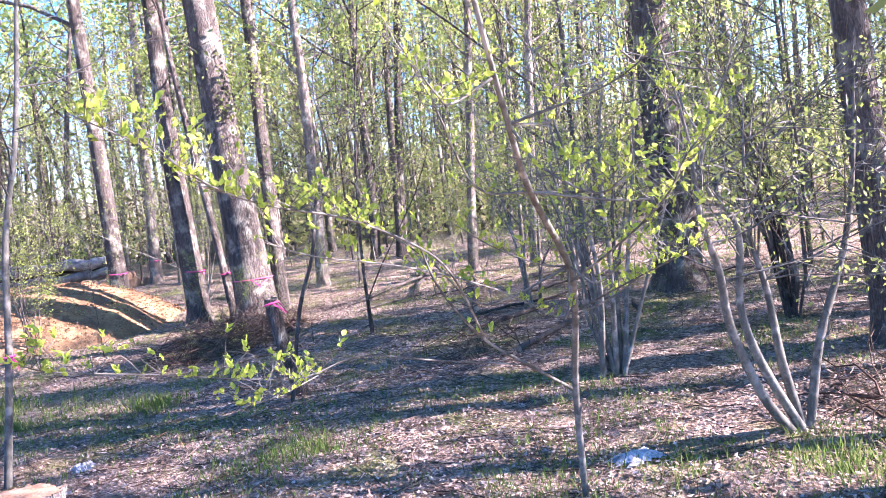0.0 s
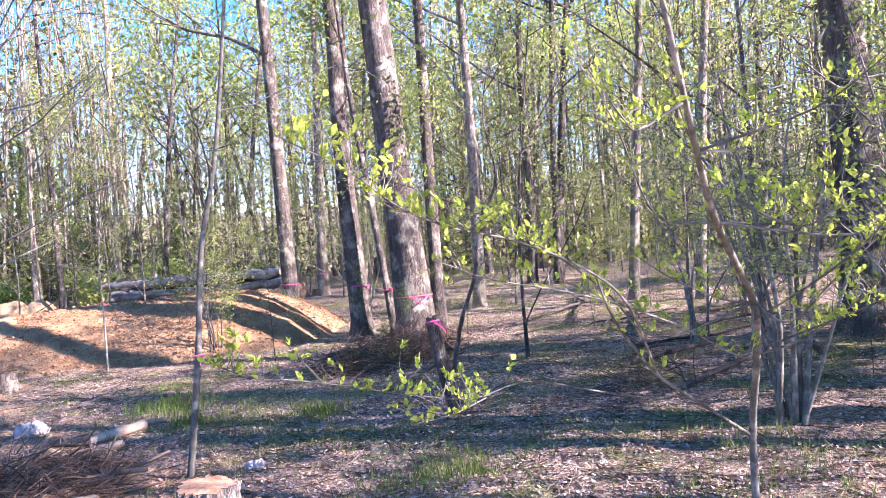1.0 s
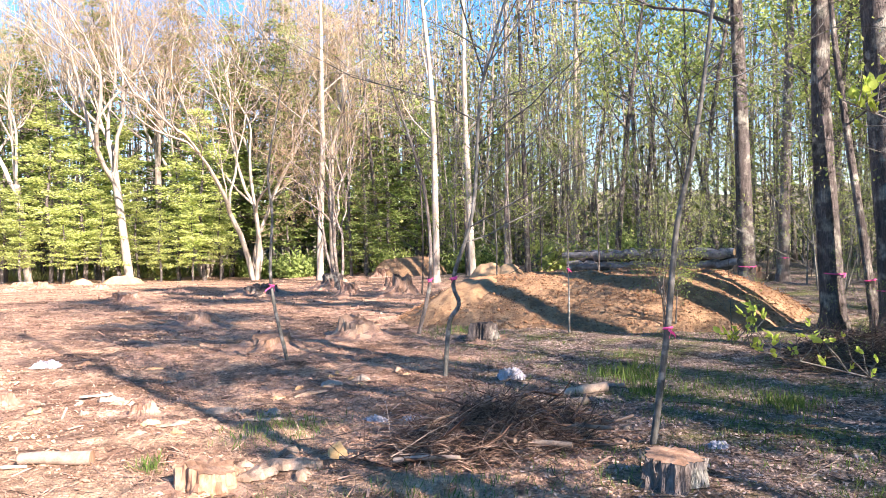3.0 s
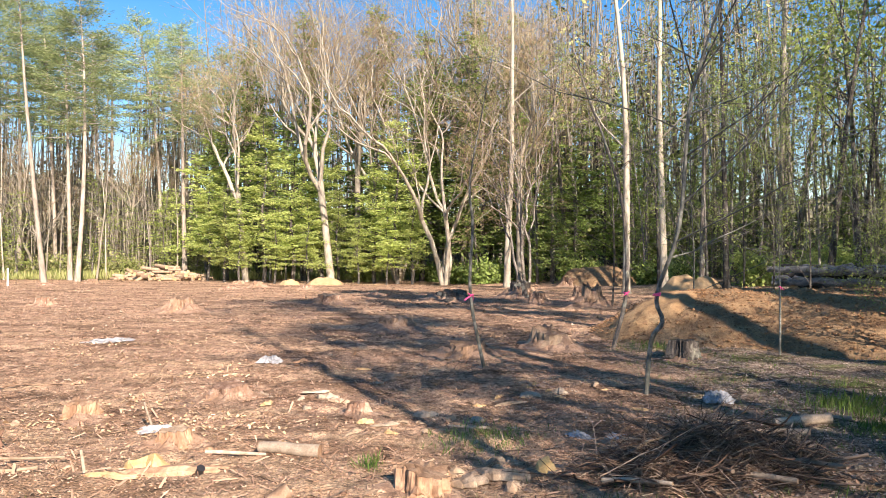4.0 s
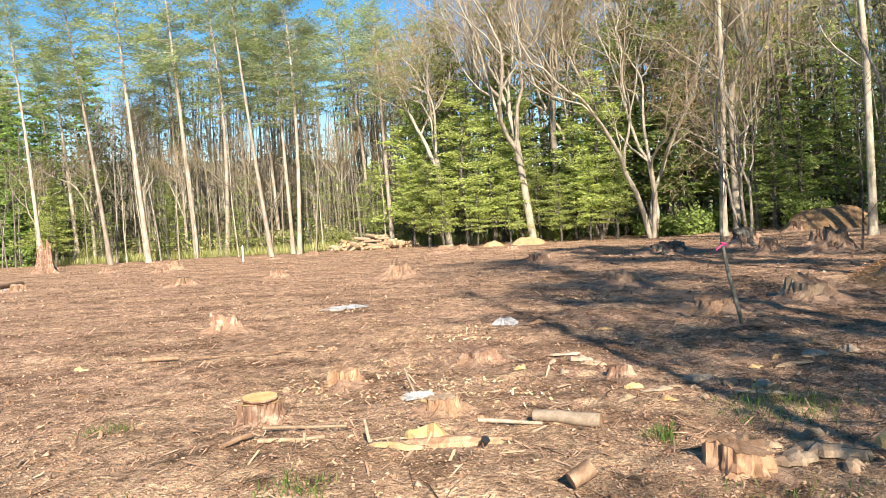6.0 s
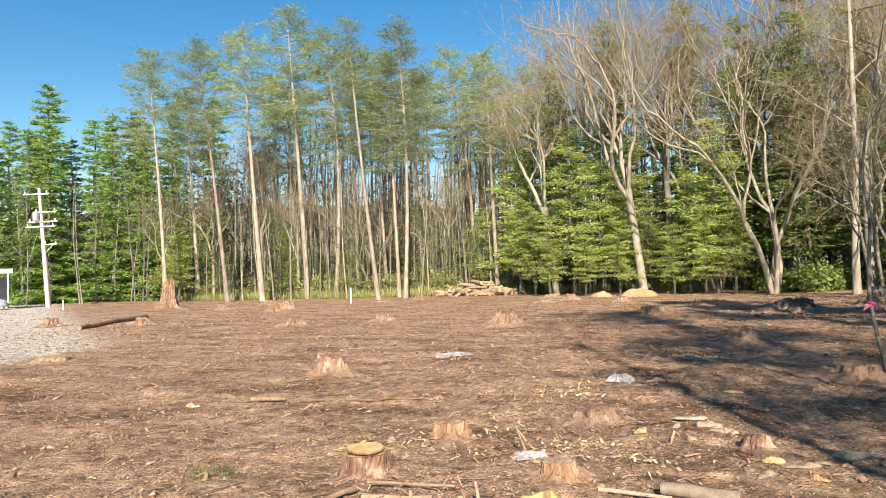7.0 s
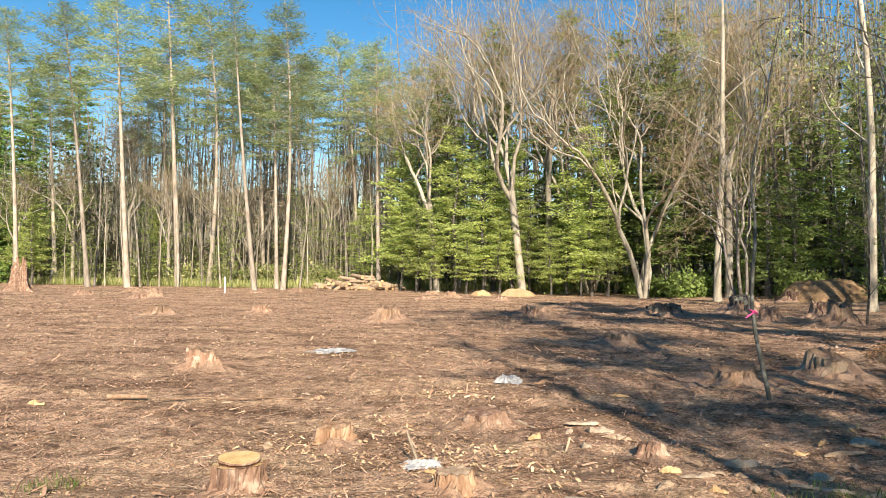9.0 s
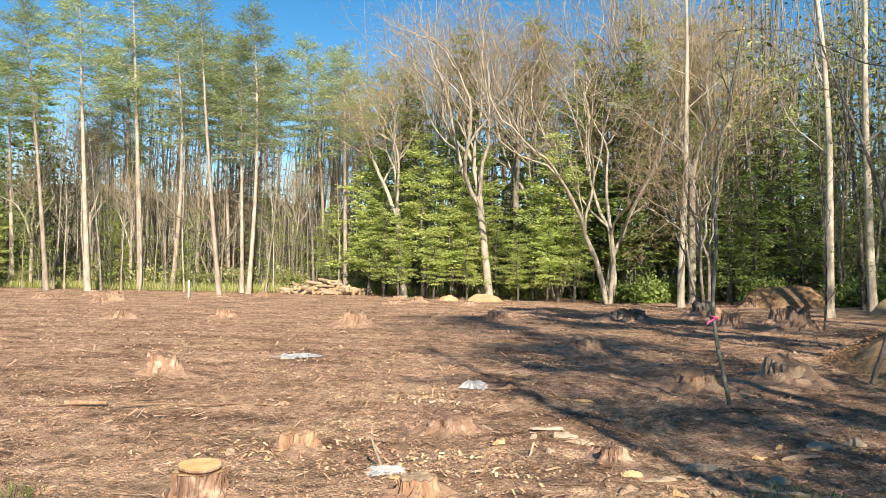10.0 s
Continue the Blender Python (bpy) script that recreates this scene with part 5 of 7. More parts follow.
shard("split_board", -2.1, 4.35, 0.3, 0.06, 0.03, 5, OLD_WOOD, "small weathered split of wood", 6)
for k, (x, y, L, w, turn, m) in enumerate(((-0.75, 8.95, 0.34, 0.12, 10, ASH_PALE), (-0.58, 8.72, 0.28, 0.13, -15, ASH_PALE), (-0.45, 8.5, 0.3, 0.1, 0, OLD_WOOD), (-0.1, 8.5, 0.55, 0.12, -50, OLD_WOOD), (0.52, 7.72, 0.28, 0.15, 10, ASH_PALE), (1.0, 7.33, 0.2, 0.17, 40, ASH_PALE), (0.75, 7.4, 0.18, 0.14, 70, OLD_WOOD),
                                          (1.8, 8.7, 0.3, 0.26, 30, ASH_PALE), (2.2, 8.95, 0.26, 0.18, -20, ASH_PALE), (1.55, 8.35, 0.5, 0.12, 25, OLD_WOOD), (0.1, 7.3, 0.3, 0.07, 15, ASH_PALE), (0.9, 6.95, 0.42, 0.07, -20, ASH_PALE), (-0.2, 6.9, 0.25, 0.1, 60, OLD_WOOD), (1.25, 7.0, 0.3, 0.06, 30, ASH_PALE), (3.65, 7.2, 0.24, 0.16, 20, CUT_WOOD), (3.6, 5.85, 0.18, 0.09, 10, ASH_PALE), (3.85, 5.6, 0.14, 0.09, 60, ASH_PALE))):
    shard("wood_piece", x, y, L, w * 0.62, 0.05 if w > 0.12 else 0.03, turn, m, "pale weathered piece of split wood on the soil", 100 + k)
rng = np.random.default_rng(411)
for k in range(26):
    x, y = ((-0.6, 8.8), (0.8, 7.3), (2.1, 8.8))[k % 3]
    shard("wood_splinter", x + rng.normal() * 0.45, y + rng.normal() * 0.35, rng.uniform(0.08, 0.22), rng.uniform(0.02, 0.06), rng.uniform(0.015, 0.04), rng.uniform(0, 180), (ASH_PALE, OLD_WOOD, CUT_WOOD)[k % 3], "pale torn splinter of wood on the soil", 700 + k)
rng = np.random.default_rng(412)
for k in range(48):
    x, y = rng.uniform(-7, 3.2), 3.6 + 9 * rng.random() ** 1.5
    shard("wood_piece", x, y, rng.uniform(0.1, 0.3), rng.uniform(0.025, 0.07), rng.uniform(0.02, 0.045), rng.uniform(0, 180), (CUT_WOOD, OLD_WOOD, ASH_PALE, TORN_WOOD)[k % 4], "loose split of wood on the soil", 500 + k)


# ---- crumpled plastic ----
def rag(x, y, w, d, h, seed, label, material=RAG):
    rng = np.random.default_rng(seed)
    n = 15
    u, v = np.meshgrid(np.linspace(-1, 1, n), np.linspace(-1, 1, n), indexing="ij")
    edge = np.clip(1 - np.maximum(np.abs(u), np.abs(v)) ** 4, 0, 1)
    z = h * (0.25 + 0.75 * rng.random((n, n))) * edge + 0.01
    X, Y = u * w / 2 * (1 + 0.18 * rng.normal(size=(n, n))), v * d / 2 * (1 + 0.18 * rng.normal(size=(n, n)))
    i, j = np.meshgrid(np.arange(n - 1), np.arange(n - 1), indexing="ij")
    f = np.stack([i * n + j, (i + 1) * n + j, (i + 1) * n + j + 1, i * n + j + 1], -1).reshape(-1, 4)
    ob = build("plastic_rag", [(np.stack([X, Y, z], -1).reshape(-1, 3), f, 0)], [material], smooth=False)
    ob.matrix_world = pose(x, y, gz(x, y), 0, 0, rng.uniform(0, 180))
    return tagged(ob, label, "litter", "scraps of plastic")


rag(-1.69, 11.55, 0.34, 0.22, 0.12, 1, "crumpled white plastic bag on bare soil")
rag(-5.3, 14.8, 0.8, 0.5, 0.06, 2, "flat torn sheet of pale plastic on soil")
rag(3.9, 8.2, 0.30, 0.22, 0.14, 3, "crumpled bluish white plastic on dead leaves")
rag(4.13, 4.75, 0.14, 0.12, 0.06, 4, "small crumpled pale blue plastic in grass")
rag(4.72, 0.82, 0.27, 0.16, 0.04, 5, "crumpled sheet of white plastic on dead leaves")
rag(1.9, 6.75, 0.26, 0.16, 0.05, 6, "torn pale plastic in shade")
rag(2.25, 6.7, 0.22, 0.14, 0.05, 7, "torn bluish plastic in shade")
rag(-2.05, 7.1, 0.28, 0.2, 0.05, 8, "torn pale plastic beside a stump")
rag(-22.8, 26.0, 1.2, 0.7, 0.08, 9, "pale plastic sheet by the gravel")
rag(3.15, 3.0, 0.4, 0.25, 0.09, 10, "crumpled pale sheet in the grass")
CAN = plain("black_plastic", (0.02, 0.02, 0.022), 0.4)
log("black_pot", on_ground(-1.2, 5.3, 0.02), on_ground(-1.18, 5.28, 0.055), 0.026, 0.03, CAN, CAN, "small black plastic pot on wood chips", "pot", 70, 0)


# ---- brush piles ----
def brush_pile(x, y, rx, ry, h, n, seed, label, long=0.95):
    rng = np.random.default_rng(seed)
    chunks = []
    for _ in range(n):
        a, s = rng.random() * 6.28, rng.random() ** 0.5
        cx, cy = math.cos(a) * s * rx, math.sin(a) * s * ry
        z = h * (1 - s * s) * rng.random() + 0.02
        L = long * (0.25 + 0.75 * rng.random())
        d = unit(np.array([rng.normal(), rng.normal() * 0.6, 0.18 * rng.normal()]))
        p = limb(rng, np.array([cx, cy, z]) - d * L / 2, d, L, 4, 0.24, -0.03)
        p[:, 2] = np.maximum(p[:, 2], 0.0)
        r = rng.uniform(0.0018, 0.0055) if rng.random() < 0.95 else rng.uniform(0.008, 0.016)
        chunks += tube(p, [r, r * 0.9, r * 0.8, r * 0.65, r * 0.4], 3)
    ob = build("brush_pile", chunks, [STICKS])
    ob.matrix_world = pose(x, y, gz(x, y), 0, 0, 12)
    return tagged(ob, label, "brush pile", kind="stuff")


brush_pile(2.65, 5.6, 0.95, 0.6, 0.36, 2500, 1, "heap of dry brown sticks and twigs at the soil's edge", 0.72)
brush_pile(1.75, 5.35, 0.5, 0.25, 0.14, 50, 2, "loose dry branches beside a heap of sticks", 1.1)
brush_pile(8.4, 7.0, 1.5, 0.8, 0.33, 1600, 3, "heap of dry brown twigs before the trees")
brush_pile(7.4, 2.9, 0.8, 0.5, 0.3, 120, 4, "small tangle of dry twigs on dead leaves")
brush_pile(5.75, -0.45, 0.5, 0.35, 0.28, 130, 5, "tangle of roots and twigs at a shrub's foot", 0.7)

rng = np.random.default_rng(615)
for k in range(10):
    a, s = rng.random() * 6.28, rng.random() ** 0.5
    cx, cy = 2.35 + math.cos(a) * s * 0.95, 5.5 + math.sin(a) * s * 0.5
    turn, L = rng.normal() * 0.7 + 0.3, rng.uniform(0.35, 1.0)
    dx, dy, lift = math.cos(turn) * L / 2, math.sin(turn) * L / 2, 0.28 * (1 - s)
    r = rng.uniform(0.013, 0.03)
    log("thick_branch", on_ground(cx - dx, cy - dy, r + lift), on_ground(cx + dx, cy + dy, r + lift + 0.05), r, r * 0.7, (OLD_WOOD, ROOT_WOOD, ASH_PALE)[k % 3], OLD_WOOD, "weathered thick branch in a heap of sticks", "branch", 620 + k, 0.12, "thick branches of the brush heap", 8)


# ---- saplings, shrubs and the near branch ----
def smooth_line(points, steps=5):
    p = np.array(points, float)
    q = np.vstack([2 * p[0] - p[1], p, 2 * p[-1] - p[-2]])
    out = []
    for k in range(1, len(q) - 2):
        for t in np.arange(steps) / steps:
            a, b, c, d = q[k - 1], q[k], q[k + 1], q[k + 2]
            out.append(0.5 * (2 * b + (c - a) * t + (2 * a - 5 * b + 4 * c - d) * t * t + (3 * b - a - 3 * c + d) * t ** 3))
    return np.array(out + [p[-1]])


def sapling(name, stems, label, bark=BARK_SAPLING, twigs=10, leafy=2, seed=0, reach=0.8, size=0.035, leaf=None, twig_from=0.45, category="sapling"):
    """Young tree from drawn stems (points, foot radius, tip radius) with twigs and small leaves."""
    rng = np.random.default_rng(seed)
    root = np.array(stems[0][0][0], float)
    e = thing(name, pose(*root), label, category)
    tips = []
    for pts, r0, r1 in stems:
        p = smooth_line(pts) - root
        wood = tube(p, np.linspace(r0, r1, len(p)) * (1 - (0.85 if twigs else 0.0) * np.linspace(0, 1, len(p)) ** 5), 8, rough=0.08, rng=rng)
        for c in range(twigs):
            u = twig_from + (1 - twig_from) * (c + rng.random()) / twigs
            q = p[min(int(u * (len(p) - 1)), len(p) - 1)]
            d = fork_way(rng, np.array([0, 0, 1.0]), 0.8 + 0.6 * rng.random())
            ramify(rng, wood, tips, q, d, reach * (0.4 + rng.random() * 0.8), max(0.004, r1 * 0.6), 0, [(4, 0.7, 0.55, 0.12, 0.03), (3, 0.7, 0.5, 0.16, 0.0), (0, 0, 0, 0.2, 0)])
        under(build("stem", wood, [bark]), e)
    if leafy and tips:
        pos = np.repeat(np.array([t[0] for t in tips]), leafy, 0)
        pos = pos + rng.normal(size=pos.shape) * 0.05
        under(build("foliage", blades(rng, pos, rng.normal(size=pos.shape), rng.uniform(size * 0.6, size * 1.4, len(pos)), rng.uniform(size * 0.3, size * 0.7, len(pos))), [leaf or LEAF_SPRING]), e)
    return e


sapling("sapling", [([(3.74, 5.04, 0.0), (3.81, 4.92, 0.93), (3.85, 4.83, 1.74), (3.96, 4.69, 2.55), (4.05, 4.52, 3.9), (4.12, 4.4, 5.0)], 0.028, 0.012)], "slim grey sapling with pink ribbon in thin grass", seed=1, leafy=1, reach=1.3)
sapling("sapling", [([(3.22, 8.67, 0.0), (3.26, 8.59, 0.67), (3.36, 8.5, 0.91), (3.3, 8.52, 1.23), (3.49, 8.31, 2.04), (3.55, 8.18, 3.31), (3.64, 8.07, 3.87), (3.95, 7.8, 5.2), (4.1, 7.7, 6.8)], 0.031, 0.018)], "crooked dark sapling with pink ribbon", BARK_SAPLING, 16, 2, 2, 2.0)
sapling("sapling", [([(4.23, 13.23, 0.0), (4.41, 13.01, 1.09), (4.34, 12.98, 2.52), (4.08, 13.13, 3.69), (3.75, 13.35, 4.77), (3.35, 13.59, 6.33)], 0.042, 0.016)], "bent grey sapling with pink ribbon before the earth heap", BARK_GREY, 8, 1, 3, 1.4)
sapling("sapling", [([(1.54, 10.8, 0.0), (1.32, 10.73, 1.12), (1.35, 10.7, 2.11), (1.3, 10.67, 2.74), (1.45, 10.66, 3.65), (1.68, 10.64, 4.91)], 0.027, 0.01)], "slim leaning sapling with pink ribbon on bare soil", BARK_SAPLING, 6, 1, 4, 0.6)
sapling("sapling", [([(6.48, 11.55, 0.1), (6.46, 11.5, 0.7), (6.45, 11.49, 1.25), (6.43, 11.47, 1.9)], 0.02, 0.008)], "thin stick of a sapling before the earth heap", BARK_SAPLING, 3, 1, 5, 0.4)
sapling("sapling", [([(5.73, 4.05, 0.05), (5.82, 3.91, 0.87), (5.91, 3.77, 1.32), (5.97, 3.69, 1.82), (6.06, 3.55, 2.21), (6.04, 3.62, 2.83), (6.2, 3.5, 3.6)], 0.02, 0.008)], "thin dark crooked sapling beside a cut trunk", BARK_DARK, 12, 3, 6, 0.8)
sapling("cut_trunk", [([(6.03, 4.15, 0.0), (5.95, 4.22, 0.45), (5.9, 4.26, 0.8), (5.88, 4.27, 0.98)], 0.075, 0.06)], "short cut dark trunk with pink ribbon", BARK_DARK, 0, 0, 7, category="tree stump")
sapling("shrub", [([(5.21, -0.01, 0.02), (5.04, 0.14, 0.31), (4.89, 0.26, 0.74), (4.79, 0.28, 1.07), (4.66, 0.33, 1.36), (4.57, 0.35, 1.84), (4.43, 0.46, 2.5)], 0.032, 0.010),
                  ([(5.23, -0.06, 0.02), (5.1, 0.14, 0.5), (5.03, 0.21, 0.84), (4.96, 0.18, 1.3), (4.8, 0.32, 1.66), (4.89, 0.0, 2.5)], 0.03, 0.010),
                  ([(5.29, -0.05, 0.02), (5.21, 0.03, 0.47), (5.21, 0.07, 0.87), (5.2, 0.14, 1.34), (5.26, 0.09, 2.2)], 0.03, 0.010),
                  ([(5.3, -0.08, 0.02), (5.32, -0.18, 0.57), (5.42, -0.34, 1.05), (5.38, -0.43, 1.53), (5.44, -0.5, 2.3)], 0.028, 0.010)],
        "large shrub of four curved grey brown stems", BARK_SAPLING, 9, 2, 8, 0.8, 0.034, category="shrub")

sapling("bent_tree", [([(6.3, -4.7, -0.05), (6.0, -4.6, 2.4), (5.25, -4.45, 5.0), (4.88, -4.4, 7.2), (4.85, -4.4, 12.0), (4.85, -4.4, 20.0)], 0.13, 0.05)], "tall dark tree with a bent foot behind the walk", BARK_DARK, 10, 3, 9, 1.4, 0.1, twig_from=0.66, category="tree")


def fan_shrub(x, y, count, h, r, spread, seed, label, leafy=2, bark=BARK_SAPLING):
    rng = np.random.default_rng(seed)
    stems = []
    for k in range(count):
        a = rng.random() * 6.28
        o = np.array([math.cos(a), math.sin(a)]) * 0.10 * rng.random()
        lean = spread * (0.3 + rng.random())
        hh = h * (0.6 + 0.5 * rng.random())
        z = gz(x, y) - 0.02
        c = [(x + o[0] + math.cos(a) * lean * t ** 1.3 + rng.normal() * 0.04, y + o[1] + math.sin(a) * lean * t ** 1.3 + rng.normal() * 0.04, z + hh * t) for t in (0, 0.3, 0.65, 1.0)]
        stems.append((c, r * (0.6 + 0.7 * rng.random()), r * 0.25))
    return sapling("shrub", stems, label, bark, 6, leafy + 1, seed + 1, 0.7, 0.034, category="shrub")


fan_shrub(6.42, 1.32, 10, 2.8, 0.022, 0.55, 10, "many stemmed bare shrub with a few fresh leaves", 1)
fan_shrub(8.4, 0.0, 11, 2.6, 0.022, 0.7, 20, "dark many stemmed shrub in leaf litter", 1, BARK_DARK)
fan_shrub(7.92, 10.65, 8, 2.3, 0.012, 0.35, 30, "thin bushy shrub before the earth heap", 2, BARK_DARK)
fan_shrub(9.6, 3.1, 6, 3.0, 0.02, 0.8, 40, "loose shrub with fresh leaves in the wood", 2)
fan_shrub(11.8, 10.9, 6, 2.6, 0.018, 0.7, 50, "loose shrub with fresh leaves behind the trees", 2)
fan_shrub(12.3, 3.2, 7, 3.2, 0.02, 0.9, 60, "leafy shrub in the shady wood", 2)
fan_shrub(9.2, -1.6, 7, 3.0, 0.02, 0.8, 70, "leafy shrub at the wood's edge", 2)
fan_shrub(13.0, 0.6, 7, 3.2, 0.02, 0.9, 80, "leafy shrub deeper in the wood", 2)
fan_shrub(11.6, -1.2, 7, 3.4, 0.02, 0.9, 90, "leafy shrub among dark trunks", 2)


# ---- the near sapling with fresh yellow leaves ----
FORK = (4.21, 0.99, 0.0)
near = thing("forked_sapling", pose(*FORK), "slim leaning grey sapling with forked branches and fresh yellow green leaves", "sapling")
rng = np.random.default_rng(900)
BOUGHS = [
    ("trunk", [(4.21, 0.99, -0.03), (4.05, 0.93, 0.62), (3.75, 0.8, 1.04), (3.47, 0.72, 1.29), (2.95, 0.67, 1.6), (2.7, 0.63, 1.81), (2.46, 0.6, 2.13), (2.36, 0.62, 2.5)], 0.019, 0.006, 0.45, 24),
    ("branch", [(4.05, 0.94, 0.62), (3.45, 0.94, 0.89), (3.2, 1.01, 1.05), (2.79, 0.97, 1.3), (2.68, 0.98, 1.48)], 0.0085, 0.003, 0.5, 14),
    ("branch", [(3.2, 1.01, 1.05), (2.76, 0.91, 1.36), (2.58, 0.96, 1.49), (2.37, 1.06, 1.59), (2.17, 1.14, 1.64), (1.99, 1.17, 1.7), (1.82, 1.18, 1.79), (1.67, 1.26, 1.88)], 0.0048, 0.0016, 0.36, 125),
    ("branch", [(3.26, 0.91, 1.22), (2.9, 0.98, 1.34), (2.64, 1.07, 1.42), (2.41, 1.19, 1.48), (2.31, 1.29, 1.54)], 0.0036, 0.0015, 0.2, 34),
    ("branch", [(3.45, 0.94, 0.89), (3.03, 1.13, 1.01), (2.69, 1.26, 1.11), (2.48, 1.35, 1.09), (2.31, 1.48, 1.13), (2.17, 1.64, 1.18), (1.93, 1.8, 1.25), (1.85, 1.86, 1.3)], 0.0034, 0.0015, 0.4, 66),
    ("branch", [(2.54, 1.34, 1.08), (2.21, 1.22, 1.11), (2.04, 1.22, 1.12)], 0.003, 0.0013, 0.25, 24),
    ("branch", [(3.51, 0.73, 1.22), (3.17, 0.43, 1.39), (2.94, 0.23, 1.53), (2.77, 0.13, 1.65), (2.73, 0.0, 1.77)], 0.005, 0.0015, 0.25, 70),
    ("branch", [(3.67, 0.74, 1.09), (3.26, 0.45, 1.23), (3.03, 0.24, 1.33), (2.88, 0.11, 1.4)], 0.005, 0.0015, 0.25, 41),
    ("branch", [(2.71, 0.62, 1.79), (2.59, 0.5, 1.66), (2.5, 0.33, 1.57), (2.51, 0.21, 1.63)], 0.005, 0.0015, 0.2, 41),
    ("branch", [(2.55, 0.61, 1.93), (2.41, 0.68, 1.86), (2.34, 0.69, 1.88), (2.27, 0.75, 2.02)], 0.005, 0.0015, 0.2, 25),
    ("branch", [(3.47, 0.72, 1.29), (3.35, 0.57, 1.23), (3.25, 0.39, 1.39), (3.14, 0.20, 1.56)], 0.005, 0.0015, 0.3, 27),
    ("branch", [(3.47, 0.72, 1.29), (3.30, 0.78, 1.32), (3.11, 0.88, 1.41), (2.91, 0.96, 1.53)], 0.005, 0.0015, 0.3, 27),
    ("branch", [(2.95, 0.67, 1.60), (3.09, 0.47, 1.59), (3.01, 0.30, 1.74), (2.87, 0.12, 1.89)], 0.005, 0.0015, 0.3, 27),
    ("branch", [(2.95, 0.67, 1.60), (3.12, 0.31, 1.53), (3.04, 0.14, 1.66), (2.95, 0.00, 1.79)], 0.005, 0.0015, 0.3, 27),
    ("branch", [(2.95, 0.67, 1.60), (2.97, 0.69, 1.68), (2.80, 0.68, 1.86), (2.62, 0.66, 2.00)], 0.005, 0.0015, 0.3, 27),
    ("branch", [(2.70, 0.63, 1.81), (2.81, 0.51, 1.82), (2.69, 0.45, 1.98)], 0.005, 0.0015, 0.3, 18),
    ("branch", [(2.95, 0.67, 1.60), (2.86, 0.83, 1.64), (2.62, 0.83, 1.89), (2.47, 0.84, 2.05)], 0.005, 0.0015, 0.3, 27),
    ("branch", [(3.47, 0.72, 1.29), (3.39, 0.74, 1.10), (3.24, 0.91, 1.22), (2.90, 1.20, 1.43)], 0.005, 0.0015, 0.3, 27),
    ("branch", [(3.75, 0.80, 1.04), (3.55, 0.56, 1.15), (3.41, 0.32, 1.33), (3.25, 0.14, 1.55)], 0.005, 0.0015, 0.3, 27),
    ("branch", [(2.70, 0.63, 1.81), (2.79, 0.33, 1.89), (2.70, 0.14, 1.98)], 0.005, 0.0015, 0.3, 18),
    ("branch", [(3.47, 0.72, 1.29), (3.20, 0.99, 1.19), (2.96, 1.09, 1.40), (2.68, 1.18, 1.58), (2.50, 1.26, 1.67)], 0.005, 0.0015, 0.3, 36),
]


def sprig_mesh(seed):
    """Young folded leaves that open from neighbouring buds."""
    rng = np.random.default_rng(seed)
    chunks = []
    for k in range(5 + seed % 3):
        a = 2.4 * k + rng.random()
        at = np.array([rng.normal() * 0.006, rng.normal() * 0.006, 0.022 * (k // 3)])
        d = unit(np.array([math.cos(a) * 0.65, math.sin(a) * 0.65, 0.9]))
        side = unit(np.cross(d, (0, 0, 1)))
        nrm = np.cross(side, d)
        L = 0.029 * (0.7 + 0.6 * rng.random())
        W = L * 0.30
        mid = [at + d * L * t + nrm * L * 0.22 * (t * t) for t in (0.0, 0.3, 0.65, 1.0)]
        wid = (0.0, W, W * 0.85, 0.0)
        v = [mid[0]]
        for q in (1, 2):
            v += [mid[q] - side * wid[q] + nrm * W * 0.45, mid[q], mid[q] + side * wid[q] + nrm * W * 0.45]
        v.append(mid[3])
        chunks.append((np.array(v), np.array([[0, 1, 2], [0, 2, 3], [4, 7, 5], [5, 7, 6]]), 0))
        chunks.append((np.array(v), np.array([[1, 4, 5, 2], [2, 5, 6, 3]]), 0))
    ob = build("sprig", chunks, [LEAF_YELLOW])
    me = ob.data
    bpy.data.objects.remove(ob)
    return me


CLUSTERS = [sprig_mesh(k) for k in range(6)]
for kind, pts, r0, r1, bare, count in BOUGHS:
    p = smooth_line(pts) - np.array(FORK)
    wood = tube(p, np.linspace(r0, r1, len(p)), 7 if kind == "branch" else 12, rough=0.08, rng=rng)
    spots = []
    for c in range(count):
        u = bare + (1 - bare) * (c + rng.random()) / count
        q = p[min(int(u * (len(p) - 1)), len(p) - 1)]
        if rng.random() < 0.65:
            d = fork_way(rng, np.array([0, 0, 1.0]), 0.5 + 0.9 * rng.random())
            tw = limb(rng, q, d, rng.uniform(0.02, 0.15), 2, 0.2, 0.06)
            wood += tube(tw, [0.0018, 0.0014, 0.001], 3)
            q = tw[-1]
        spots.append(q)
    b = under(build(kind, wood, [BARK_SAPLING]), near)
    for q in spots:
        ob = new("sprig", CLUSTERS[rng.integers(6)])
        ob.parent = b
        ob.matrix_basis = Matrix.Translation(q) @ Euler((rng.normal() * 0.6, rng.normal() * 0.6, rng.random() * 6.28)).to_matrix().to_4x4() @ Matrix.Diagonal((*(rng.uniform(0.4, 0.85),) * 3, 1))


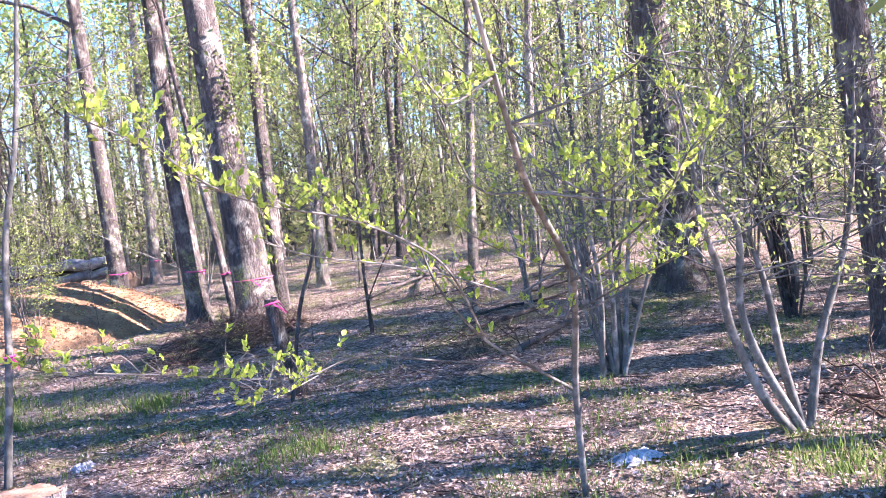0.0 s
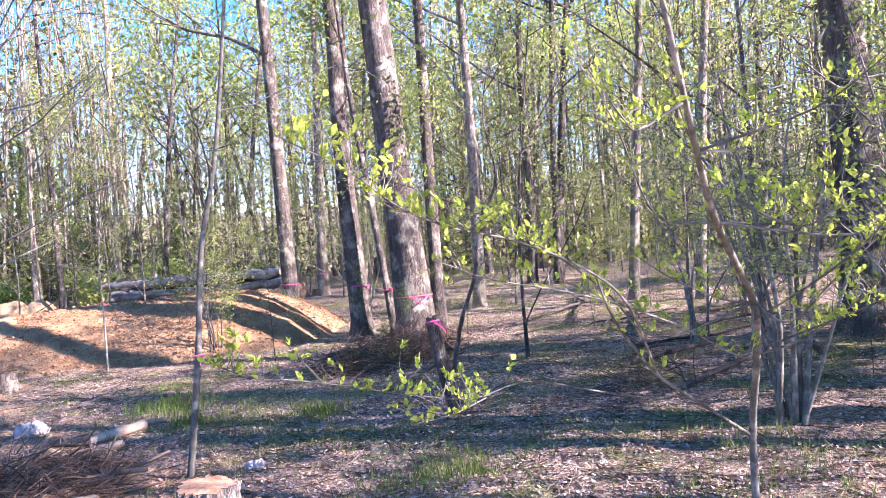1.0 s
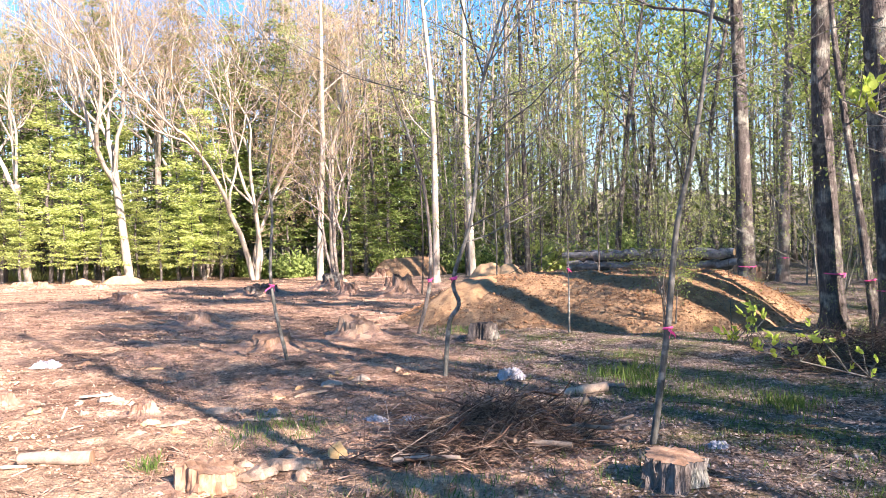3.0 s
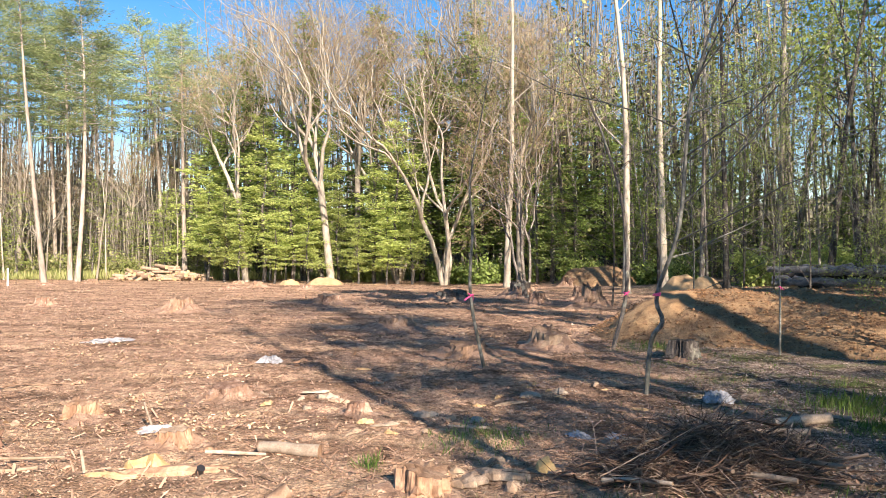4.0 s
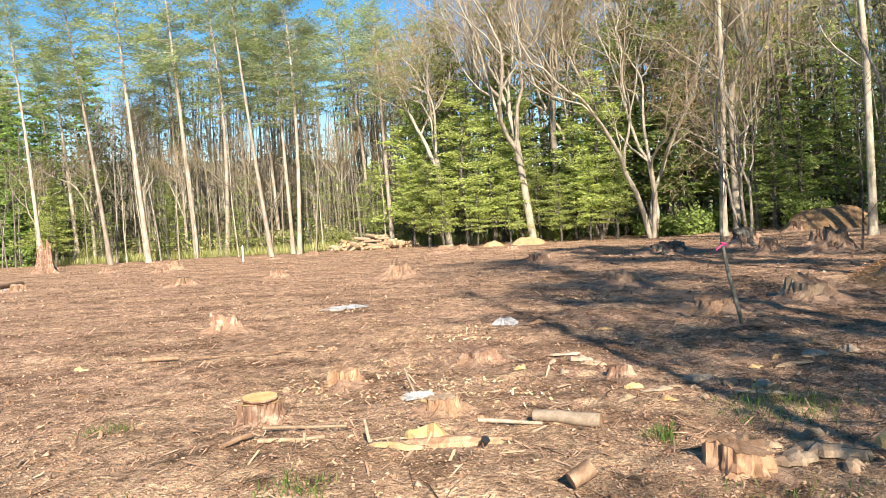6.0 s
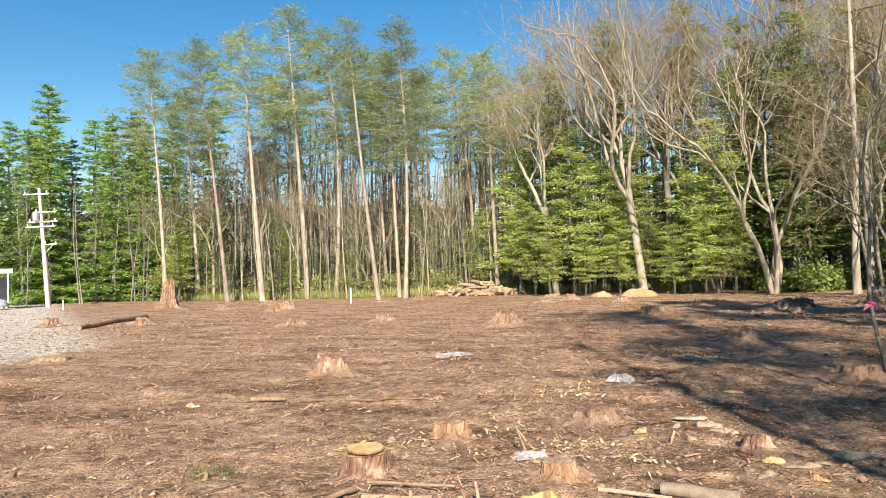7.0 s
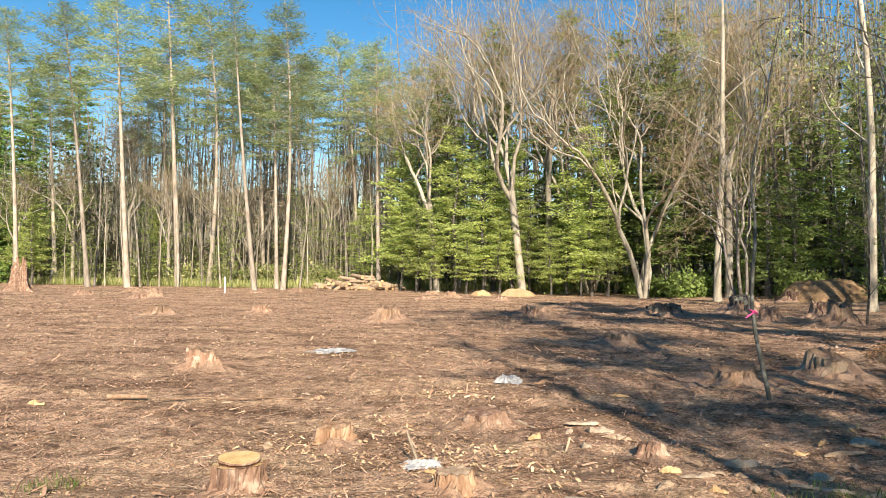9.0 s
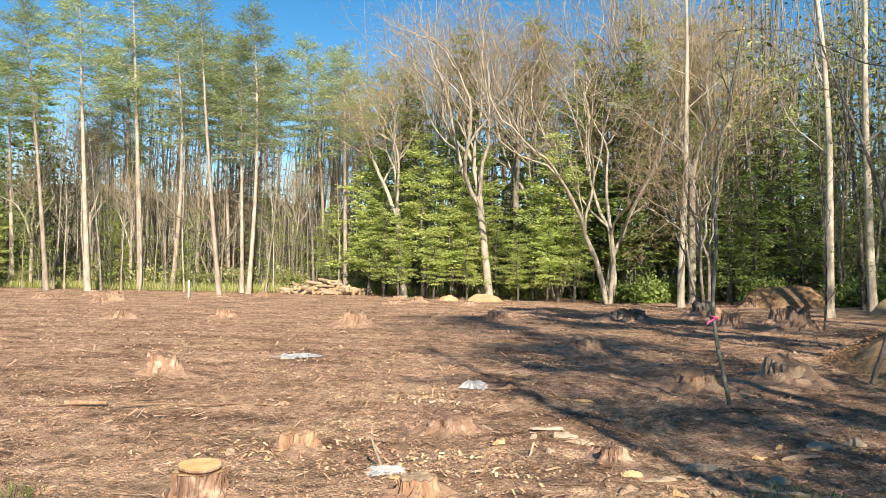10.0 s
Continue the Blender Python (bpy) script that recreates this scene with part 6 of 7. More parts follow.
# ---- pink ribbons ----
def ribbon(x, y, z, r, seed, tail=0.12, tilt=4):
    rng = np.random.default_rng(seed)
    n, a = 24, np.linspace(0, 2 * np.pi, 24, endpoint=False)
    rr = (r + 0.006) * (1 + 0.03 * rng.normal(size=n))
    w = 0.010
    sag = 0.012 * np.sin(a + rng.random() * 6.28)
    v = np.concatenate([np.stack([rr * k * np.cos(a), rr * k * np.sin(a), sag + s], 1) for s, k in ((-w, 1.0), (0.0, 1.03), (w, 1.0), (0.0, 0.97))])
    i, j = np.meshgrid(np.arange(4), np.arange(n), indexing="ij")
    f = np.stack([i * n + j, i * n + (j + 1) % n, ((i + 1) % 4) * n + (j + 1) % n, ((i + 1) % 4) * n + j], -1).reshape(-1, 4)
    chunks = [(v, f, 0)]
    if tail:
        for s in (-1, 1):
            p = limb(rng, (-r * 0.5 * s, -r - 0.01, 0), (0.5 * s, -0.5, -0.25), tail, 4, 0.25, -0.15)
            q = np.concatenate([p + np.array([0, 0, 0.012]), p - np.array([0, 0, 0.012])])
            k = np.arange(4)
            chunks.append((q, np.stack([k, k + 1, k + 6, k + 5], 1), 0))
    ob = build("ribbon", chunks, [RIBBON])
    ob.matrix_world = pose(x, y, z, rng.normal() * tilt, rng.normal() * tilt, rng.random() * 40 - 40)
    return tagged(ob, "bright pink marking ribbon tied round a trunk", "ribbon", "pink marking ribbons")


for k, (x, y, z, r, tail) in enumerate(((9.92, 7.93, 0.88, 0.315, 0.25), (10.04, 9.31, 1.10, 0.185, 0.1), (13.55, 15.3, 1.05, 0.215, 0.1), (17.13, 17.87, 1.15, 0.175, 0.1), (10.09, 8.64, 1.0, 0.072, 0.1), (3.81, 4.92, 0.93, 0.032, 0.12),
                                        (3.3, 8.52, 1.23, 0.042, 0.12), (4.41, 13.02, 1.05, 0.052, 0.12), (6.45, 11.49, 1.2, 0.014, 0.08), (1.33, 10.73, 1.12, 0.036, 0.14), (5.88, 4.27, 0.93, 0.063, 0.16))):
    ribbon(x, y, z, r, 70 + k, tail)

# ---- wood pile at the clearing's end ----
pile = thing("wood_pile", pose(-16.2, 54.4, gz(-16.2, 54.4)), "loose pile of pale cut firewood logs by the trees", "wood pile")
rng = np.random.default_rng(88)
chunk = tube([(-0.9, 0, 0), (-0.3, 0.01, 0), (0.3, -0.01, 0.01), (0.9, 0, 0)], [0.11, 0.115, 0.11, 0.105], 9, cap=1)
src = build("log", chunk, [OLD_WOOD, CUT_WOOD])
log_mesh = src.data
bpy.data.objects.remove(src)
for k in range(90):
    a, s = rng.random() * 6.28, rng.random() ** 0.5
    x, y = 3.1 * s * math.cos(a), 1.3 * s * math.sin(a)
    ob = new("log", log_mesh)
    ob.parent = pile
    sc = rng.uniform(0.8, 1.3)
    ob.matrix_basis = Matrix.Translation((x, y, 0.1 + 1.15 * (1 - s) * rng.random() ** 0.6)) @ Euler((0, rng.normal() * 0.18, rng.choice([0.2, 1.2, 1.7, 2.6]) + rng.normal() * 0.3)).to_matrix().to_4x4() @ Matrix.Diagonal((sc * 0.8, sc, sc, 1))

# ---- far left: pole, carport, car ----
CONCRETE = surface("pole_concrete", (0.42, 0.41, 0.39), (0.52, 0.51, 0.49), (0.60, 0.59, 0.57), 3, 30, bump=0.2, dist=0.01, vary=0.03)
STEEL = plain("galvanised_steel", (0.55, 0.56, 0.57), 0.45, 0.6)
WHITE = plain("white_paint", (0.78, 0.79, 0.80), 0.4)
SILVER = plain("silver_car_paint", (0.55, 0.60, 0.66), 0.25, 0.5, 0.04)
RUBBER = plain("black_rubber", (0.02, 0.02, 0.02), 0.7)
CARGLASS = plain("dark_car_glass", (0.03, 0.04, 0.05), 0.08)
RED = plain("red_plastic", (0.60, 0.03, 0.03), 0.45)
YELLOW = plain("yellow_plastic", (0.75, 0.60, 0.04), 0.45)
GREYWALL = plain("grey_panel", (0.30, 0.32, 0.36), 0.6)


def box(name, sx, sy, sz, at, material, parent, bevel=0.01, turn=0.0, tilt=0.0, label=""):
    bm = bmesh.new()
    bmesh.ops.create_cube(bm, size=1.0)
    bmesh.ops.scale(bm, vec=(sx, sy, sz), verts=bm.verts)
    if bevel:
        bmesh.ops.bevel(bm, geom=bm.edges[:], offset=bevel, segments=2, affect="EDGES", profile=0.5)
    ob = part(name, bm, material, parent, label)
    ob.matrix_basis = pose(*at, 0, tilt, turn)
    return ob


pole = thing("utility_pole", lean_pose(-51.3, 48.0, 0, -0.04, -0.04, radians(40)), "grey concrete utility pole with steel crossarms and a transformer", "utility pole")
under(build("shaft", tube([(0, 0, -0.2), (0, 0, 4), (0, 0, 7), (0, 0, 9.9)], [0.20, 0.175, 0.15, 0.12], 14, cap=True), [CONCRETE]), pole)
for z, w, x in ((9.4, 1.9, -0.25), (7.9, 1.6, 0.35), (7.1, 2.2, 0.1), (6.7, 2.2, -0.1), (5.2, 0.9, 0.55)):
    arm = box("crossarm", w, 0.09, 0.10, (x, -0.17, z), STEEL, pole)
    for s in (-0.42, 0.42):
        q = tube([(s * w, 0, 0.05), (s * w, 0, 0.12), (s * w, 0, 0.2), (s * w, 0, 0.26)], [0.03, 0.06, 0.045, 0.02], 8, cap=True)
        under(build("insulator", q, [WHITE]), arm)
under(build("transformer", tube([(-0.38, -0.25, 7.15), (-0.38, -0.25, 7.25), (-0.38, -0.25, 7.85), (-0.38, -0.25, 7.95)], [0.18, 0.24, 0.24, 0.16], 14, cap=True), [STEEL]), pole)
under(build("brace", tube([(0.75, -0.12, 5.2), (0.12, -0.1, 4.5)], [0.03, 0.03], 6), [STEEL]), pole)
under(build("guy_wire", tube([(0, 0, 7.3), (-2.6, 1.0, 0)], [0.012, 0.012], 5), [STEEL]), pole)

SIDE = 48.5  # heading of the car and carport, degrees
port = thing("carport", pose(-55.2, 45.0, 0, 0, 0, SIDE), "white flat roofed carport with slim posts and grey wall", "carport")
box("roof", 7.0, 4.6, 0.28, (-1.2, 0.2, 3.1), WHITE, port, 0.02)
box("fascia", 7.1, 0.08, 0.36, (-1.2, -2.14, 3.06), WHITE, port, 0.01)
for x in (2.0, -0.6, -4.4):
    box("post", 0.12, 0.12, 2.96, (x, -2.0, 1.48), WHITE, port)
box("rear_wall", 6.6, 0.12, 2.6, (-1.3, 2.2, 1.3), GREYWALL, port)
box("side_panel", 0.08, 3.2, 2.0, (2.0, 0.4, 1.6), GREYWALL, port)


def parked_car(m):
    e = thing("parked_car", m, "silver blue parked hatchback car under a carport", "car")
    xs = [-2.05, -1.98, -1.6, -0.95, -0.2, 0.6, 1.15, 1.75, 2.02, 2.08]
    low = [0.45, 0.30, 0.26, 0.26, 0.26, 0.26, 0.26, 0.28, 0.34, 0.5]
    belt = [0.80, 0.92, 0.95, 0.95, 0.94, 0.92, 0.88, 0.78, 0.68, 0.6]
    roof = [0.82, 1.10, 1.38, 1.50, 1.50, 1.38, 1.02, 0.84, 0.72, 0.62]
    half = [0.66, 0.78, 0.84, 0.86, 0.86, 0.86, 0.85, 0.80, 0.68, 0.55]
    ring = []
    for x, l, b, r, h in zip(xs, low, belt, roof, half):
        top = h * (0.72 if r - b > 0.2 else 0.9)
        ring += [(x, -h * 0.92, l), (x, -h, (l + b) / 2), (x, -h, b), (x, -top, r - 0.03), (x, -top * 0.6, r), (x, top * 0.6, r), (x, top, r - 0.03), (x, h, b), (x, h, (l + b) / 2), (x, h * 0.92, l)]
    v = np.array(ring)
    n = 10
    i, j = np.meshgrid(np.arange(len(xs) - 1), np.arange(n), indexing="ij")
    f = np.stack([i * n + j, (i + 1) * n + j, (i + 1) * n + (j + 1) % n, i * n + (j + 1) % n], -1).reshape(-1, 4)
    caps = np.array([list(range(n))[::-1], [(len(xs) - 1) * n + q for q in range(n)]])
    under(build("body", [(v, f, 0), (v, caps, 0)], [SILVER]), e)
    for s in (-1, 1):
        for x0, x1, name in ((-1.45, -0.75, "rear_window"), (-0.68, 0.15, "side_window"), (0.2, 0.85, "front_window")):
            hi = 1.36 if x1 < 0.5 else 1.14
            q = np.array([(x0, s * 0.868, 0.97), (x1, s * 0.868, 0.96), (x1 - 0.08, s * 0.69, hi), (x0 + 0.06, s * 0.69, 1.38)])
            inner = q - np.array([0, s * 0.03, 0])
            vv = np.vstack([q, inner])
            under(build(name, [(vv, np.array([[0, 1, 2, 3], [7, 6, 5, 4], [0, 4, 5, 1], [1, 5, 6, 2], [2, 6, 7, 3], [3, 7, 4, 0]]), 0)], [CARGLASS], False), e)
        for x in (-1.28, 1.28):
            w = under(build("wheel", tube([(x, s * 0.66, 0.31), (x, s * 0.70, 0.31), (x, s * 0.84, 0.31), (x, s * 0.87, 0.31)], [0.27, 0.31, 0.31, 0.27], 20, cap=True), [RUBBER]), e)
            under(build("rim", tube([(x, s * 0.84, 0.31), (x, s * 0.885, 0.31)], [0.20, 0.18], 16, cap=True), [STEEL]), w)
        under(build("headlight", tube([(1.86, s * 0.58, 0.66), (2.03, s * 0.52, 0.62)], [0.10, 0.07], 10, cap=True), [WHITE]), e)
    return e


parked_car(pose(-53.3, 43.1, 0, 0, 0, SIDE))
for x, y, m, label in ((-51.9, 42.3, RED, "red plastic marker cone beside the car"), (-54.0, 41.5, YELLOW, "yellow plastic marker on the grass")):
    e = thing("marker_cone", pose(x, y, 0), label, "cone")
    under(build("base", tube([(0, 0, 0), (0, 0, 0.05)], [0.28, 0.28], 4, cap=True), [m]), e)
    under(build("cone", tube([(0, 0, 0.05), (0, 0, 0.3), (0, 0, 0.75)], [0.20, 0.15, 0.06], 14, cap=True), [m]), e)
for x, y, h in ((-21.7, 44.0, 1.0), (-44.0, 42.5, 0.7)):
    ob = build("marker_post", tube([(0, 0, -0.1), (0, 0, h * 0.5), (0, 0, h - 0.02), (0, 0, h)], [0.05, 0.05, 0.045, 0.035], 8, cap=True), [WHITE])
    ob.matrix_world = pose(x, y, gz(x, y), 0, 0, 20)
    tagged(ob, "short white wooden marker post in the soil", "post", "white marker posts")


# ---- litter, grass and twigs, past counting ----
def flat_bits(rng, x, y, length, width, tilt, lift=0.012, blunt=False):
    n = len(x)
    a = rng.random(n) * 6.28
    d = unit(np.stack([np.cos(a), np.sin(a), rng.normal(size=n) * tilt], 1))
    s = unit(np.cross(np.stack([rng.normal(size=n) * tilt, rng.normal(size=n) * tilt, np.ones(n)], 1), d))
    up = np.cross(d, s)
    p = np.stack([x, y, ground_z(x, y) + lift * (0.5 + rng.random(n))], 1)
    L, W = np.broadcast_to(length, n)[:, None], np.broadcast_to(width, n)[:, None]
    curl = up * (L * 0.25 * rng.random(n)[:, None])
    v = np.stack([p - d * L / 2 + curl, p - s * W / 2 - d * L * 0.05, p + d * L / 2 + curl * 0.7, p + s * W / 2 + d * L * 0.06], 1)
    if blunt:
        k = 0.7 + 0.5 * rng.random((n, 4, 1))
        v = np.stack([p - d * L / 2 * k[:, 0] - s * W / 2, p + d * L / 2 * k[:, 1] - s * W / 2 * k[:, 2] + curl, p + d * L / 2 * k[:, 2] + s * W / 2 + curl, p - d * L / 2 * k[:, 3] + s * W / 2 * k[:, 1]], 1)
    v[..., 2] = np.maximum(v[..., 2], ground_z(v[..., 0], v[..., 1]) + 0.002)
    return [(v.reshape(-1, 3), np.arange(n * 4).reshape(-1, 4), 0)]


def spread_over(rng, n, x0, x1, y0, y1, density, centre=(0.0, 0.5), power=2.0):
    """Random places, thinning out with the distance and kept by a density."""
    X, Y = [], []
    while len(X) < n:
        m = n * 3
        x, y = rng.uniform(x0, x1, m), rng.uniform(y0, y1, m)
        r = np.hypot(x - centre[0], y - centre[1])
        keep = rng.random(m) < density(x, y) * np.minimum(1, (5.0 / np.maximum(r, 1)) ** power)
        X += list(x[keep])
        Y += list(y[keep])
    return np.array(X[:n]), np.array(Y[:n])


DEAD_LEAF = leaves("dead_leaf", [(0.11, 0.076, 0.057), (0.21, 0.152, 0.118), (0.33, 0.262, 0.215), (0.46, 0.395, 0.345), (0.25, 0.178, 0.133)], 0.15, 0.3)
BARK_BIT = leaves("bark_bit", [(0.16, 0.094, 0.063), (0.25, 0.155, 0.107), (0.33, 0.215, 0.15), (0.38, 0.262, 0.187), (0.28, 0.17, 0.113), (0.42, 0.30, 0.22)], 0.0, 0.2)
# heaps of torn chips where trunks were sawn
PALE_CHIP = leaves("pale_torn_chip", [(0.40, 0.27, 0.155), (0.55, 0.40, 0.245), (0.47, 0.33, 0.20), (0.62, 0.50, 0.35)], 0.0, 0.2)
SAWN_AT = [(-5.7, 14.2, 0.5), (-4.5, 12.3, 0.45), (-3.7, 14.4, 0.6), (-2.3, 10.6, 0.5), (-2.6, 8.7, 0.4), (-1.9, 7.4, 0.5), (-1.4, 7.2, 0.4), (-3.4, 7.5, 0.45), (-0.8, 15.0, 0.5)]
rng = np.random.default_rng(915)
for cx, cy, spread in SAWN_AT:
    n = 170
    x, y = cx + rng.normal(size=n) * spread, cy + rng.normal(size=n) * spread * 0.8
    ob = build("chip_patch", flat_bits(rng, x, y, rng.uniform(0.014, 0.06, n), rng.uniform(0.008, 0.026, n), 0.5, 0.014, True), [PALE_CHIP], False)
    tagged(ob, "patch of pale torn wood chips on reddish soil", "wood chips", kind="stuff")
WOOD_CHIP = leaves("wood_chip", [(0.35, 0.235, 0.145), (0.45, 0.32, 0.205), (0.40, 0.275, 0.175), (0.53, 0.405, 0.285)], 0.0, 0.2)
GRASS = leaves("grass_blade", [(0.06, 0.115, 0.025), (0.11, 0.19, 0.04), (0.165, 0.26, 0.06), (0.27, 0.28, 0.12)], 0.4, 0.3)

rng = np.random.default_rng(1001)
x, y = spread_over(rng, 60000, 2, 18, -5, 18, lambda x, y: 0.15 + 0.85 * turf_amount(x, y))
ob = build("dead_leaves", flat_bits(rng, x, y, rng.uniform(0.018, 0.046, len(x)), rng.uniform(0.011, 0.028, len(x)), 0.35), [DEAD_LEAF], False)
tagged(ob, "dry brown and greyish dead leaves strewn over the forest floor", "dead leaves", kind="stuff")
CLOD_BIT = leaves("soil_crumb", [(0.10, 0.06, 0.042), (0.19, 0.118, 0.082), (0.28, 0.18, 0.13), (0.34, 0.235, 0.17), (0.22, 0.135, 0.092), (0.38, 0.28, 0.21)], 0.0, 0.1)
bare = lambda x, y: 1 - 0.9 * turf_amount(x, y)


def crumbs(rng, x, y, size, flat=0.6):
    """Small lumps of soil, bark and root, six corners each."""
    n = len(x)
    a = rng.random(n) * 6.28
    ring = np.array([(1, 0, 0), (0, 1, 0), (-1, 0, 0), (0, -1, 0), (0, 0, 1), (0, 0, -0.5)])
    q = ring[None] * (0.45 + 0.9 * rng.random((n, 6, 1))) * np.array([1, 1, flat])
    q[..., 0] *= (0.6 + 1.3 * rng.random(n) ** 2)[:, None]
    c, d = np.cos(a)[:, None], np.sin(a)[:, None]
    v = np.stack([q[..., 0] * c - q[..., 1] * d, q[..., 0] * d + q[..., 1] * c, q[..., 2]], -1) * np.asarray(size)[:, None, None]
    v += np.stack([x, y, ground_z(x, y) + np.asarray(size) * 0.2], 1)[:, None]
    f = np.array([(0, 1, 4), (1, 2, 4), (2, 3, 4), (3, 0, 4), (1, 0, 5), (2, 1, 5), (3, 2, 5), (0, 3, 5)])
    return [(v.reshape(-1, 3), (np.arange(n)[:, None, None] * 6 + f[None]).reshape(-1, 3), 0)]


x, y = spread_over(rng, 46000, -24, 9, 2, 34, bare, power=1.5)
far = 1 + np.hypot(x, y) / 16
ob = build("bark_litter", flat_bits(rng, x, y, rng.uniform(0.006, 0.024, len(x)) * far, rng.uniform(0.003, 0.011, len(x)) * far, 0.5, 0.008, True), [BARK_BIT], False)
tagged(ob, "reddish brown bark scraps and needles over the cleared soil", "bark litter", kind="stuff")
x, y = spread_over(rng, 24000, -26, 9, 2, 40, lambda x, y: bare(x, y) * (0.2 + 0.8 * smooth(-0.35, 0.45, ripple(x, y, 2.2, 20, 8))), power=1.45)
ob = build("soil_crumbs", crumbs(rng, x, y, rng.uniform(0.005, 0.015, len(x)) * (1 + 0.9 * (rng.random(len(x)) < 0.04)) * (1 + np.hypot(x, y) / 16)), [CLOD_BIT], True)
tagged(ob, "crumbs and clods of reddish brown soil and root", "soil", kind="stuff")
x, y = spread_over(rng, 9000, -22, 8, 2, 34, lambda x, y: bare(x, y) * (0.3 + 0.7 * smooth(-0.3, 0.4, ripple(x, y, 1.8, 2, 8))), power=1.5)
far = 1 + np.hypot(x, y) / 22
ob = build("root_fibres", flat_bits(rng, x, y, rng.uniform(0.03, 0.13, len(x)) * far, rng.uniform(0.002, 0.007, len(x)) * far, 0.5, 0.016, True), [CLOD_BIT], False)
tagged(ob, "fine fibres of root and bark bristling from the soil", "bark litter", kind="stuff")
patch = lambda x, y: (1 - turf_amount(x, y)) * smooth(-0.1, 0.5, ripple(x, y, 3.0, 10, 8)) * (0.2 + 0.8 * smooth(9.5, 5, y))
x, y = spread_over(rng, 4200, -9, 4, 2.5, 20, patch)
ob = build("wood_chips", flat_bits(rng, x, y, rng.uniform(0.008, 0.036, len(x)), rng.uniform(0.004, 0.014, len(x)), 0.4, 0.01, True), [WOOD_CHIP], False)
tagged(ob, "pale yellow wood chips and splinters strewn over the soil", "wood chips", kind="stuff")
x, y = spread_over(rng, 1700, -20, 6, 2.5, 30, lambda x, y: bare(x, y) * (0.15 + 0.85 * smooth(-0.2, 0.5, ripple(x, y, 2.6, 6, 8))), power=1.2)
ob = build("bark_slabs", flat_bits(rng, x, y, rng.uniform(0.04, 0.15, len(x)) * (1 + np.hypot(x, y) / 30), rng.uniform(0.006, 0.02, len(x)) * (1 + np.hypot(x, y) / 30), 0.4, 0.014, True), [BARK_BIT], False)
tagged(ob, "curled strips of brown bark and splinters on the soil", "bark litter", kind="stuff")
n = 17000
x, y = rng.uniform(-46, 9, n), 15 + 41 * rng.random(n)
patchy = rng.random(n) < 0.2 + 0.8 * smooth(-0.2, 0.4, ripple(x, y, 5.0, 3, 8))
x, y = x[patchy], y[patchy]
FAR_BIT = leaves("far_litter_bit", [(0.10, 0.062, 0.042), (0.20, 0.125, 0.088), (0.31, 0.215, 0.155), (0.43, 0.33, 0.25), (0.16, 0.10, 0.068)], 0.0, 0.2)
ob = build("branch_litter", crumbs(rng, x, y, rng.uniform(0.02, 0.06, len(x)), 0.7), [FAR_BIT], True)
tagged(ob, "broken bark and branch scraps far out on the cleared soil", "bark litter", kind="stuff")

x, y = spread_over(rng, 5000, -16, 13, -3, 28, lambda x, y: 0.12 + 0.8 * turf_amount(x, y), power=1.2)
a, L = rng.random(len(x)) * 6.28, rng.uniform(0.12, 0.65, len(x))
chunks = []
for k in range(len(x)):
    d = np.array([math.cos(a[k]), math.sin(a[k])]) * L[k] / 2
    bend = rng.normal(size=2) * L[k] * 0.07
    q = np.array([(x[k] - d[0], y[k] - d[1]), (x[k] + bend[0], y[k] + bend[1]), (x[k] + d[0], y[k] + d[1])])
    r = rng.uniform(0.0015, 0.0045)
    chunks += tube(np.column_stack([q, ground_z(q[:, 0], q[:, 1]) + r + np.abs(rng.normal(size=3)) * 0.012]), [r, r * 0.9, r * 0.5], 3)
tagged(build("fallen_twigs", chunks, [STICKS]), "thin dry twigs strewn over soil and dead leaves", "twigs", kind="stuff")


def grass_at(rng, x, y, h, mi=0):
    n = len(x)
    p = np.stack([x, y, ground_z(x, y) - 0.005], 1)
    d = np.stack([rng.normal(size=n) * 0.35, rng.normal(size=n) * 0.35, np.ones(n)], 1)
    return blades(rng, p, d, h, np.clip(h * 0.07, 0.004, 0.02), mi, 0.0)


clump = lambda x, y: turf_amount(x, y) * smooth(-0.2, 0.65, ripple(x, y, 2.2, 12, 8) + 0.5 * ripple(x, y, 0.5, 3, 6))
x, y = spread_over(rng, 36000, 2, 16, -4, 16, clump, power=1.7)
chunks = grass_at(rng, x, y, rng.uniform(0.025, 0.10, len(x)))
for cx, cy, r, h, n in ((5.6, 6.4, 0.9, 0.09, 900), (5.5, 5.5, 0.35, 0.14, 450), (4.75, 6.6, 0.25, 0.12, 450), (4.75, -0.3, 0.35, 0.1, 500), (-0.02, 5.7, 0.12, 0.12, 110), (5.2, 7.6, 0.5, 0.15, 700), (-3.3, 4.1, 0.3, 0.07, 200), (-2.2, 4.5, 0.2, 0.09, 150), (1.0, 6.6, 0.5, 0.1, 500), (0.6, 4.4, 0.5, 0.08, 400), (4.6, 3.2, 0.5, 0.1, 900), (1.8, 4.4, 0.6, 0.09, 600), (-4.5, 6.0, 0.25, 0.08, 150), (4.9, 13.0, 0.6, 0.12, 400)):
    px, py = rng.normal(size=n) * r * 0.5 + cx, rng.normal(size=n) * r * 0.5 + cy
    chunks += grass_at(rng, px, py, rng.uniform(h * 0.4, h * 1.2, n))
tagged(build("grass_tufts", chunks, [GRASS]), "thin green grass tufts among dead leaves", "grass", kind="stuff")

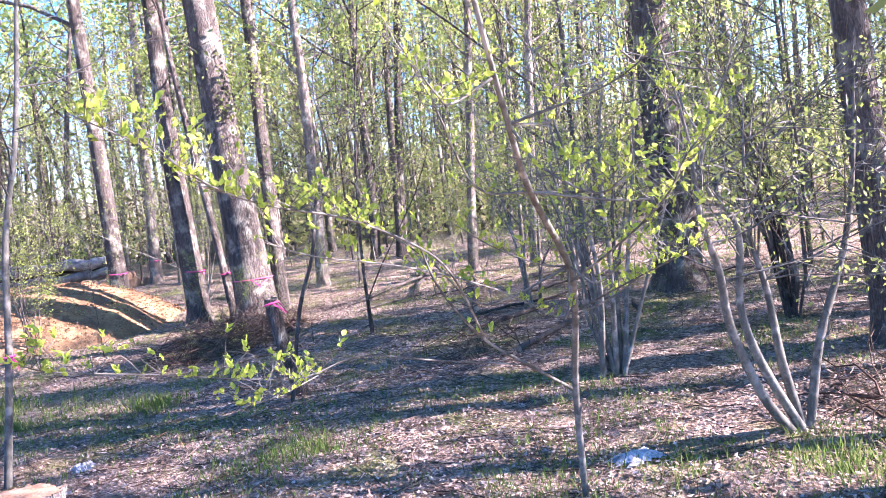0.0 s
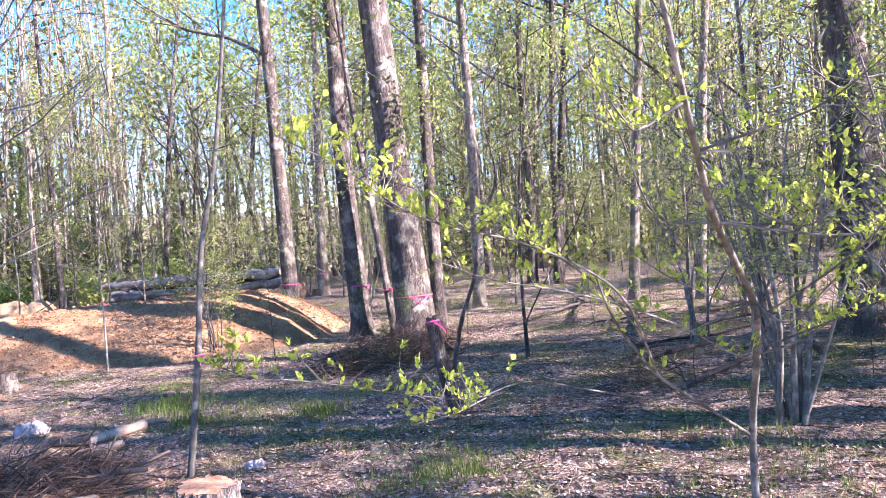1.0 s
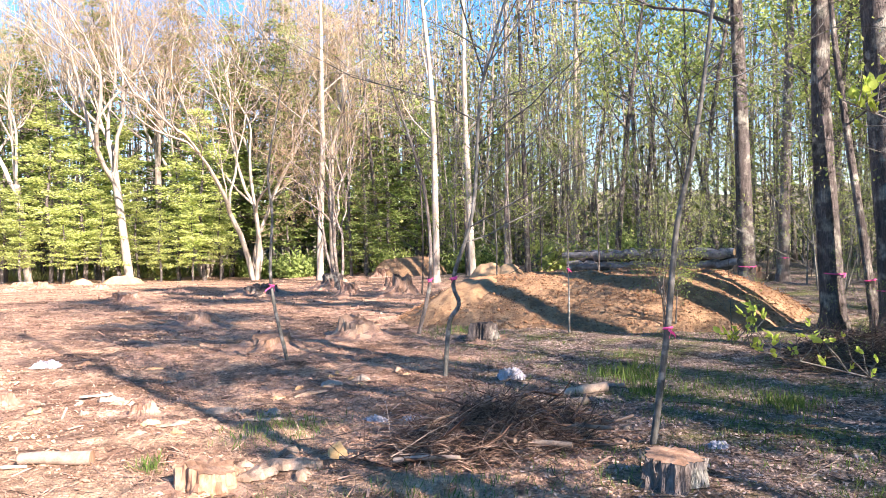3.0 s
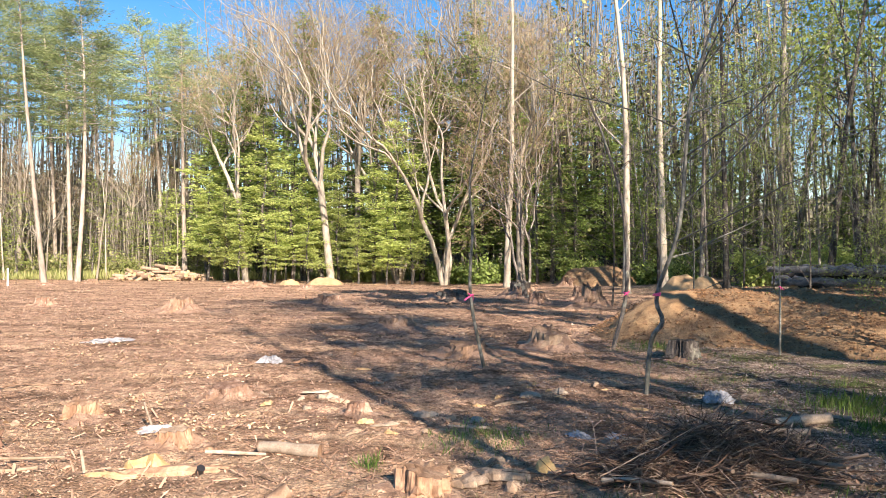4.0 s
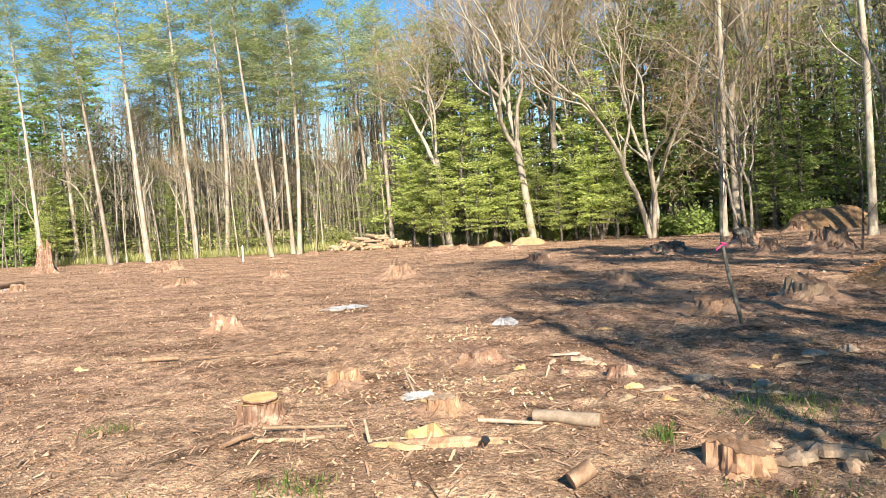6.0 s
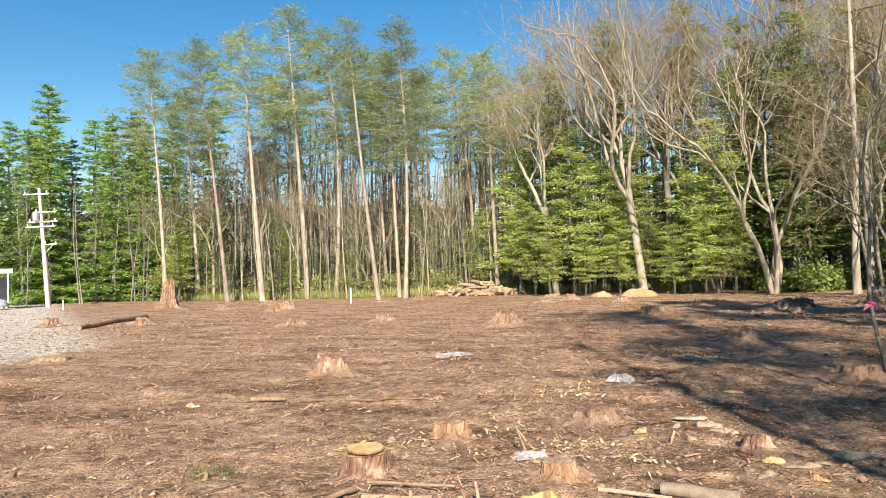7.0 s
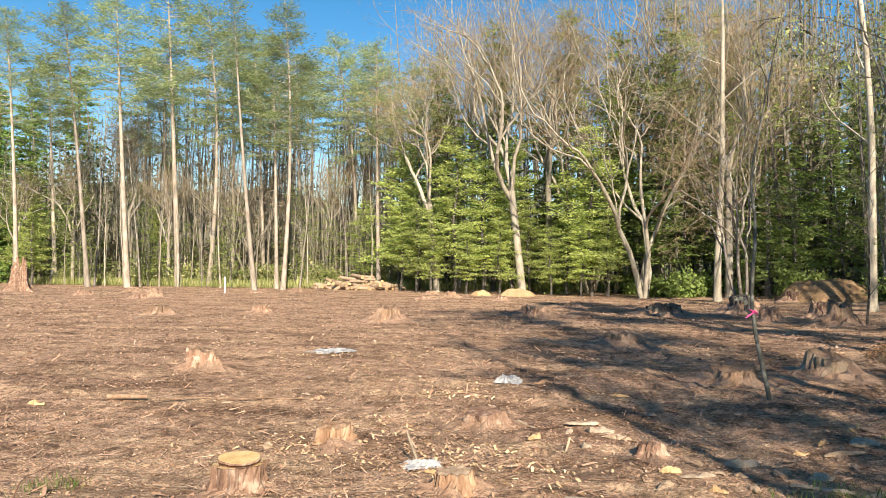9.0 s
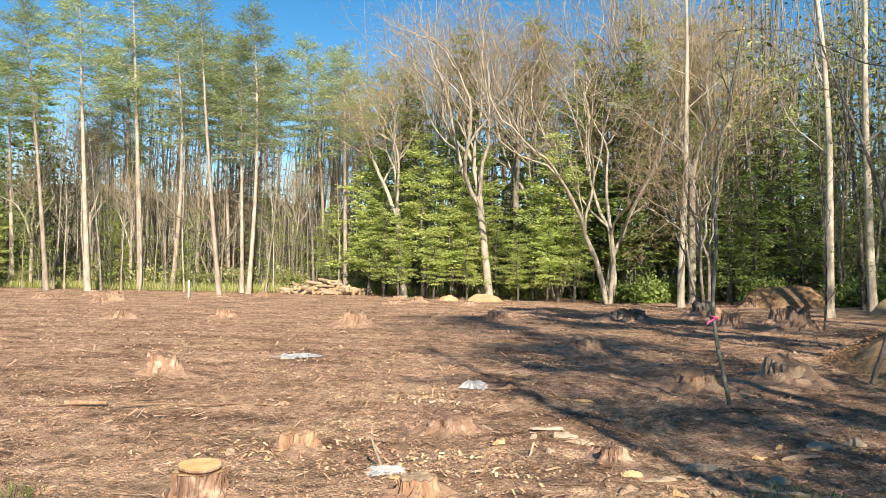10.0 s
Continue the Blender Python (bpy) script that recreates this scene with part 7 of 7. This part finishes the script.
# crumbs of earth on the great heap
co = np.empty(len(great_mound.data.vertices) * 3)
great_mound.data.vertices.foreach_get("co", co)
co = co.reshape(-1, 3)
co = co[co[:, 2] > ground_z(co[:, 0], co[:, 1]) + 0.02]
n = 15000
at = co[rng.integers(len(co), size=n)] + np.column_stack([rng.normal(size=(n, 2)) * 0.06, np.zeros(n)])
size = rng.uniform(0.008, 0.024, n) * (1 + 0.8 * (rng.random(n) < 0.06))
corners = np.array([(1, 0, 0), (0, 1, 0), (-1, 0, 0), (0, -1, 0), (0, 0, 0.8), (0, 0, -0.6)])
v = corners[None] * (size[:, None] * (0.6 + 0.8 * rng.random((n, 6))))[..., None] + at[:, None]
faces = np.array([(0, 1, 4), (1, 2, 4), (2, 3, 4), (3, 0, 4), (1, 0, 5), (2, 1, 5), (3, 2, 5), (0, 3, 5)])
CLOD = leaves("soil_clod", [(0.12, 0.065, 0.036), (0.20, 0.112, 0.06), (0.31, 0.185, 0.10), (0.16, 0.09, 0.05)], 0.0, 0.1)
ob = build("earth_crumbs", [(v.reshape(-1, 3), (np.arange(n)[:, None, None] * 6 + faces[None]).reshape(-1, 3), 0)], [CLOD], True)
tagged(ob, "loose crumbs of reddish brown earth on the long heap", "soil", kind="stuff")

# tall grass and bushes along the far edge
EDGE_GREEN = leaves("edge_green", [(0.17, 0.21, 0.07), (0.27, 0.31, 0.11), (0.37, 0.39, 0.16), (0.46, 0.42, 0.24)], 0.4)
n = 20000
x = rng.uniform(-46, 4, n)
y = 54.6 + 0.05 * np.abs(x + 20) + rng.random(n) * 5 + 0.8 * ripple(x, 0 * x, 6.0, 2, 5)
h = rng.uniform(0.2, 1.0, n) * (0.6 + 0.5 * ripple(x, y, 5.0, 9, 6) ** 2 + 0.2)
tagged(build("edge_grass", blades(rng, np.stack([x, y, 0 * x], 1), np.stack([rng.normal(size=n) * 0.25, rng.normal(size=n) * 0.25, np.ones(n)], 1), h, h * 0.06 + 0.02), [EDGE_GREEN]), "tall yellowish green grass and brush along the trees", "grass", kind="stuff")


def leafy_bush(x, y, r, h, n, seed, material, label):
    rng = np.random.default_rng(seed)
    chunks = []
    wood = []
    for k in range(14):
        a = rng.random() * 6.28
        p = limb(rng, (0, 0, 0), (math.cos(a) * 0.6, math.sin(a) * 0.6, 1), h * (0.5 + 0.5 * rng.random()), 3, 0.15)
        wood += tube(p, [0.03, 0.02, 0.012, 0.005], 3)
        m = n // 14
        s = 0.2 + 0.8 * rng.random(m)
        q = p[np.minimum((s * 3).astype(int), 2)] + rng.normal(size=(m, 3)) * np.array([r * 0.3, r * 0.3, h * 0.13])
        q[:, 2] = np.abs(q[:, 2])
        chunks += blades(rng, q, rng.normal(size=q.shape), rng.uniform(0.12, 0.3, m), rng.uniform(0.07, 0.16, m))
    e = thing("leafy_bush", pose(x, y, gz(x, y)), label, "bush", "bushes at the wood's edge")
    under(build("stem", wood, [BARK_DARK]), e)
    under(build("foliage", chunks, [material]), e)
    return e


rng = np.random.default_rng(1002)
bush_a = leafy_bush(-1.6, 51.5, 1.2, 2.2, 1100, 1, LEAF_HEMLOCK, "bright green leafy bush at the wood's edge")
bush_b = leafy_bush(4.5, 47.5, 1.4, 2.0, 1100, 2, LEAF_BROADLEAF, "dark green leafy bush at the wood's edge")
bush_c = leafy_bush(-14.0, 58.5, 1.4, 2.6, 1000, 3, EDGE_GREEN, "yellowish green bush at the wood's edge")
for k in range(64):
    x = rng.uniform(-45, 22)
    y = (56.2 + 3 * rng.random() + 0.05 * abs(x + 20)) if x < 2 else 49 - 1.2 * (x - 2) + 6 * rng.random() + 1
    src = bush_c if x < -10 else (bush_b if rng.random() < 0.75 else bush_a)
    copy_thing(src, lean_pose(x, y, gz(x, y), 0, 0, rng.random() * 6.28, rng.uniform(0.6, 1.3)))
